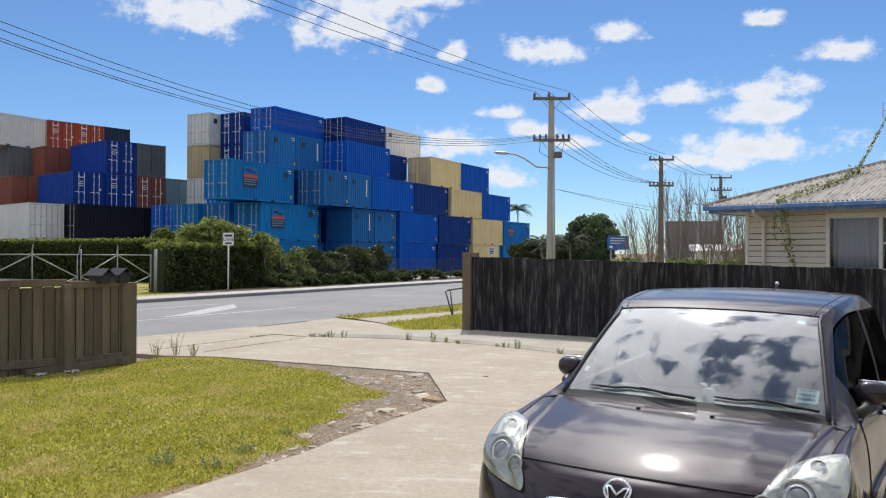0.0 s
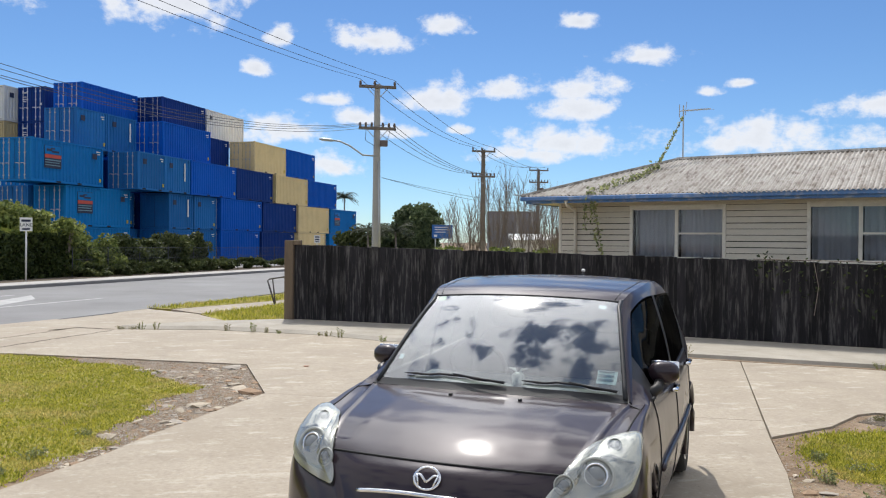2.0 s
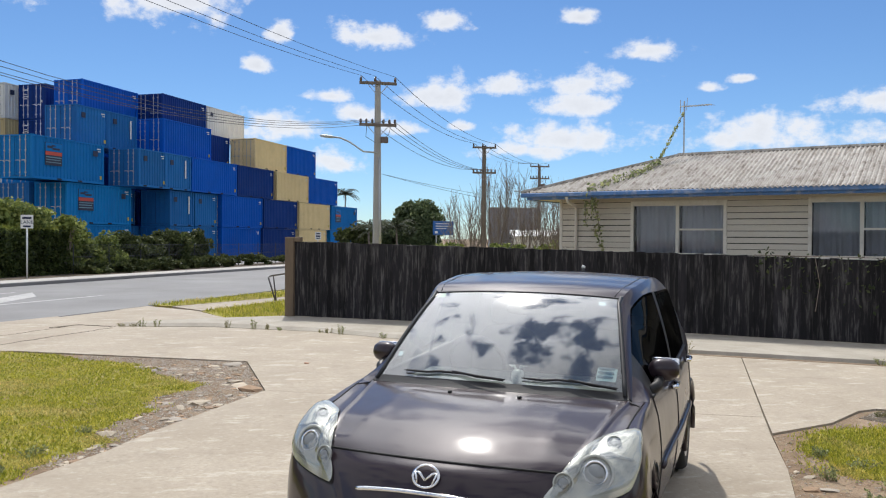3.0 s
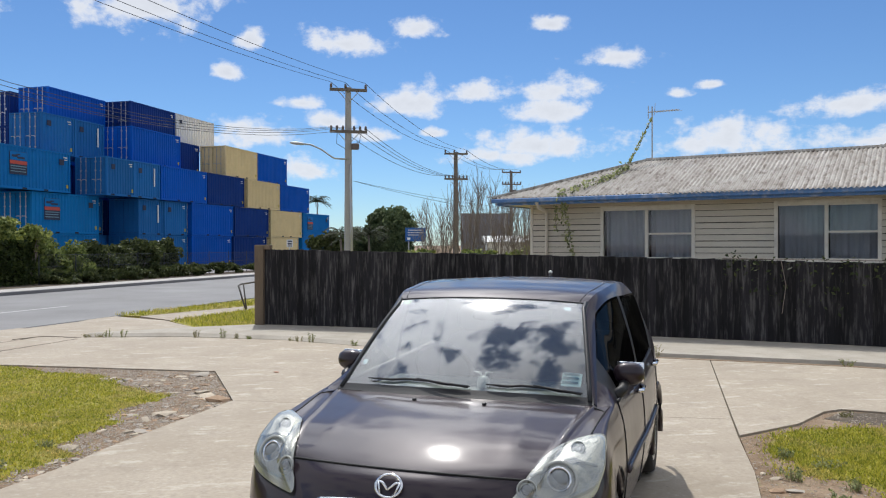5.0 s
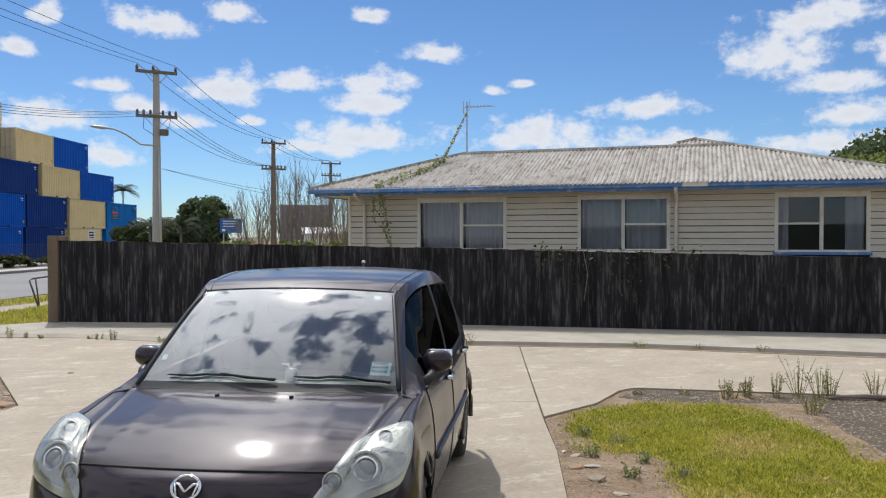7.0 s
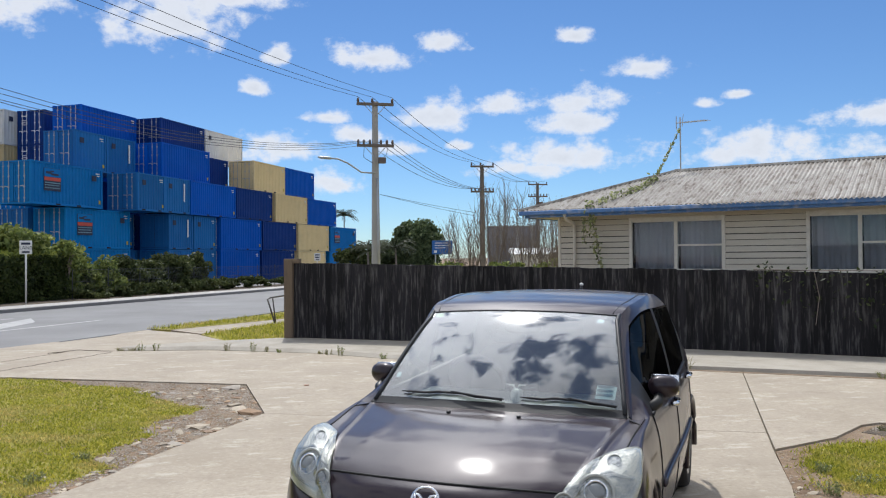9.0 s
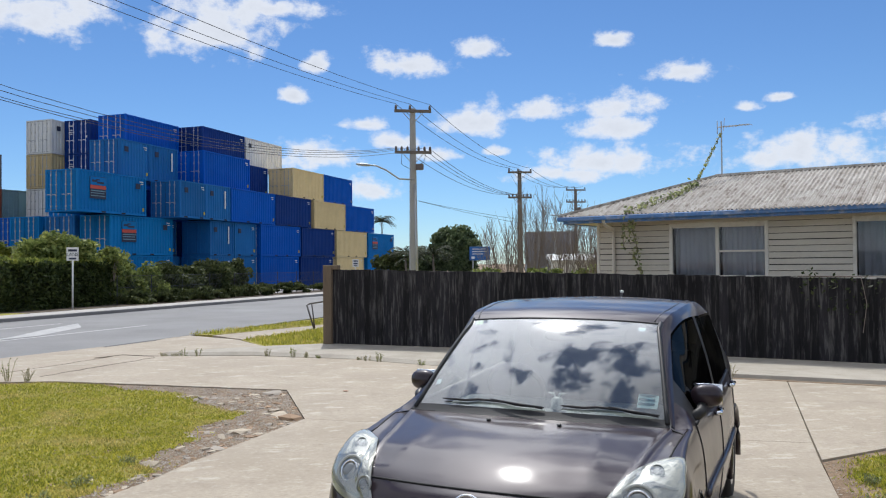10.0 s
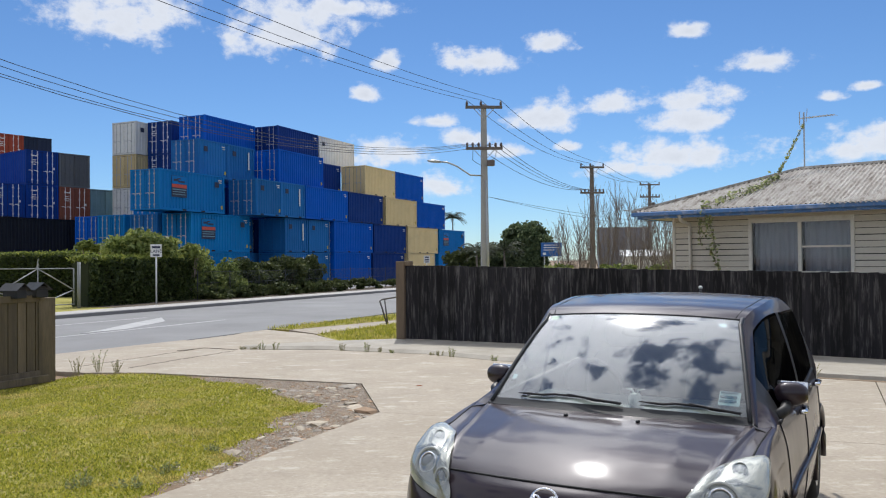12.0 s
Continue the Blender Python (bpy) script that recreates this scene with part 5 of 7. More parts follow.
        def region(off, shrink=1.0, rings=8, n=48):
            """The lamp's rounded shape laid on the corner of the body, domed outwards by off."""
            bm = bmesh.new()
            edge = []
            m = len(LAMP_EDGE)
            for i in range(n):
                f = i * m / n
                k, f = int(f), f - int(f)
                p = [LAMP_EDGE[(k + q) % m] for q in (-1, 0, 1, 2)]
                edge.append([0.5 * (2 * p[1][c] + (p[2][c] - p[0][c]) * f + (2 * p[0][c] - 5 * p[1][c] + 4 * p[2][c] - p[3][c]) * f * f + (3 * p[1][c] - p[0][c] - 3 * p[2][c] + p[3][c]) * f ** 3) for c in (0, 1)])
            cx, cj = -0.215, 4.95
            rows_ = [[bm.verts.new(car_point(cx, cj, s, off))]]
            for q in range(1, rings + 1):
                g = q / rings
                lift = off * (0.25 + 0.75 * (1 - g ** 4)) if off > 0.01 else off
                rows_.append([bm.verts.new(car_point(cx + (x - cx) * g * shrink, cj + (jj - cj) * g * shrink, s, lift)) for x, jj in edge])
            for i in range(n):
                bm.faces.new((rows_[0][0], rows_[1][i], rows_[1][(i + 1) % n]))
                for a, b in zip(rows_[1:], rows_[2:]):
                    bm.faces.new((a[i], b[i], b[(i + 1) % n], a[(i + 1) % n]))
            bmesh.ops.recalc_face_normals(bm, faces=bm.faces)
            if max(bm.faces, key=lambda f_: f_.calc_area()).normal.x < 0:
                bmesh.ops.reverse_faces(bm, faces=bm.faces)
            return bm

        own("lamp_gap", region(0.004, 1.03), CAR_GAP, parent=lamp)
        own("lamp_rim", region(0.008, 1.0), LAMP_HAZE, "hazed pale lamp surround", parent=lamp)
        own("reflector", region(0.0098, 0.88), REFLECTOR, parent=lamp)
        own("brow", tubes([([car_point(x, jj, s, 0.018) for x, jj in ((-0.150, 6.0), (-0.165, 5.4), (-0.19, 5.0), (-0.235, 4.85), (-0.25, 4.7), (-0.225, 4.5), (-0.225, 4.2))], [0.006, 0.008, 0.009, 0.009, 0.009, 0.009, 0.006])], 6), LAMP_HAZE, "pale curved divider", parent=lamp)
        for x, jj, r, mat, lens in ((-0.145, 4.78, 0.080, REFLECTOR, PROJECTOR), (-0.105, 5.42, 0.044, REFLECTOR, PROJECTOR), (-0.33, 4.72, 0.032, REFLECTOR, REFLECTOR)):
            nrm = (car_normal(x, jj, s) * 1.2 + Vector((1.0, 0, 0))).normalized()
            m = facing(car_point(x, jj, s, 0.012), nrm)
            own("bezel", ring(bmesh.new(), m, r * 0.84, r, 0.012), mat, parent=lamp)
            own("bowl", dome(bmesh.new(), m @ Matrix.Translation((0, 0, 0.001)), r * 0.84, r * 0.12), REFLECTOR, parent=lamp)
            if r > 0.05:
                own("inner_bezel", ring(bmesh.new(), m, r * 0.55, r * 0.64, 0.020), CHROME, parent=lamp)
            own("projector", dome(bmesh.new(), m @ Matrix.Translation((0, 0, 0.006)), r * 0.55, r * 0.28), lens, parent=lamp)
        cover = own("lamp_cover", region(0.034, 1.0), LAMP_GLASS, "clear slightly hazed lamp cover", parent=lamp)
        cover.visible_shadow = False
    own("bumper_seam", line_on([(-0.1415, 6.0 + 0.16 * k, 1) for k in range(26)] + [(-0.1415, 10 - 0.16 * k, -1) for k in range(1, 26)], 0.006, 0.0), CAR_GAP)
    own("roof", car_patch(-1.56, -3.42, 6, 10, 60, 20, 0), CAR_PAINT, "plum metallic roof")
    own("header_trim", line_on([(-1.55, 6.0 + 0.2 * k, 1) for k in range(21)] + [(-1.55, 10 - 0.2 * k, -1) for k in range(1, 21)], 0.006, 0.0), CAR_TRIM)
    for s in (1, -1):
        own("roof_channel", line_on([(-1.56 - 0.09 * k, 6.3, s) for k in range(20)], 0.0035, 0.0), CAR_TRIM)
        own("screen_trim", line_on([(-0.90 - 0.066 * k, 6.04, s) for k in range(11)], 0.013, 0.001), CAR_TRIM)
    screen = own("windscreen", car_patch(-0.918, -1.55, 6.03, 10, 40, 28, 0), SCREEN_GLASS, "windscreen reflecting bright clouds")
    screen.visible_shadow = False
    own("cowl", car_patch(-0.882, -0.922, 5.6, 10, 4, 24, 0, 0.001), CAR_TRIM)
    own("rear_hatch", car_patch(-3.72, -3.97, 6, 10, 14, 14, 0), CAR_PAINT)
    rw = own("rear_window", car_patch(-3.42, -3.72, 6, 10, 12, 14, 0), TINTED_GLASS)
    rw.visible_shadow = False
    own("underbody", boxes((-3.8, -0.2, -0.52, 0.52, 0.18, 0.24), bevel=0.02), CAR_GAP, smooth=False)
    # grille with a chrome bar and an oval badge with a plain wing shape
    own("grille", car_patch(-0.004, -0.018, 8.0, 10, 4, 12, 0, 0.004), CAR_TRIM)
    own("grille_bar", line_on([(-0.036, 7.0 + 0.15 * k, 1) for k in range(21)] + [(-0.036, 10 - 0.15 * k, -1) for k in range(1, 21)], 0.011, 0.008, 8), CHROME, "chrome grille bar")
    bp = car_point(-0.070, 10, 1)
    nrm = Vector((0.86, 0, 0.5)).normalized()
    m = Matrix.Translation(bp + nrm * 0.006) @ Matrix(((0, 0.0, nrm.x, 0), (1, 0, 0, 0), (0, 1, 0, 0), (0, 0, 0, 1)))
    up = Vector((-0.5, 0, 0.86))
    m = Matrix.Translation(bp + nrm * 0.006) @ Matrix(((0, up.x, nrm.x, 0), (1, up.y, nrm.y, 0), (0, up.z, nrm.z, 0), (0, 0, 0, 1)))
    badge = own("badge", ring(bmesh.new(), m @ Matrix.Diagonal((1.22, 1, 1, 1)), 0.044, 0.053, 0.010), CHROME, "oval chrome badge")
    bm = bmesh.new()
    for k in (1, -1):
        tube(bm, [m @ Vector((k * 0.055, 0.018, 0.008)), m @ Vector((k * 0.03, 0.012, 0.009)), m @ Vector((0, -0.018, 0.009))], [0.004, 0.007, 0.006], 6)
        tube(bm, [m @ Vector((k * 0.05, 0.016, 0.008)), m @ Vector((k * 0.034, -0.032, 0.008))], [0.006, 0.004], 6)
    own("wing_shape", bm, CHROME, parent=badge)
    own("lower_grille", boxes((-0.06, -0.01, -0.42, 0.42, 0.30, 0.42), bevel=0.01), CAR_TRIM, smooth=False)
    # wipers, washer nozzles
    for y0, y1, dx in ((-0.50, 0.08, 0.0), (0.16, 0.62, 0.0)):
        pts = []
        for k in range(9):
            y = y0 + (y1 - y0) * k / 8
            f = min(1, abs(y) / 0.66)
            x = -0.948 + 0.015 * k / 8 - (0.010 if 2 < k < 6 else 0)
            pts.append(car_point(x, 10 - 4 * f, 1 if y > 0 else -1, 0.014))
        wiper = own("wiper", tubes([(pts, [0.003] + [0.007] * 7 + [0.003])], 6), CAR_TRIM, "black wiper blade")
        own("wiper_arm", tubes([([pts[4] + Vector((0, 0, 0.008)), pts[6] + Vector((0.012, 0, 0.008)), pts[8] + Vector((0.03, 0, 0.002))], [0.004, 0.006, 0.008])], 6), CAR_TRIM, parent=wiper)
    for y in (-0.17, 0.19):
        p = car_point(-0.80, 10 - 4 * abs(y) / 0.66, 1 if y > 0 else -1, 0.004)
        own("washer_nozzle", blob(bmesh.new(), Matrix.Translation(p) @ Matrix.Diagonal((0.014, 0.011, 0.008, 1)), 2.4, 10, 6), CAR_TRIM)
    # aerial at the back of the roof
    p = car_point(-3.25, 9.9, 1)
    own("aerial", tubes([([p, p + Vector((-0.03, 0, 0.05))], [0.014, 0.009])], 8), CAR_TRIM)
    own("aerial_tip", blob(bmesh.new(), Matrix.Translation(p + Vector((-0.032, 0, 0.06))) @ Matrix.Diagonal((0.016, 0.016, 0.014, 1)), 2.0, 10, 6), WHITE_TOY)
    # inside: dashboard, wheel, seats, rear-view mirror, a small white dashboard toy with two leaves
    own("dashboard", boxes((-1.62, -1.05, -0.62, 0.62, 0.80, 0.955), bevel=0.03), INTERIOR, "grey dashboard")
    own("cabin_floor", boxes((-3.5, -1.0, -0.6, 0.6, 0.28, 0.34)), CAR_GAP, smooth=False)
    for s in (1, -1):
        own("seat_back", blob(bmesh.new(), Matrix.Translation((-2.32, s * 0.34, 0.80)) @ Matrix.Rotation(-0.25, 4, "Y") @ Matrix.Diagonal((0.09, 0.25, 0.36, 1)), 3.2), SEAT_CLOTH, "dark cloth front seat")
        own("headrest", blob(bmesh.new(), Matrix.Translation((-2.42, s * 0.34, 1.24)) @ Matrix.Diagonal((0.05, 0.14, 0.10, 1)), 3.0), SEAT_CLOTH)
        own("seat_cushion", boxes((-2.3, -1.75, s * 0.34 - 0.25, s * 0.34 + 0.25, 0.42, 0.56), bevel=0.04), SEAT_CLOTH)
    own("rear_seat", boxes((-3.25, -3.1, -0.6, 0.6, 0.5, 1.1), bevel=0.05), SEAT_CLOTH)
    tilt = Matrix.Translation((-1.72, -0.34, 0.98)) @ Matrix.Rotation(math.radians(-62), 4, "Y")
    own("steering_wheel", ring(bmesh.new(), tilt, 0.165, 0.19, 0.025), CAR_TRIM)
    own("rear_view_mirror", blob(bmesh.new(), Matrix.Translation((-1.62, 0.0, 1.335)) @ Matrix.Diagonal((0.02, 0.12, 0.035, 1)), 3.0), CAR_TRIM)
    toy = own("dashboard_toy", blob(bmesh.new(), Matrix.Translation((-1.22, 0.07, 0.995)) @ Matrix.Diagonal((0.028, 0.034, 0.038, 1)), 3.0), WHITE_TOY, "small white plastic dashboard toy")
    own("toy_leaves", tubes([([(-1.22, 0.07, 1.02), (-1.22, 0.09, 1.05), (-1.22, 0.125, 1.055)], [0.004, 0.008, 0.002]), ([(-1.22, 0.07, 1.02), (-1.22, 0.05, 1.05), (-1.22, 0.015, 1.055)], [0.004, 0.008, 0.002])], 6), WHITE_TOY, parent=toy)
    # stickers on the inside of the screen
    def sticker(name, x0, x1, y0, y1, mat, lab=""):
        bm = bmesh.new()
        sg = 1 if y0 + y1 > 0 else -1
        q = [car_point(x, 10 - 3.97 * abs(y) / (curve_at("y6", x)), sg, -0.004) for x, y in ((x0, y0), (x0, y1), (x1, y1), (x1, y0))]
        bm.faces.new([bm.verts.new(v) for v in q])
        r = bmesh.ops.extrude_face_region(bm, geom=list(bm.faces))
        for v in r["geom"]:
            if isinstance(v, bmesh.types.BMVert):
                v.co.z += 0.002
        return own(name, bm, mat, lab, False)
    st = sticker("registration_label", -0.975, -1.045, 0.545, 0.645, STICKER, "pale blue label with plain bars")
    for k in range(3):
        x = -0.99 - 0.023 * k
        b = sticker("text_bar", x, x - 0.010, 0.55, 0.63, STICKER_INK)
        b.parent = st
        b.location = (0, 0, 0.003)
    sticker("service_sticker", -1.50, -1.535, -0.50, -0.55, GREEN_STICKER, "small green sticker")
    sticker("round_sticker", -1.04, -1.07, -0.60, -0.63, STICKER)
    sticker("small_sticker", -1.47, -1.50, 0.47, 0.51, STICKER)
    return car


hatchback()

# ---- poles, wires and street furniture ----
def insulators(pole, xs, z, m):
    for x in xs:
        part("insulator", tubes([([m @ Vector((x, 0, z)), m @ Vector((x, 0, z + 0.07)), m @ Vector((x, 0, z + 0.17)), m @ Vector((x, 0, z + 0.2))], [0.03, 0.06, 0.045, 0.02])], 8), CERAMIC, pole, smooth=True)


def power_pole(x, y, height, arm_turn, mat, label, lower=1.85, lamp=False, width=1.55, lean=0.0):
    g = gz(x, y)
    pole = thing("power_pole", label, "power pole", "power poles along the street", at=pose(x, y, g, lean, 0, 0))
    bm = bmesh.new()
    w = 0.19
    for z0, z1, a, b in ((0, height, w, 0.11),):
        lo = [bm.verts.new((sx * a, sy * a * 0.8, z0 - 0.3)) for sx, sy in ((-1, -1), (1, -1), (1, 1), (-1, 1))]
        hi = [bm.verts.new((sx * b, sy * b * 0.8, z1)) for sx, sy in ((-1, -1), (1, -1), (1, 1), (-1, 1))]
        for i in range(4):
            bm.faces.new((lo[i], lo[(i + 1) % 4], hi[(i + 1) % 4], hi[i]))
        bm.faces.new(hi)
    bmesh.ops.bevel(bm, geom=[e for e in bm.edges if abs(e.verts[0].co.z - e.verts[1].co.z) > 1], offset=0.03, segments=1, affect="EDGES")
    part("shaft", bm, mat, pole)
    r = Matrix.Rotation(arm_turn, 4, "Z")
    h = width / 2
    for k, z in enumerate((height - 0.12, height - lower)):
        part("crossarm", boxes((-h, h, -0.16, -0.06, z - 0.06, z + 0.06), m=r, bevel=0.008), WOOD_POLE, pole)
        for s in (1, -1):
            part("brace", tubes([([r @ Vector((s * h * 0.55, -0.11, z - 0.06)), r @ Vector((s * 0.05, -0.13, z - 0.48))], 0.016)], 6), STEEL, pole)
        insulators(pole, (-h + 0.06, -0.12 if k == 0 else -h * 0.55, h - 0.06) if k == 0 else (-h + 0.06, -h * 0.62, -h * 0.3, h * 0.3, h * 0.62, h - 0.06), z + 0.05, r @ Matrix.Translation((0, -0.11, 0)))
    if lamp:
        z = height - 2.75
        pts = [r @ Vector(p) for p in ((0, -0.1, z - 0.25), (-0.6, -0.1, z - 0.22), (-1.15, -0.1, z + 0.15), (-1.55, -0.1, z + 0.32), (-1.8, -0.1, z + 0.34))]
        part("lamp_arm", tubes([(pts, 0.035)], 8), STEEL, pole, "curved steel lamp arm", True)
        bm = blob(bmesh.new(), r @ Matrix.Translation((-2.08, -0.1, z + 0.36)) @ Matrix.Rotation(0.08, 4, "Y") @ Matrix.Diagonal((0.32, 0.11, 0.06, 1)), 2.6, 14, 8)
        part("lamp_head", bm, STEEL, pole, "flat grey lamp head", True)
        part("fuse_box", boxes((0.1, 0.42, -0.3, -0.08, height - lower - 0.75, height - lower - 0.5), m=r, bevel=0.02), CERAMIC, pole)
        part("cable_loop", tubes([([r @ Vector((-h * 0.6, -0.11, height - lower)), r @ Vector((-0.5, -0.12, height - lower - 0.5)), r @ Vector((-0.1, -0.16, height - lower - 0.75))], 0.012),
                                  ([r @ Vector((h * 0.7, -0.11, height - lower)), r @ Vector((0.45, -0.12, height - lower - 0.4)), r @ Vector((0.15, -0.16, height - lower - 0.6))], 0.012)], 5), WIRE, pole)
        part("conduit", tubes([([r @ Vector((0.1, -0.2, 0)), r @ Vector((0.06, -0.14, height - 3.2))], 0.04)], 8), STEEL, pole, "grey conduit up the pole", True)
    return pole


P1, P2, P3, P4 = (4.5, 33.3), (13.7, 50.2), (24.0, 69.0), (36, 92)
power_pole(*P1, 8.42, -0.02, CONCRETE_POLE, "grey concrete power pole with two crossarms and lamp", lamp=True)
power_pole(*P2, 8.0, -0.05, WOOD_POLE, "dark timber power pole with two crossarms", lower=1.75, width=1.55)
power_pole(*P3, 8.75, -0.05, WOOD_POLE, "dark timber power pole far along the street", lower=1.2, width=1.8, lamp=True)
P0 = (-17.5, -6.5)


def wire(a, b, sag, r=0.012):
    a, b = Vector(a), Vector(b)
    pts = []
    for i in range(17):
        f = i / 16
        p = a.lerp(b, f)
        p.z -= sag * 4 * f * (1 - f)
        pts.append(p)
    return tagged(part("overhead_wire", tubes([(pts, r)], 5), WIRE), "thin dark overhead power wire between poles", "wire", group="overhead wires")


for dx in (-0.72, -0.12, 0.72):
    wire((P1[0] + dx, P1[1], 8.48), (P0[0] + dx, P0[1], 8.55), 1.05, 0.0085)
    wire((P1[0] + dx, P1[1], 8.48), (P2[0] + dx, P2[1], 7.9), 0.5)
    wire((P2[0] + dx, P2[1], 7.9), (P3[0] + dx, P3[1], 8.6), 0.5, 0.014)
for k, dx in enumerate((-0.72, -0.45, -0.2, 0.4)):
    wire((P1[0] + dx, P1[1], 6.62), (-16.0 + dx, 6.0, 10.0 - 0.42 * k), 2.48, 0.0085)
for dx in (-0.4, 0.15, 0.45, 0.72):
    wire((P1[0] + dx, P1[1], 6.6), (P2[0] + dx, P2[1], 6.2), 0.6)
wire((P1[0] + 0.2, P1[1], 4.4), (20.0, 43.0, 3.6), 0.35, 0.008)
wire((P1[0] + 0.2, P1[1], 4.4), (14.0, 38.0, 3.2), 0.15, 0.008)


def lettering(text, size):
    """The outlines of a word in the built-in font, as a thin upright mesh that faces -y, centred."""
    cu = bpy.data.curves.new("lettering", "FONT")
    cu.body, cu.size, cu.extrude, cu.align_x, cu.align_y = text, size, 0.003, "CENTER", "CENTER"
    ob = bpy.data.objects.new("lettering", cu)
    me = bpy.data.meshes.new_from_object(ob)
    bpy.data.objects.remove(ob)
    me.transform(Matrix.Rotation(math.pi / 2, 4, "X"))
    return me


def lane_sign(x, y, top, size=0.46, word=""):
    g = gz(x, y)
    s = thing("street_sign", "small white street sign with dark bars on post", "sign", "street signs", at=pose(x, y, g, 0, 0, 12))
    part("post", tubes([([(0, 0, -0.1), (0, 0, top)], 0.035)], 8), PAINT_WHITE_MARK, s, smooth=True)
    part("plate", boxes((-size / 2, size / 2, -0.06, -0.04, top - 0.55, top), bevel=0.004), PAINT_WHITE_MARK, s)
    bars("text_bar", [(-size * 0.36, size * 0.36, -0.066, -0.062, top - 0.17, top - 0.08), (-size * 0.30, size * 0.30, -0.066, -0.062, top - 0.50, top - 0.43)], PAINT_DARK_MARK, s)
    if word:
        me = lettering(word, 0.19)
        me.materials.clear()
        me.materials.append(PAINT_DARK_MARK)
        ob = new("word", me)
        ob.parent = s
        ob.location = (0, -0.064, top - 0.30)
        tagged(s, "small white street sign lettered LANE on a post")
    else:
        bars("text_bar", [(-size * 0.34, size * 0.34, -0.066, -0.062, top - 0.36, top - 0.25)], PAINT_DARK_MARK, s)


lane_sign(-9.52, 35.4, 2.62, word="LANE")
lane_sign(*ab(53.5, -25.2), 2.35)


def pipe_rail():
    r = thing("pipe_railing", "bent dark steel pipe railing beside the footpath", "railing")
    rust = plain("dark_steel_pipe", (0.09, 0.08, 0.075), 0.6, 0.3)
    z = gz(0.1, 23.4)
    part("rail", tubes([([(0.28, 23.1, z), (0.08, 23.35, z + 0.66), (0.14, 23.5, z + 0.70), (0.9, 24.6, z + 0.76), (1.8, 25.8, z + 0.76)], 0.024)], 8), rust, r, smooth=True)
    part("post", tubes([([(0.30, 23.4, z), (0.22, 23.6, z + 0.7)], 0.02)], 8), rust, r, smooth=True)
    part("post", tubes([([(1.8, 25.8, z - 0.05), (1.8, 25.8, z + 0.76)], 0.024)], 8), rust, r, smooth=True)


pipe_rail()


GATE_STEEL = plain("dull_galvanised_pipe", (0.30, 0.31, 0.31), 0.6, 0.3)


def yard_gate():
    g = thing("yard_gate", "grey galvanised pipe gate with diagonal braces, closed", "gate")
    u0, v = 23.6, -26.5
    for k, (ua, ub) in enumerate(((23.2, 19.9), (19.75, 16.1))):
        leaf = new("gate_leaf")
        leaf.parent = g
        def P(u, z):
            x, y = ab(u, v)
            return (x, y, gz(x, y) + z)
        zt = 1.60
        for name, pts in (("rail", [(ua, zt), (ub, zt)]), ("rail", [(ua, 0.18), (ub, 0.18)]), ("stile", [(ua, 0.15), (ua, zt)]), ("stile", [(ub, 0.1), (ub, zt + 0.2)]), ("stile", [((ua + ub) / 2, 0.15), ((ua + ub) / 2, zt + 0.2)]),
                          ("brace", [(ua, 0.75), ((ua + ub) / 2, zt)]), ("brace", [((ua + ub) / 2, zt), (ub, 0.75)]), ("brace", [(ua, 0.75), ((ua + ub) / 2, 0.18)]), ("brace", [((ua + ub) / 2, 0.18), (ub, 0.75)])):
            part(name, tubes([([P(*p) for p in pts], 0.024)], 6), GATE_STEEL, leaf, smooth=True)
    x, y = ab(23.45, v)
    part("gate_post", tubes([([(x, y, -0.2), (x, y, 1.82)], 0.065)], 10), GATE_STEEL, g, "stout grey gate post", True)
    for u in (21.5, 19.8, 17.9):
        x, y = ab(u, v)
        part("barb_arm", tubes([([(x, y, 1.58), (x + 0.08, y - 0.05, 1.95)], 0.02)], 6), GATE_STEEL, g)


yard_gate()


def chain_fence():
    f = thing("chain_fence", "thin grey wire mesh fence on steel posts", "fence")
    pts = [(30.5 + 2.4 * k, -26.6) for k in range(13)]
    for u, v in pts:
        x, y = ab(u, v)
        part("post", tubes([([(x, y, -0.2), (x, y, 1.35)], 0.022)], 6), WIRE, f)
    for z in (0.15, 0.75, 1.3):
        a, b = ab(*pts[0]), ab(*pts[-1])
        part("strand", tubes([([(a[0], a[1], z), (b[0], b[1], z - 0.08)], 0.008)], 5), WIRE, f)
    bm = bmesh.new()
    for k in range(120):
        for s in (1, -1):
            u = 30.5 + 28.8 * k / 120
            u2 = u + s * 1.15
            if 30.5 <= u2 <= 59.3:
                a, b = ab(u, -26.6), ab(u2, -26.6)
                tube(bm, [(a[0], a[1], 0.12), (b[0], b[1], 1.26)], 0.004, 3, False)
    tagged(part("mesh", bm, WIRE, f), kind="stuff")


chain_fence()


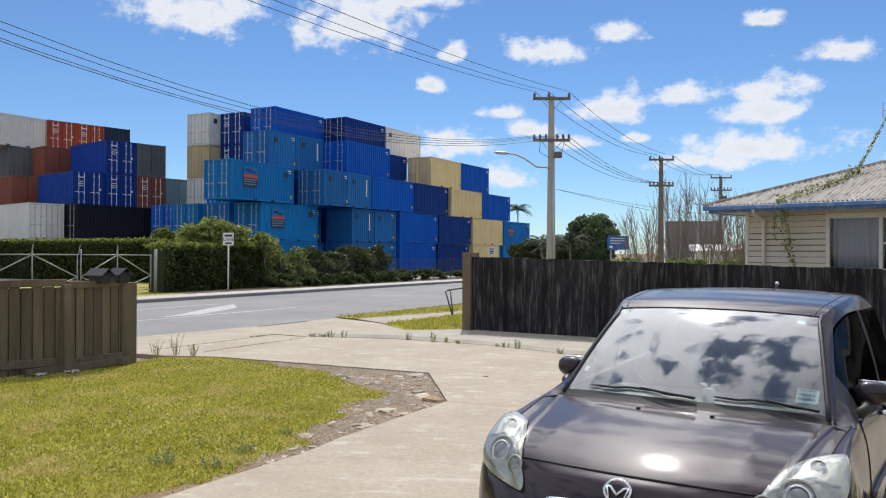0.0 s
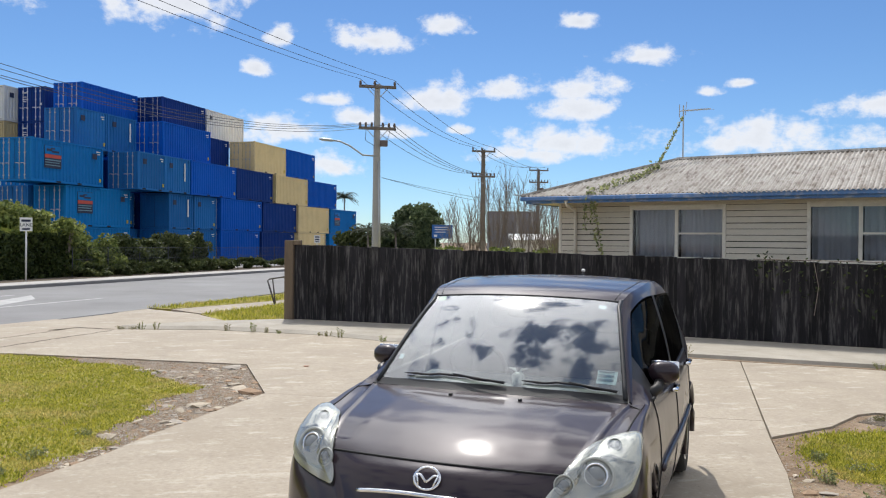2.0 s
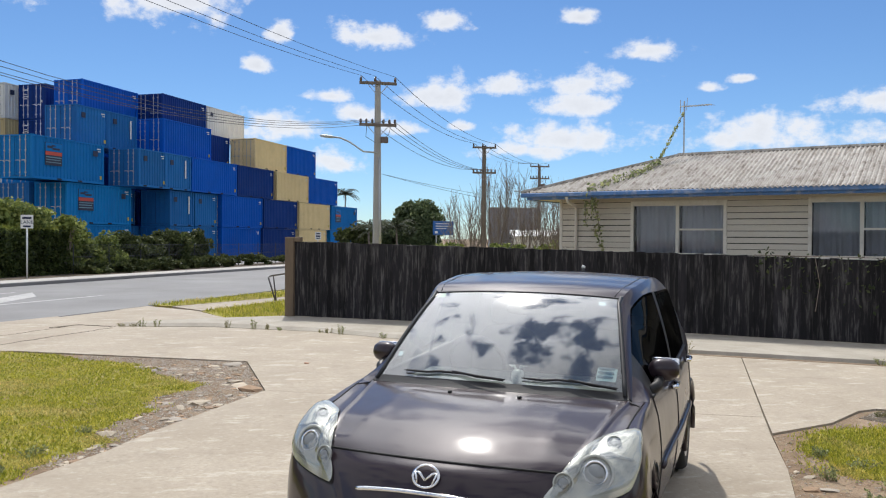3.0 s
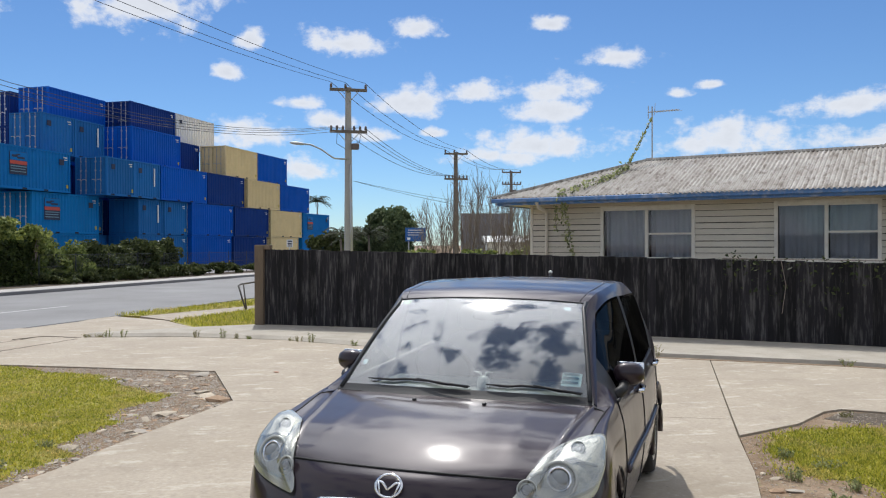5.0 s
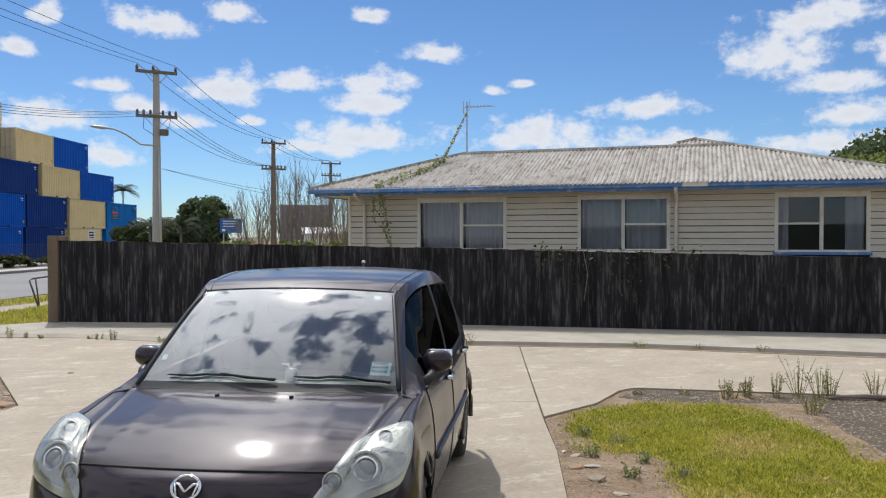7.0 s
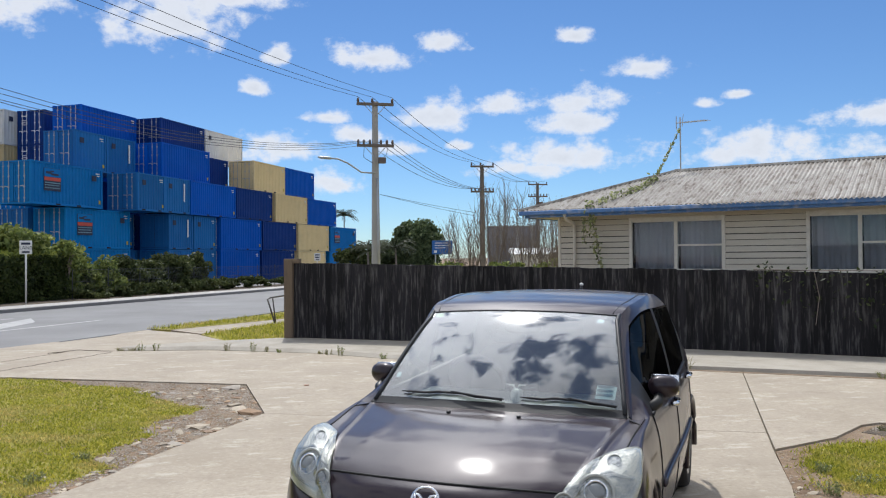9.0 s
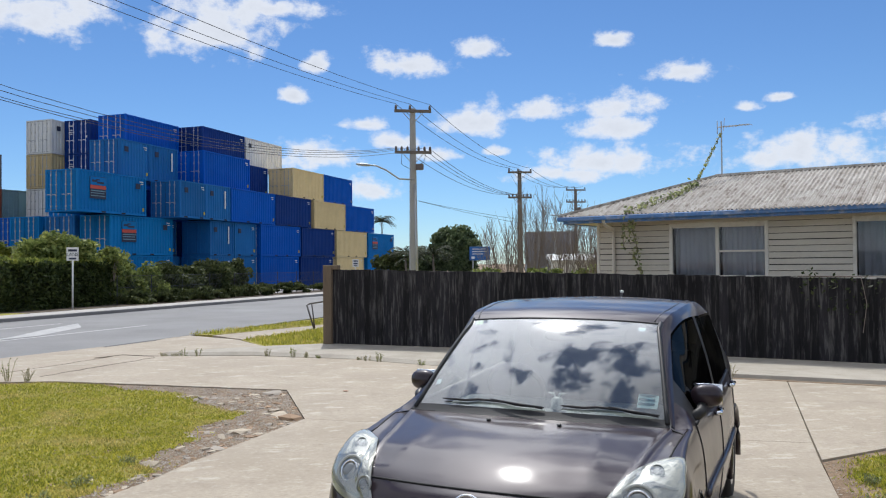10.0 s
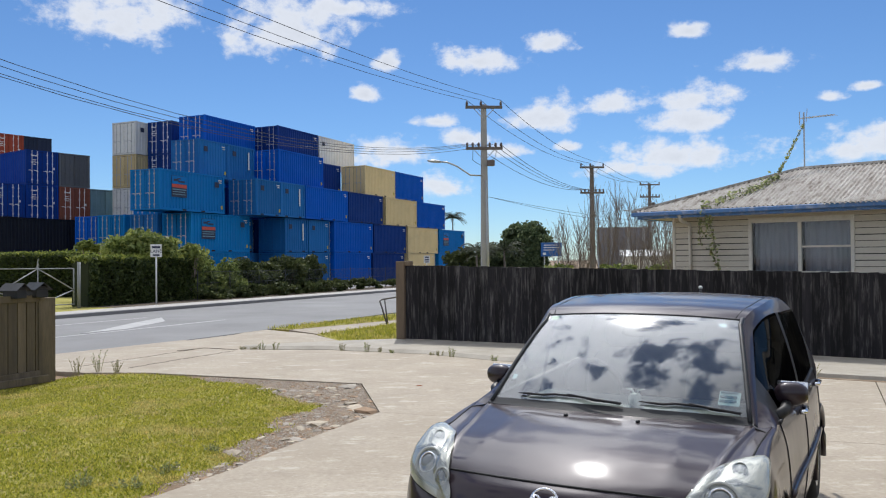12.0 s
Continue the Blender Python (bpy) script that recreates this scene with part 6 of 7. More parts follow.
def letterbox(x, y, z, turn):
    b = thing("letterbox", "black metal letterbox with a pitched roof on the fence", "letterbox", "letterboxes on the fence", at=pose(x, y, z, 0, 0, turn))
    part("box", boxes((-0.10, 0.10, -0.12, 0.12, 0, 0.12), bevel=0.006), CAR_TRIM, b)
    bm = bmesh.new()
    for s in (1, -1):
        vs = [bm.verts.new(p) for p in ((0, -0.16, 0.21), (0, 0.16, 0.21), (s * 0.15, 0.16, 0.105), (s * 0.15, -0.16, 0.105))]
        f = bm.faces.new(vs)
        r = bmesh.ops.extrude_face_region(bm, geom=[f])
        for v in r["geom"]:
            if isinstance(v, bmesh.types.BMVert):
                v.co.z += 0.012
    bmesh.ops.recalc_face_normals(bm, faces=bm.faces)
    part("roof", bm, CAR_TRIM, b)
    part("gable", boxes((-0.085, 0.085, -0.115, 0.115, 0.12, 0.16)), CAR_TRIM, b)


letterbox(-5.18, 12.05, 1.26, 75)
letterbox(-5.0, 12.36, 1.26, 60)


def far_sign():
    s = thing("road_sign", "large blue road sign with white bars far along", "sign", at=pose(11.3, 51.5, 0, 0, 0, -8))
    blue = plain("sign_blue", (0.02, 0.12, 0.40), 0.5)
    for x in (-0.45, 0.45):
        part("post", tubes([([(x, 0.05, -0.5), (x, 0.05, 2.2)], 0.04)], 8), STEEL, s)
    part("panel", boxes((-0.68, 0.68, -0.03, 0.0, 1.95, 2.85), bevel=0.01), blue, s)
    bars("text_bar", ((-0.5, 0.4, -0.04, -0.034, 2.66, 2.71), (-0.5, 0.5, -0.04, -0.034, 2.50, 2.55), (-0.5, 0.2, -0.04, -0.034, 2.34, 2.39), (-0.55, -0.35, -0.04, -0.034, 2.05, 2.20)), PAINT_WHITE_MARK, s)


far_sign()


def far_building():
    b = thing("warehouse", "grey flat-roofed warehouse far behind the houses", "warehouse", at=pose(28, 96, -0.5, 0, 0, -14))
    wall = material("grey_far_wall", (0.26, 0.25, 0.26), (0.20, 0.19, 0.20), 0.8, scale=0.3, fine=4, mottle=0.6)
    part("wall", boxes((-1.0, 5.2, 0, 8, 0, 6.0), bevel=0.02), wall, b)
    part("roof", boxes((-1.1, 5.3, -0.1, 8.1, 6.0, 6.12)), CONCRETE_POLE, b)
    for x in (0.4, 2.4, 4.2):
        part("column", boxes((x, x + 0.3, -0.08, 0.0, 0, 6.0)), CONCRETE_POLE, b)
    s = thing("shed", "long pale low shed roof behind the fence", "shed", at=pose(19.5, 62, -0.4, 0, 0, -14))
    part("wall", boxes((0, 7, 0, 4, 0, 2.3)), CREAM_TRIM, s)
    bm = bmesh.new()
    prism(bm, [(-0.2, -0.2), (7.2, -0.2), (7.2, 4.2), (-0.2, 4.2)], 2.3, lambda x, y: 2.35 + 0.12 * (y + 0.2))
    part("roof", bm, PAINT["white"], s)


far_building()


def neighbour_house():
    h = thing("neighbour_house", "neighbouring house with a blue fascia and iron roof", "house", at=pose(21.6, 12.6, -0.8, 0, 0, -45))
    part("wall", boxes((0.6, 7, 0, 6, 0, 2.0)), WEATHERBOARD, h)
    part("fascia", boxes((-1.2, 7.5, -0.95, -0.9, 1.85, 2.0), (-1.25, -1.2, -0.95, 3, 1.85, 2.0)), BLUE_TRIM, h)
    bm = bmesh.new()
    prism(bm, [(-1.25, -0.95), (7.5, -0.95), (7.5, 3), (-1.25, 3)], 2.0, lambda x, y: 2.04 + 0.20 * (y + 0.95))
    part("roof", bm, ROOF_IRON, h)


neighbour_house()

# ---- plants ----
def leaf_cloud(name, pts, size, mat, rng, parent=None, label="", stretch=1.6):
    """One mesh of many small leaves, a four-cornered blade at each point."""
    n = len(pts)
    r = np.random.RandomState(rng)
    d = r.normal(size=(n, 3))
    d /= np.linalg.norm(d, axis=1, keepdims=True)
    e = np.cross(d, r.normal(size=(n, 3)))
    e /= np.linalg.norm(e, axis=1, keepdims=True)
    s = size * r.uniform(0.6, 1.4, (n, 1))
    c = np.asarray(pts)
    quad = np.stack([c - d * s * stretch * 0.5, c + e * s * 0.42, c + d * s * stretch * 0.5, c - e * s * 0.42], 1).reshape(-1, 3)
    me = bpy.data.meshes.new(name)
    me.from_pydata(quad.tolist(), [], [(4 * i, 4 * i + 1, 4 * i + 2, 4 * i + 3) for i in range(n)])
    me.materials.append(mat)
    ob = new(name, me)
    ob.parent = parent
    if label:
        tagged(ob, label)
    return ob


def blob_points(r, centre, radii, n, shell=0.55):
    d = r.normal(size=(n, 3))
    d /= np.linalg.norm(d, axis=1, keepdims=True)
    k = shell + (1 - shell) * r.uniform(size=(n, 1)) ** 0.6
    return np.asarray(centre) + d * k * np.asarray(radii)


def crown_points(seed, centre, radii, clumps, per, clump=0.35):
    r = np.random.RandomState(seed)
    out = []
    for _ in range(clumps):
        c = blob_points(r, (0, 0, 0), (1, 1, 1), 1, 0.35)[0]
        if c[2] < -0.75:
            continue
        k = clump * r.uniform(0.6, 1.25)
        out.append(blob_points(r, np.asarray(centre) + c * np.asarray(radii) * 0.85, np.asarray(radii) * k, per, 0.3))
    return np.concatenate(out)


def hedge(name, a, b, depth, height, seed, label, density=420, base=0.0):
    """A clipped hedge from a to b in plan."""
    r = np.random.RandomState(seed)
    a, b = np.asarray(a), np.asarray(b)
    L = np.linalg.norm(b - a)
    d = (b - a) / L
    nrm = np.array([d[1], -d[0]])
    h = thing(name, label, "hedge")
    rz = math.atan2(d[1], d[0])
    m = pose(a[0], a[1], base, 0, 0, math.degrees(rz))
    # near-black box that colours in the shade deep between the leaves
    part("dense_core", boxes((0.1, L - 0.1, 0.12, depth - 0.12, 0, height - 0.12), m=m, bevel=0.08), plain("hedge_inner_shade", (0.022, 0.030, 0.010), 0.95), h)
    n = int(L * height * density)
    s, z = r.uniform(0, L, n), r.uniform(0, height, n)
    off = r.normal(0, 0.07, n) + 0.05 * np.sin(s * 2.1) + 0.04 * np.sin(s * 5.3 + z * 3)
    face = np.stack([s, off, z], 1)
    n2 = int(L * depth * density)
    top = np.stack([r.uniform(0, L, n2), r.uniform(-0.05, depth + 0.05, n2), height + r.normal(0, 0.06, n2) + 0.04 * np.sin(r.uniform(0, L, n2))], 1)
    M = np.array(m)
    def world_(p):
        return p @ M[:3, :3].T + M[:3, 3]
    # the face takes the shade-dark leaf colour, the top the sunlit one
    leaf_cloud("foliage", world_(face), 0.11, HEDGE_SHADED_FACE, seed, h)
    leaf_cloud("top_foliage", world_(top), 0.11, HEDGE_LIT_TOP, seed + 1, h)
    return h


hedge("hedge", ab(24.1, -26.6), ab(30.6, -26.9), 1.3, 2.08, 11, "dense clipped green hedge beside the street", base=-0.1)
hedge("hedge", (-36, 55.1), (-15.0, 44.5), 1.2, 2.42, 12, "long clipped hedge behind the gate", 300, base=-0.1)


def bush(centre, radii, seed, leaf, label, n=40, per=130, size=0.13, name="bush", wood=True):
    b = thing(name, label, "bush")
    g = gz(centre[0], centre[1])
    if wood:
        r = random.Random(seed)
        specs = []
        for k in range(7):
            a = r.uniform(0, 6.28)
            specs.append(([(centre[0] + 0.1 * math.cos(a), centre[1] + 0.1 * math.sin(a), g - 0.1), (centre[0] + 0.3 * radii[0] * math.cos(a), centre[1] + 0.3 * radii[1] * math.sin(a), (g + centre[2]) / 2),
                           (centre[0] + 0.6 * radii[0] * math.cos(a), centre[1] + 0.6 * radii[1] * math.sin(a), centre[2] + 0.2 * radii[2])], [0.05, 0.035, 0.015]))
        for sp in specs:
            part("stem", tubes([sp], 6), BARK, b)
    leaf_cloud("foliage", crown_points(seed, centre, radii, n, per), size, leaf, seed, b)
    return b


bush((-11.2, 38.6, 2.45), (1.75, 1.5, 0.95), 21, SHRUB_LEAF, "broad light green shrub above the hedge", 46, 150, 0.15)
bush((-14.0, 40.5, 2.6), (0.9, 0.8, 0.45), 22, SHRUB_LEAF, "sparse light green shrub behind the hedge", 12, 90, 0.14)
bush((-9.3, 39.9, 2.0), (1.2, 1.0, 0.7), 23, SHRUB_LEAF, "leafy creeper over the end of the hedge", 26, 120, 0.13)
for k, (u, v, w, h) in enumerate(((31.8, -27.6, 1.3, 1.2), (33.6, -27.7, 1.4, 1.1), (35.6, -27.8, 1.4, 1.05), (37.4, -27.8, 1.2, 0.95))):
    x, y = ab(u, v)
    bush((x, y, 0.85), (w, 1.0, h + 0.1), 30 + k, SHRUB_LEAF if k < 2 else BUSH_LEAF, "tangled dull green bush along the yard fence", 40, 150, 0.13)
for k, (u, v, w, h, zc) in enumerate(((39.2, -27.6, 1.25, 1.2, 1.05), (41.4, -27.7, 1.25, 1.15, 1.0))):
    x, y = ab(u, v)
    bush((x, y, zc), (w, 1.1, h), 40 + k, BUSH_LEAF, "rounded green bush along the yard fence", 44, 170, 0.12)
for k, (u, v) in enumerate(((43.6, -26.6), (45.5, -26.4), (47.5, -26.4), (31.2, -26.2), (32.8, -26.1), (34.4, -26.2), (36.0, -26.1), (37.6, -26.2), (39.2, -26.2), (40.8, -26.2), (42.2, -26.3), (50.0, -26.3), (53.0, -26.4))):
    x, y = ab(u, v)
    bush((x, y, 0.25), (0.9, 0.7, 0.4), 50 + k, BUSH_LEAF, "low scrubby weeds at the yard fence", 14, 90, 0.12, wood=False)
bush((6.9, 62.0, 1.7), (2.0, 1.2, 1.3), 55, BUSH_LEAF, "low green bush beside the containers", 24, 110, 0.2)


def leafy_tree(x, y, height, radii, seed, leaf, label, n=110, per=220, size=0.2):
    t = thing("tree", label, "tree")
    g = gz(x, y)
    c = (x, y, g + height - radii[2])
    r = random.Random(seed)
    part("trunk", tubes([([(x, y, g - 0.2), (x + 0.1, y, g + (height - 2 * radii[2]) * 0.6 + 0.4), (x, y, c[2])], [0.28, 0.2, 0.12])], 8), BARK, t, smooth=True)
    specs = []
    for k in range(8):
        a = k * 0.8 + r.uniform(0, 0.5)
        specs.append(([(x, y, c[2] - radii[2] * 0.6), (x + radii[0] * 0.4 * math.cos(a), y + radii[1] * 0.4 * math.sin(a), c[2]), (x + radii[0] * 0.8 * math.cos(a), y + radii[1] * 0.8 * math.sin(a), c[2] + radii[2] * r.uniform(0, 0.5))], [0.1, 0.06, 0.02]))
    for sp in specs:
        part("limb", tubes([sp], 6), BARK, t)
    leaf_cloud("crown", crown_points(seed, c, radii, n, per, 0.3), size, leaf, seed, t)


leafy_tree(13.2, 71.0, 5.4, (2.5, 2.3, 2.3), 61, TREE_LEAF, "dense dark green rounded tree far off")
leafy_tree(10.6, 74.0, 3.6, (1.6, 1.6, 1.5), 62, TREE_LEAF, "smaller dark green tree beside another", 60, 160)
leafy_tree(37.0, 23.4, 7.3, (4.2, 3.6, 2.7), 63, TREE_LEAF, "broad dark green tree behind the house", 150, 230, 0.18)
leafy_tree(29.4, 20.7, 5.3, (2.2, 2.0, 1.6), 64, SHRUB_LEAF, "yellow-green tree behind the house", 70, 180, 0.16)
leafy_tree(27.0, 29.0, 5.5, (3.0, 2.6, 1.6), 65, TREE_LEAF, "dark green tree behind the house", 80, 200, 0.18)
leafy_tree(26.0, 17.6, 4.2, (2.4, 2.2, 1.7), 66, TREE_LEAF, "dark shrubby tree beside the house", 70, 180, 0.16)


def bare_tree(x, y, height, spread, seed, label, stems=20):
    t = thing("bare_tree", label, "tree", "leafless trees behind the fence")
    r = random.Random(seed)
    g = gz(x, y)
    part("trunk", tubes([([(x, y, g - 0.2), (x, y, g + 0.9)], [0.13, 0.10])], 8), BARK, t)
    limbs, twigs = [], []
    for k in range(stems):
        a = r.uniform(0, 6.283)
        out = spread * r.uniform(0.25, 1.0)
        h = height * (1.0 - 0.35 * (out / spread) ** 2) * r.uniform(0.78, 1.0)
        base = Vector((x, y, g + r.uniform(0.4, 0.95)))
        tip = Vector((x + out * math.cos(a), y + out * math.sin(a), g + h))
        mid = base.lerp(tip, 0.45) + Vector((math.cos(a), math.sin(a), -0.3)) * out * 0.22
        pts = [base, base.lerp(mid, 0.5) + Vector((0, 0, -0.03)), mid, mid.lerp(tip, 0.5) + Vector((r.uniform(-.06, .06), r.uniform(-.06, .06), 0.05)), tip]
        limbs.append((pts, [0.020, 0.016, 0.011, 0.007, 0.004]))
        for q in range(18):
            f = r.uniform(0.3, 0.95)
            i = min(int(f * 4), 3)
            p = pts[i].lerp(pts[i + 1], f * 4 - i)
            d = Vector((r.uniform(-0.6, 0.6), r.uniform(-0.6, 0.6), r.uniform(0.7, 1.4))) * r.uniform(0.3, 0.8) * height / 5
            twigs.append(([p, p + d * 0.5 + Vector((r.uniform(-.05, .05), r.uniform(-.05, .05), 0)), p + d], [0.006, 0.005, 0.003]))
    for sp in limbs:
        part("limb", tubes([sp], 5), BARK, t)
    tagged(part("brushwood", tubes(twigs, 4), BARK, t), kind="stuff")


for k, (x, y, h, s) in enumerate(((7.3, 28.5, 4.1, 1.2), (8.4, 28.8, 5.0, 1.4), (9.5, 28.6, 4.9, 1.4), (10.7, 29.0, 4.7, 1.3), (9.4, 24.5, 4.0, 0.9), (9.7, 23.0, 3.6, 0.7))):
    bare_tree(x, y, h, s, 70 + k, "leafless grey-brown tree with many upright shoots", 24)
for k, (x, y, r_) in enumerate(((6.2, 28.0, 0.7), (8.2, 27.2, 0.9), (10.2, 27.5, 0.9))):
    bush((x, y, 1.25), (r_, 0.7, 0.45), 80 + k, SHRUB_LEAF, "low weedy shrub behind the dark fence", 14, 80, 0.09)


def palm(x, y, height, length, seed, label, fronds=28, trunk=0.08):
    p = thing("palm", label, "palm tree")
    r = random.Random(seed)
    g = gz(x, y)
    part("trunk", tubes([([(x, y, g - 0.2), (x + 0.05, y, g + height * 0.5), (x, y, g + height)], [trunk * 1.3, trunk, trunk * 0.8])], 8), BARK, p, smooth=True)
    for k in range(fronds):
        a = 6.283 * k / fronds + r.uniform(-0.2, 0.2)
        rise = r.uniform(0.1, 1.5)
        bm = bmesh.new()
        pts = []
        for i in range(8):
            f = i / 7
            pts.append(Vector((x + math.cos(a) * length * f, y + math.sin(a) * length * f, g + height + length * (rise * f - (0.55 + rise * 0.5) * f * f))))
        tube(bm, pts, [0.03 - 0.003 * i for i in range(8)], 4)
        side = Vector((-math.sin(a), math.cos(a), 0))
        for i in range(1, 24):
            f = i / 24
            j = min(int(f * 7), 6)
            c = pts[j].lerp(pts[j + 1], f * 7 - j)
            w = length * 0.30 * math.sin(math.pi * min(f * 0.9 + 0.1, 1)) + 0.03
            for s in (1, -1):
                tip = c + side * s * w + Vector((math.cos(a), math.sin(a), -0.45)) * w * 0.6
                e = Vector((math.cos(a), math.sin(a), 0)) * length * 0.011
                bm.faces.new([bm.verts.new(v) for v in (c - e, c + e, tip)])
        part("frond", bm, PALM_LEAF, p)


palm(8.6, 92.0, 6.9, 1.7, 91, "tall thin palm beyond the containers", 40)
palm(7.6, 57.0, 2.5, 1.5, 92, "short palm with arching fronds beside the pole")
palm(9.2, 58.0, 2.7, 1.6, 93, "short palm with arching fronds beside the pole")
palm(7.4, 60.0, 2.8, 1.4, 94, "short palm with arching fronds beside the pole")


# vine on the house: over the roof hip, up the mast stay, and hanging from the eave
def house_vine():
    v = thing("vine", "straggling green vine over the roof and mast", "vine")
    r = np.random.RandomState(5)

    def H(x, y, z):
        return np.array(HOUSE @ Vector((x, y, z)))
    runs = [((1.0, -0.7, 3.06), (1.75, 0.5, 3.47), 0.13, 170, 0.06), ((1.75, 0.5, 3.47), (1.95, 1.4, 3.78), 0.10, 110, 0.06), ((1.95, 1.3, 3.75), (2.22, 2.46, 5.1), 0.035, 110, 0.05),
            ((1.05, -0.7, 2.85), (1.1, -0.25, 2.0), 0.10, 110, 0.06), ((1.0, -0.3, 2.1), (1.2, -0.2, 1.5), 0.05, 40, 0.05), ((0.9, -0.65, 2.8), (0.85, -0.5, 2.2), 0.05, 40, 0.05)]
    pts = []
    specs = []
    for a, b, w, n, s in runs:
        a, b = H(*a), H(*b)
        f = r.uniform(size=(n, 1))
        pts.append(a + (b - a) * f + r.normal(0, w * 0.5, (n, 3)))
        specs.append(([tuple(a), tuple((a + b) / 2 + r.normal(0, 0.03, 3)), tuple(b)], 0.008))
    for sp in specs:
        part("stem", tubes([sp], 5), BARK, v)
    leaf_cloud("foliage", np.concatenate(pts), 0.06, VINE_LEAF, 7, v)


house_vine()


def fence_creeper():
    v = thing("creeper", "thin dark creeper hanging over the paling fence", "vine")
    r = np.random.RandomState(8)
    pts = []
    a, b = np.array([8.75, 13.15]), np.array([11.35, 11.2])
    for k in range(230):
        f = r.uniform()
        c = a + (b - a) * f
        drop = abs(r.normal(0, 0.22)) if r.uniform() < 0.6 else r.uniform(0, 1.0) * (abs(f - 0.4) < 0.25)
        pts.append((c[0] - 0.03 + r.normal(0, 0.03), c[1] - 0.06 + r.normal(0, 0.03), 1.50 - 0.02 * f * 3 - drop + r.normal(0, 0.04)))
    leaf_cloud("foliage", np.array(pts), 0.05, PALM_LEAF, 9, v)
    part("stem", tubes([([(9.5, 12.45, 1.46), (9.55, 12.38, 1.0), (9.5, 12.42, 0.5)], 0.006)], 5), BARK, v)
    part("stem", tubes([([(8.7, 13.05, 1.48), (10, 12.1, 1.46), (11.1, 11.25, 1.44)], 0.008)], 5), BARK, v)


fence_creeper()


def antenna():
    a = thing("tv_antenna", "thin rooftop television antenna on a tall mast", "antenna", at=HOUSE)
    x, y, z = 2.23, 2.5, 4.0
    part("mast", tubes([([(x, y, z - 0.15), (x, y, z + 1.42)], 0.018)], 6), STEEL, a)
    part("boom", tubes([([(x - 0.1, y, z + 1.28), (x + 0.75, y - 0.25, z + 1.24)], 0.012)], 6), STEEL, a)
    for k in range(9):
        f = k / 8
        c = Vector((x + 0.05 + 0.68 * f, y - 0.22 * f, z + 1.28 - 0.04 * f))
        part("element", tubes([([c + Vector((-0.05, -0.14, 0)), c + Vector((0.05, 0.14, 0))], 0.006)], 5), STEEL, a)
    part("reflector_bar", tubes([([(x - 0.1, y, z + 1.12), (x - 0.1, y, z + 1.45)], 0.012), ([(x + 0.05, y, z + 1.18), (x + 0.08, y, z + 1.5)], 0.008)], 5), STEEL, a)


antenna()

# ---- grass, weeds and stones ----
def inside(poly, x, y):
    c = np.zeros(len(x), bool)
    n = len(poly)
    for i in range(n):
        (x0, y0), (x1, y1) = poly[i], poly[(i + 1) % n]
        hit = ((y0 > y) != (y1 > y)) & (x < (x1 - x0) * (y - y0) / (y1 - y0 + 1e-12) + x0)
        c ^= hit
    return c


def edge_distance(poly, x, y):
    d = np.full(len(x), 1e9)
    n = len(poly)
    for i in range(n):
        (x0, y0), (x1, y1) = poly[i], poly[(i + 1) % n]
        t = np.clip(((x - x0) * (x1 - x0) + (y - y0) * (y1 - y0)) / ((x1 - x0) ** 2 + (y1 - y0) ** 2), 0, 1)
        d = np.minimum(d, np.hypot(x - x0 - t * (x1 - x0), y - y0 - t * (y1 - y0)))
    return d


def ripple(x, y):
    return (np.sin(x * 3.1 + 1.3 * np.sin(y * 2.3)) + np.sin(y * 4.7 + x * 1.9 + 0.6) + 0.7 * np.sin(x * 8.3 - y * 6.1) + 0.5 * np.sin(x * 15 + y * 13)) / 3.2


# the grassed part of the bed, with bare soil round it
GRASS_R = [(4.75, 6.30), (5.40, 6.74), (6.04, 6.66), (6.66, 6.30), (6.80, 5.95), (6.62, 5.43), (6.42, 4.86), (6.13, 4.55), (6.05, 4.10), (6.6, 3.4), (9.0, 2.0), (9.0, -1.0),
           (3.0, 0.5), (3.2, 2.9), (4.05, 3.90), (4.20, 4.14), (4.49, 4.62), (4.73, 4.97), (4.66, 5.21), (4.35, 5.46)]


def cover_left(x, y):
    lim = np.interp(y, [5.0, 5.6, 7.0, 8.0, 9.0, 10.0, 11.0, 12.0, 13.0], [-2.4, -2.1, -1.55, -1.35, -1.0, -0.75, -1.35, -2.0, -3.0])
    return np.minimum((lim - x) + 0.32 * ripple(x, y), edge_distance(LAWN_L, x, y) * 1.5 - 0.05 + 0.1 * ripple(y, x))


def cover_right(x, y):
    d = np.where(inside(GRASS_R, x, y), 1, -1) * edge_distance(GRASS_R, x, y)
    return d + 0.07 + 0.11 * ripple(x * 1.7, y * 1.7)


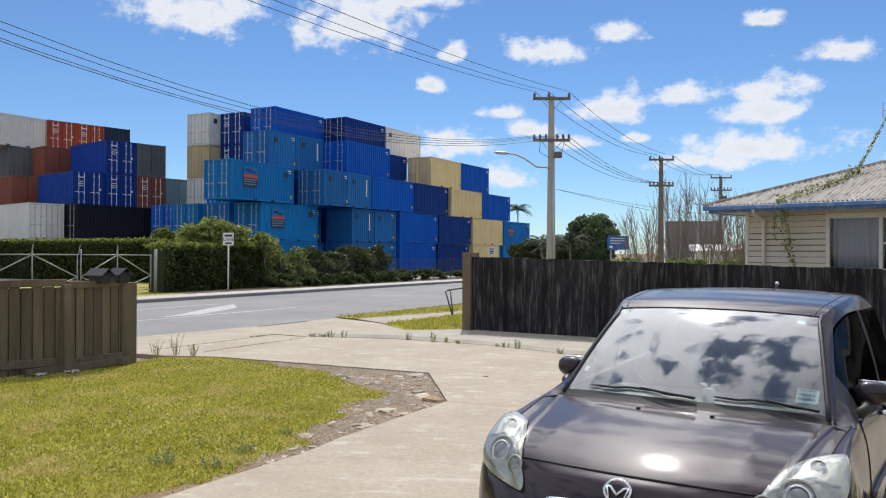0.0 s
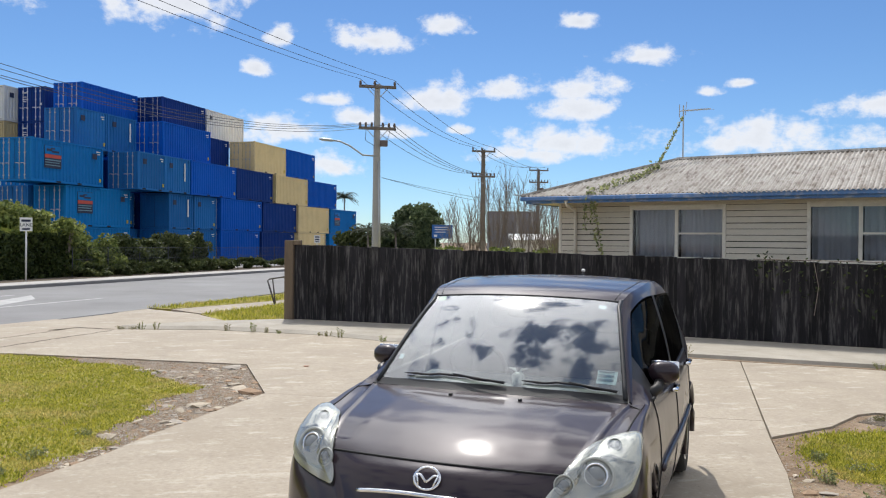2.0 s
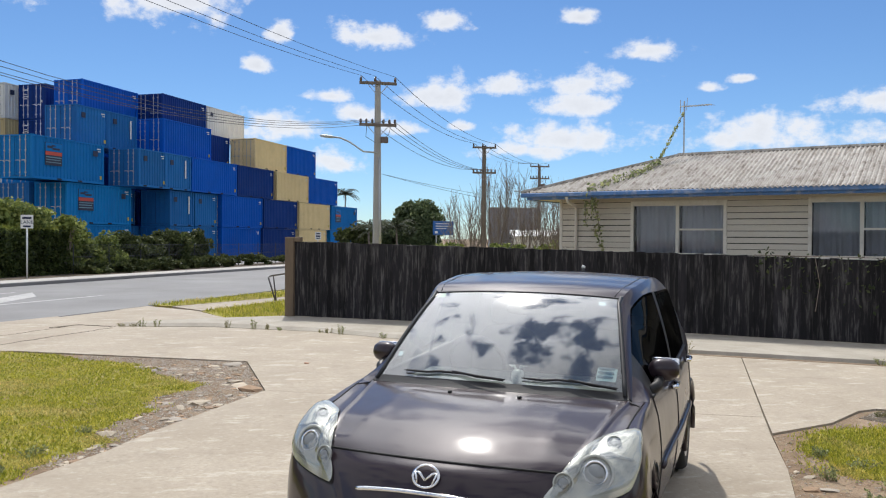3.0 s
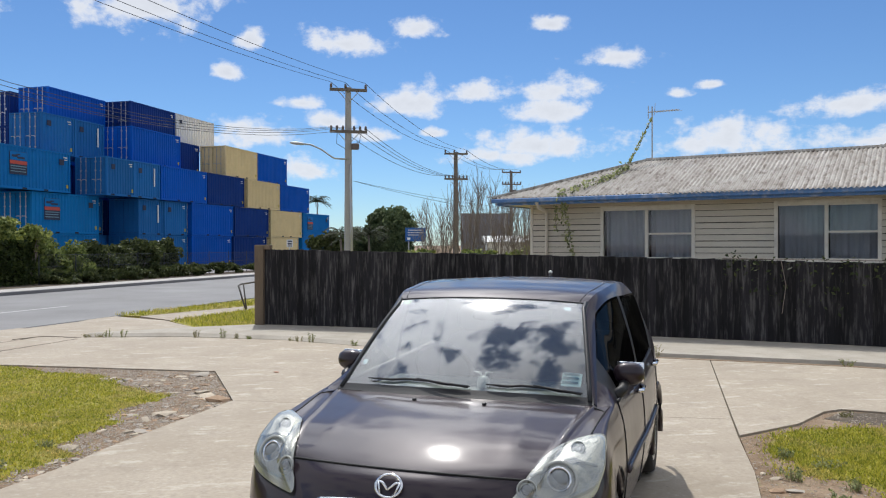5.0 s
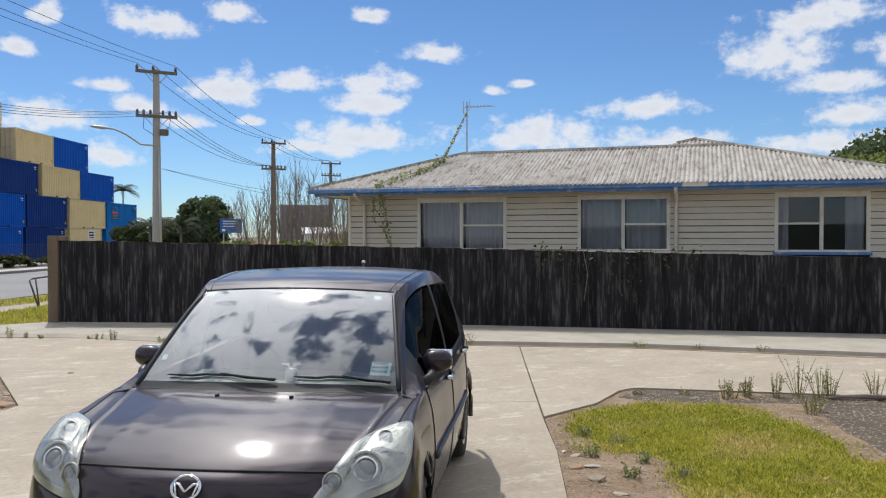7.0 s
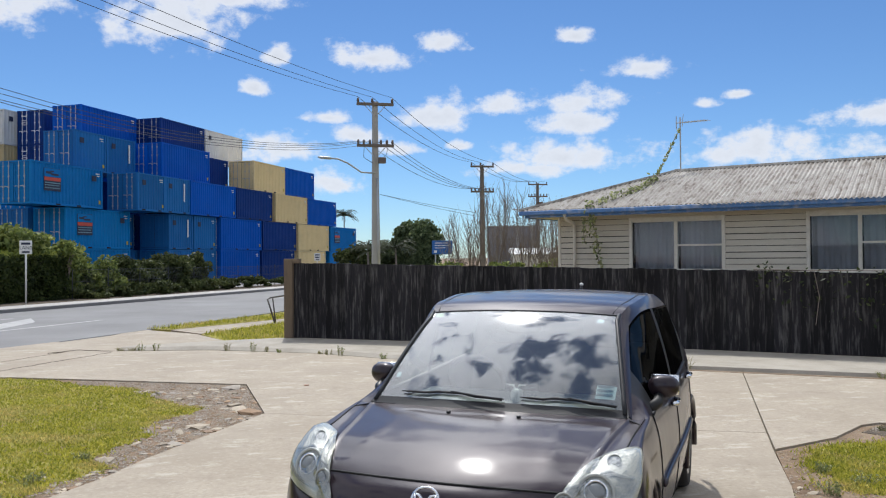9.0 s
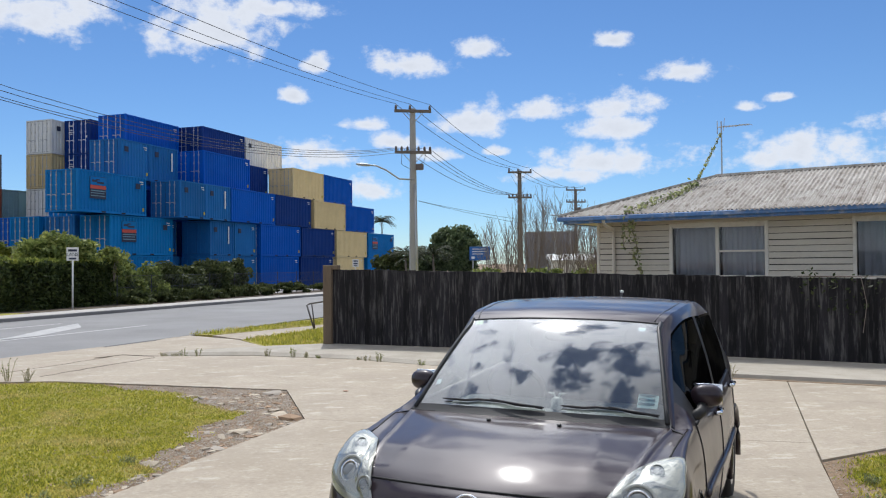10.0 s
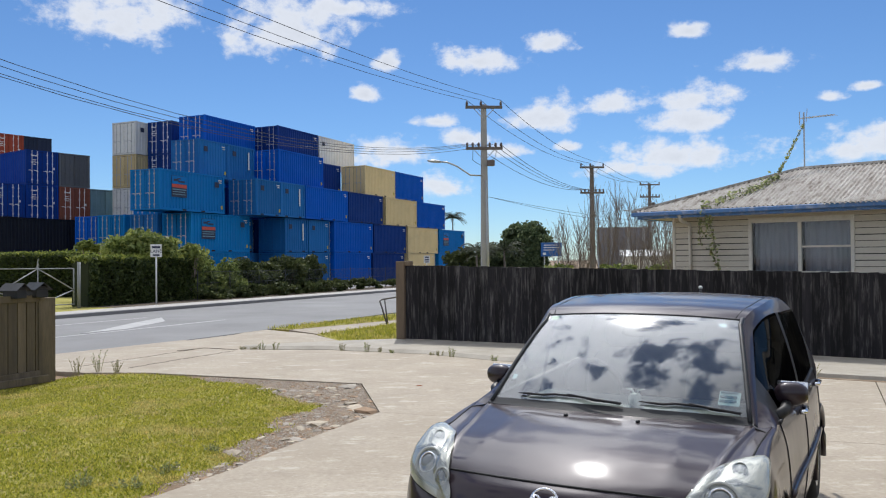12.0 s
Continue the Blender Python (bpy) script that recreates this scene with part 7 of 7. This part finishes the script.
def lawn(name, poly, cover, seed, blades, height, label, x_range, y_range):
    r = np.random.RandomState(seed)
    step = 0.055
    xs, ys = np.arange(*x_range, step), np.arange(*y_range, step)
    X, Y = np.meshgrid(xs, ys)
    ok = (inside(poly, X.ravel(), Y.ravel()) & (cover(X.ravel(), Y.ravel()) > 0.0)).reshape(X.shape)
    Z = np.vectorize(gz)(X, Y) - 0.022 + 0.004 * ripple(X * 1.2, Y * 1.2) + r.normal(0, 0.002, X.shape)
    index = -np.ones(X.shape, int)
    verts, faces = [], []
    for a in range(len(ys) - 1):
        for b in range(len(xs) - 1):
            if ok[a, b] and ok[a + 1, b] and ok[a, b + 1] and ok[a + 1, b + 1]:
                q = []
                for i, j in ((a, b), (a, b + 1), (a + 1, b + 1), (a + 1, b)):
                    if index[i, j] < 0:
                        index[i, j] = len(verts)
                        verts.append((X[i, j], Y[i, j], Z[i, j] + 0.006))
                    q.append(int(index[i, j]))
                faces.append(q)
    me = bpy.data.meshes.new(name)
    me.from_pydata(verts, [], faces)
    me.materials.append(LAWN)
    tagged(new(name, me), "patchy ground under the mown grass", "lawn", kind="structure")
    # blades
    x, y = r.uniform(*x_range, blades * 3), r.uniform(*y_range, blades * 3)
    near = np.hypot(x, y)
    keep = inside(poly, x, y) & (cover(x, y) > 0.04 - 0.22 * r.uniform(size=len(x)) ** 5) & (r.uniform(size=len(x)) < np.clip(7.5 / near, 0.25, 1))
    x, y = x[keep][:blades], y[keep][:blades]
    n = len(x)
    z = np.vectorize(gz)(x, y) - 0.015
    h = height * r.uniform(0.5, 1.35, n) * (0.85 + 0.12 * ripple(x * 0.9, y * 0.9))
    a = r.uniform(0, 6.283, n)
    w = 0.006 + 0.003 * r.uniform(size=n)
    lean = r.normal(0, 0.55, (n, 2)) * h[:, None]
    base = np.stack([x, y, z], 1)
    side = np.stack([np.cos(a) * w, np.sin(a) * w, np.zeros(n)], 1)
    tip = base + np.stack([lean[:, 0], lean[:, 1], h], 1)
    v = np.stack([base - side, base + side, tip], 1).reshape(-1, 3)
    me = bpy.data.meshes.new("grass")
    me.from_pydata(v.tolist(), [], np.arange(3 * n).reshape(-1, 3).tolist())
    me.materials.append(BLADE)
    tagged(new("grass", me), label, "grass", kind="stuff")


lawn("lawn_1", LAWN_L, cover_left, 3, 200000, 0.026, "short sunlit yellow-green grass", (-9.5, 0.2), (1.5, 13.5))
lawn("lawn_2", LAWN_R, cover_right, 4, 110000, 0.032, "sunlit green grass in a bare bed", (2.4, 11.0), (0.5, 7.5))


def verge_blades():
    r = np.random.RandomState(14)
    pts = []
    for poly, n in (([(-1.45, 20.15), (-0.8, 18.3), (0.3, 18.0), (3.0, 19.2), (4.0, 28.0), (0.66, 23.5)], 9000), ([(-3.0, 22.0), (-2.35, 21.62), (0.7, 25.1), (6, 34), (5.2, 34)], 6000)):
        x, y = r.uniform(-3.2, 6, n * 8), r.uniform(17.5, 34, n * 8)
        k = inside(poly, x, y)
        pts.append(np.stack([x[k][:n], y[k][:n]], 1))
    p = np.concatenate(pts)
    n = len(p)
    z = np.array([gz(a, b) for a, b in p]) - 0.02
    a = r.uniform(0, 6.283, n)
    h = r.uniform(0.05, 0.14, n)
    base = np.stack([p[:, 0], p[:, 1], z], 1)
    side = np.stack([np.cos(a), np.sin(a), 0 * a], 1) * 0.012
    tip = base + np.stack([r.normal(0, 0.04, n), r.normal(0, 0.04, n), h], 1)
    me = bpy.data.meshes.new("grass")
    me.from_pydata(np.stack([base - side, base + side, tip], 1).reshape(-1, 3).tolist(), [], np.arange(3 * n).reshape(-1, 3).tolist())
    me.materials.append(BLADE)
    tagged(new("grass", me), "rough grass on the street verge", "grass", kind="stuff")


verge_blades()


def stone_shape(r, flat):
    bm = bmesh.new()
    bmesh.ops.create_icosphere(bm, subdivisions=1, radius=1)
    for v in bm.verts:
        v.co *= r.uniform(0.75, 1.2)
        v.co.z *= flat
    return mesh_of("stone", bm, None)


STONE = material("pale_broken_stone", (0.50, 0.43, 0.33), (0.34, 0.28, 0.21), 0.9, scale=8, fine=40, mottle=0.7, per_object=0.3)
GRAVEL = material("grey_gravel", (0.46, 0.41, 0.345), (0.32, 0.28, 0.23), 0.9, scale=20, fine=60, mottle=0.8)
TERRACOTTA = material("broken_terracotta", (0.44, 0.30, 0.19), (0.31, 0.21, 0.13), 0.9, scale=8, fine=40, mottle=0.7, per_object=0.25)


def stones():
    r = random.Random(17)
    shapes = [stone_shape(r, f) for f in (0.35, 0.45, 0.6, 0.3)]
    n = 0
    spots = []
    while n < 200:
        x, y = r.uniform(-2.2, 0.0), r.uniform(6.6, 11.7)
        a = np.array([x]), np.array([y])
        if inside(LAWN_L, *a)[0] and cover_left(*a)[0] < 0.05:
            spots.append((x, y, r.uniform(0.02, 0.09) * (1.25 if r.random() < 0.12 else 0.8)))
            n += 1
    for k in range(45):
        x, y = r.uniform(3.5, 8.5), r.uniform(3.6, 7.2)
        a = np.array([x]), np.array([y])
        if inside(LAWN_R, *a)[0] and cover_right(*a)[0] < 0:
            spots.append((x, y, r.uniform(0.015, 0.055)))
    for x, y, s in ((-0.38, 11.55, 0.17), (-0.12, 9.62, 0.16), (-0.3, 10.2, 0.13), (-0.25, 9.9, 0.12), (-0.62, 8.95, 0.14), (3.85, 4.80, 0.10), (4.03, 5.09, 0.08), (4.10, 5.40, 0.06), (3.79, 4.45, 0.06), (3.90, 5.12, 0.07), (5.12, 6.58, 0.05)):
        spots.append((x, y, s))
    for k, (x, y, s) in enumerate(spots):
        me = shapes[k % 4]
        ob = new("stone", me)
        mat = (STONE, TERRACOTTA, STONE, GRAVEL)[r.randrange(4)]
        if not me.materials:
            me.materials.append(mat)
        ob.material_slots[0].link = "OBJECT"
        ob.material_slots[0].material = mat
        ob.matrix_world = pose(x, y, gz(x, y) - 0.021 + s * 0.05, r.uniform(-8, 8), r.uniform(-8, 8), r.uniform(0, 360)) @ Matrix.Diagonal((s, s * r.uniform(0.5, 0.9), s * 0.55, 1))
        tagged(ob, "broken pale stone lying in bare soil", "stone", "loose stones in the bed")
    # fine gravel, past counting
    g = np.random.RandomState(18)
    x, y = g.uniform(-2.6, 0.05, 45000), g.uniform(6.6, 12.8, 45000)
    k = inside(LAWN_L, x, y) & (cover_left(x, y) < 0.06)
    x, y = x[k][:8000], y[k][:8000]
    xr, yr = g.uniform(3.4, 9.5, 16000), g.uniform(3.0, 7.4, 16000)
    k = inside(LAWN_R, xr, yr) & (cover_right(xr, yr) < 0.02)
    x, y = np.concatenate([x, xr[k][:3200]]), np.concatenate([y, yr[k][:3200]])
    n = len(x)
    c = np.stack([x, y, np.array([gz(a, b) for a, b in zip(x, y)]) - 0.017], 1)
    s = g.uniform(0.005, 0.018, (n, 1, 1))
    tet = np.array([(1, 0, 0), (-0.5, 0.85, 0), (-0.5, -0.85, 0), (0.1, 0.1, 0.35)])[None] * s * g.uniform(0.6, 1.3, (n, 4, 3))
    ang = g.uniform(0, 6.283, n)
    ca, sa = np.cos(ang)[:, None], np.sin(ang)[:, None]
    v = np.stack([tet[..., 0] * ca - tet[..., 1] * sa, tet[..., 0] * sa + tet[..., 1] * ca, tet[..., 2]], -1) + c[:, None]
    f = (np.arange(n)[:, None, None] * 4 + np.array([(0, 1, 3), (1, 2, 3), (2, 0, 3)])[None]).reshape(-1, 3)
    me = bpy.data.meshes.new("gravel")
    me.from_pydata(v.reshape(-1, 3).tolist(), [], f.tolist())
    me.materials.append(GRAVEL)
    tagged(new("gravel", me), "loose grey gravel on bare soil", "gravel", kind="stuff")


def clods():
    """Loose crumbs of earth and bits of dry straw on the bare ground, past counting."""
    g = np.random.RandomState(28)
    x = np.concatenate([g.uniform(3.3, 10.5, 40000), g.uniform(-2.8, 0.05, 16000)])
    y = np.concatenate([g.uniform(2.6, 7.4, 40000), g.uniform(6.4, 12.8, 16000)])
    right = x > 2
    ok = np.where(right, inside(LAWN_R, x, y) & (cover_right(x, y) < 0.05), inside(LAWN_L, x, y) & (cover_left(x, y) < 0.08))
    x, y = x[ok], y[ok]
    n = len(x)
    c = np.stack([x, y, np.array([gz(a, b) for a, b in zip(x, y)]) - 0.022], 1)
    for name, mat, pick, size, tall, label in (("crumbs", SOIL, g.uniform(size=n) < 0.5, (0.008, 0.030), 0.32, "crumbs of dry brown earth"), ("straw", DRY_STEM, g.uniform(size=n) < 0.28, (0.015, 0.05), 0.12, "bits of dry straw on bare soil")):
        cc = c[pick]
        m = len(cc)
        s = g.uniform(*size, (m, 1, 1)) * g.uniform(0.4, 1, (m, 1, 1))
        thin = 0.12 if name == "straw" else 0.8
        tet = np.array([(1, 0, 0.1), (-0.5, thin, 0.1), (-0.5, -thin, 0.1), (0.1, 0.0, tall)])[None] * s * g.uniform(0.7, 1.3, (m, 4, 3))
        a = g.uniform(0, 6.283, m)
        ca, sa = np.cos(a)[:, None], np.sin(a)[:, None]
        v = np.stack([tet[..., 0] * ca - tet[..., 1] * sa, tet[..., 0] * sa + tet[..., 1] * ca, tet[..., 2]], -1) + cc[:, None]
        f = (np.arange(m)[:, None, None] * 4 + np.array([(0, 1, 3), (1, 2, 3), (2, 0, 3)])[None]).reshape(-1, 3)
        me = bpy.data.meshes.new(name)
        me.from_pydata(v.reshape(-1, 3).tolist(), [], f.tolist())
        me.materials.append(mat)
        tagged(new(name, me), label, name, kind="stuff")


stones()
clods()


def weed(x, y, height, spread, seed, stems=9, leaf=0.02, mat=None, label="dry weed with thin upright stems", z=None):
    w = thing("weed", label, "weed", "weeds along the concrete edges")
    r = random.Random(seed)
    g = gz(x, y) if z is None else z
    specs, pts = [], []
    for k in range(stems):
        a = r.uniform(0, 6.283)
        o = spread * r.uniform(0.2, 1)
        h = height * r.uniform(0.5, 1)
        b = Vector((x + 0.03 * math.cos(a), y + 0.03 * math.sin(a), g - 0.03))
        t = Vector((x + o * math.cos(a), y + o * math.sin(a), g + h))
        m = b.lerp(t, 0.5) + Vector((0, 0, h * 0.12))
        specs.append(([b, m, t], [0.0045, 0.0035, 0.002]))
        for q in range(10):
            f = r.uniform(0.25, 1)
            p = b.lerp(m, f * 2) if f < 0.5 else m.lerp(t, f * 2 - 1)
            pts.append(p + Vector((r.uniform(-1, 1), r.uniform(-1, 1), r.uniform(-1, 1))) * 0.02)
    tagged(part("stalk", tubes(specs, 4), DRY_STEM, w), kind="stuff")
    leaf_cloud("foliage", np.array([tuple(p) for p in pts]), leaf, mat or BUSH_LEAF, seed, w)


k = 100
rw = random.Random(31)
for x, y, h, s in ((7.01, 6.57, 0.26, 0.13), (7.28, 6.52, 0.26, 0.12), (7.15, 6.6, 0.2, 0.12), (7.40, 6.62, 0.24, 0.10), (7.85, 6.30, 0.50, 0.24), (8.0, 6.15, 0.4, 0.2), (7.6, 6.4, 0.3, 0.12), (7.19, 5.62, 0.22, 0.16), (7.35, 5.7, 0.18, 0.14), (8.50, 5.82, 0.36, 0.16), (8.75, 5.55, 0.45, 0.28), (9.0, 5.35, 0.5, 0.3), (6.75, 6.95, 0.08, 0.1), (6.3, 7.2, 0.07, 0.1), (8.12, 6.1, 0.34, 0.15)):
    weed(x, y, h, s, k, 14, 0.014, DRY_STEM if k % 3 else SHRUB_LEAF, z=gz(x, y) - 0.03)
    k += 1
for x, y, h, s in ((4.22, 5.34, 0.10, 0.09), (4.11, 4.74, 0.12, 0.10), (4.59, 5.89, 0.10, 0.10), (4.68, 5.54, 0.10, 0.14), (4.46, 5.01, 0.10, 0.07), (4.48, 4.54, 0.10, 0.10), (-1.75, 7.0, 0.10, 0.14), (-2.3, 6.6, 0.12, 0.16), (-1.5, 7.75, 0.08, 0.12), (-1.9, 6.55, 0.10, 0.16)):
    weed(x, y, h, s, k, 14, 0.016, VINE_LEAF, "low leafy green weed in the lawn", gz(x, y) - 0.03)
    k += 1
bush((8.85, 5.45, 0.16), (0.40, 0.32, 0.28), 57, DRY_STEM, "brown and green scrubby bush at the bed's edge", 22, 60, 0.035)
line = [(-2.75, 16.7), (-0.97, 16.40), (0.95, 15.37), (2.18, 14.17), (4.3, 12.98)]
for a, b in zip(line, line[1:]):
    for q in range(4):
        f = rw.random()
        weed(a[0] + (b[0] - a[0]) * f, a[1] + (b[1] - a[1]) * f, rw.uniform(0.06, 0.2), 0.09, k, 9, 0.014, SHRUB_LEAF if q % 2 else DRY_STEM, "small weed in the kerb joint")
        k += 1
for x, y, h in ((6.1, 11.95, 0.34), (6.35, 11.8, 0.38), (6.6, 11.7, 0.25), (8.9, 10.15, 0.12), (9.6, 9.6, 0.10), (10.3, 8.95, 0.12), (12.2, 7.15, 0.4), (12.6, 6.8, 0.45), (-4.75, 13.2, 0.3), (-4.5, 13.5, 0.35), (-4.2, 13.4, 0.2)):
    weed(x, y, h, 0.14, k, 10, 0.014, DRY_STEM if k % 2 else SHRUB_LEAF, "thin dry weed at the concrete edge")
    k += 1


def fallen_leaf():
    bm = bmesh.new()
    prism(bm, [(-0.05, 0), (0, 0.03), (0.06, 0.005), (0.01, -0.03)], 0.004, 0.010)
    ob = part("fallen_leaf", bm, plain("orange_leaf", (0.45, 0.12, 0.04), 0.7))
    ob.matrix_world = pose(0.62, 11.45, gz(0.62, 11.45), 0, 6, 40)
    tagged(ob, "small orange fallen leaf on the concrete", "leaf")


fallen_leaf()


def dead_branch():
    b = thing("dead_branch", "dark rotting branch lying at the bed's edge", "branch")
    z = gz(8.2, 5.9) - 0.02
    part("limb", tubes([([(7.98, 6.04, z + 0.02), (8.15, 5.97, z + 0.03), (8.32, 5.84, z + 0.04), (8.62, 5.66, z + 0.03)], [0.012, 0.02, 0.032, 0.024])], 7), BARK, b)
    part("splinter", tubes([([(7.98, 5.80, z - 0.005), (8.18, 5.68, z + 0.01)], [0.012, 0.008])], 5), STONE, b, "pale bare splinter")


dead_branch()


def litter():
    for k, (x, y, t) in enumerate(((-5.62, 11.15, 20), (-5.3, 11.45, 70))):
        bm = bmesh.new()
        r = random.Random(k)
        bmesh.ops.create_grid(bm, x_segments=6, y_segments=5, size=0.09)
        for v in bm.verts:
            v.co.z = 0.02 + r.uniform(0, 0.05)
        bmesh.ops.solidify(bm, geom=list(bm.faces), thickness=0.003)
        ob = part("crumpled_wrapper", bm, PAVING)
        ob.matrix_world = pose(x, y, gz(x, y) - 0.03, 0, 0, t)
        tagged(ob, "crumpled pale plastic wrapper on the ground", "litter", "litter beside the fence")


litter()
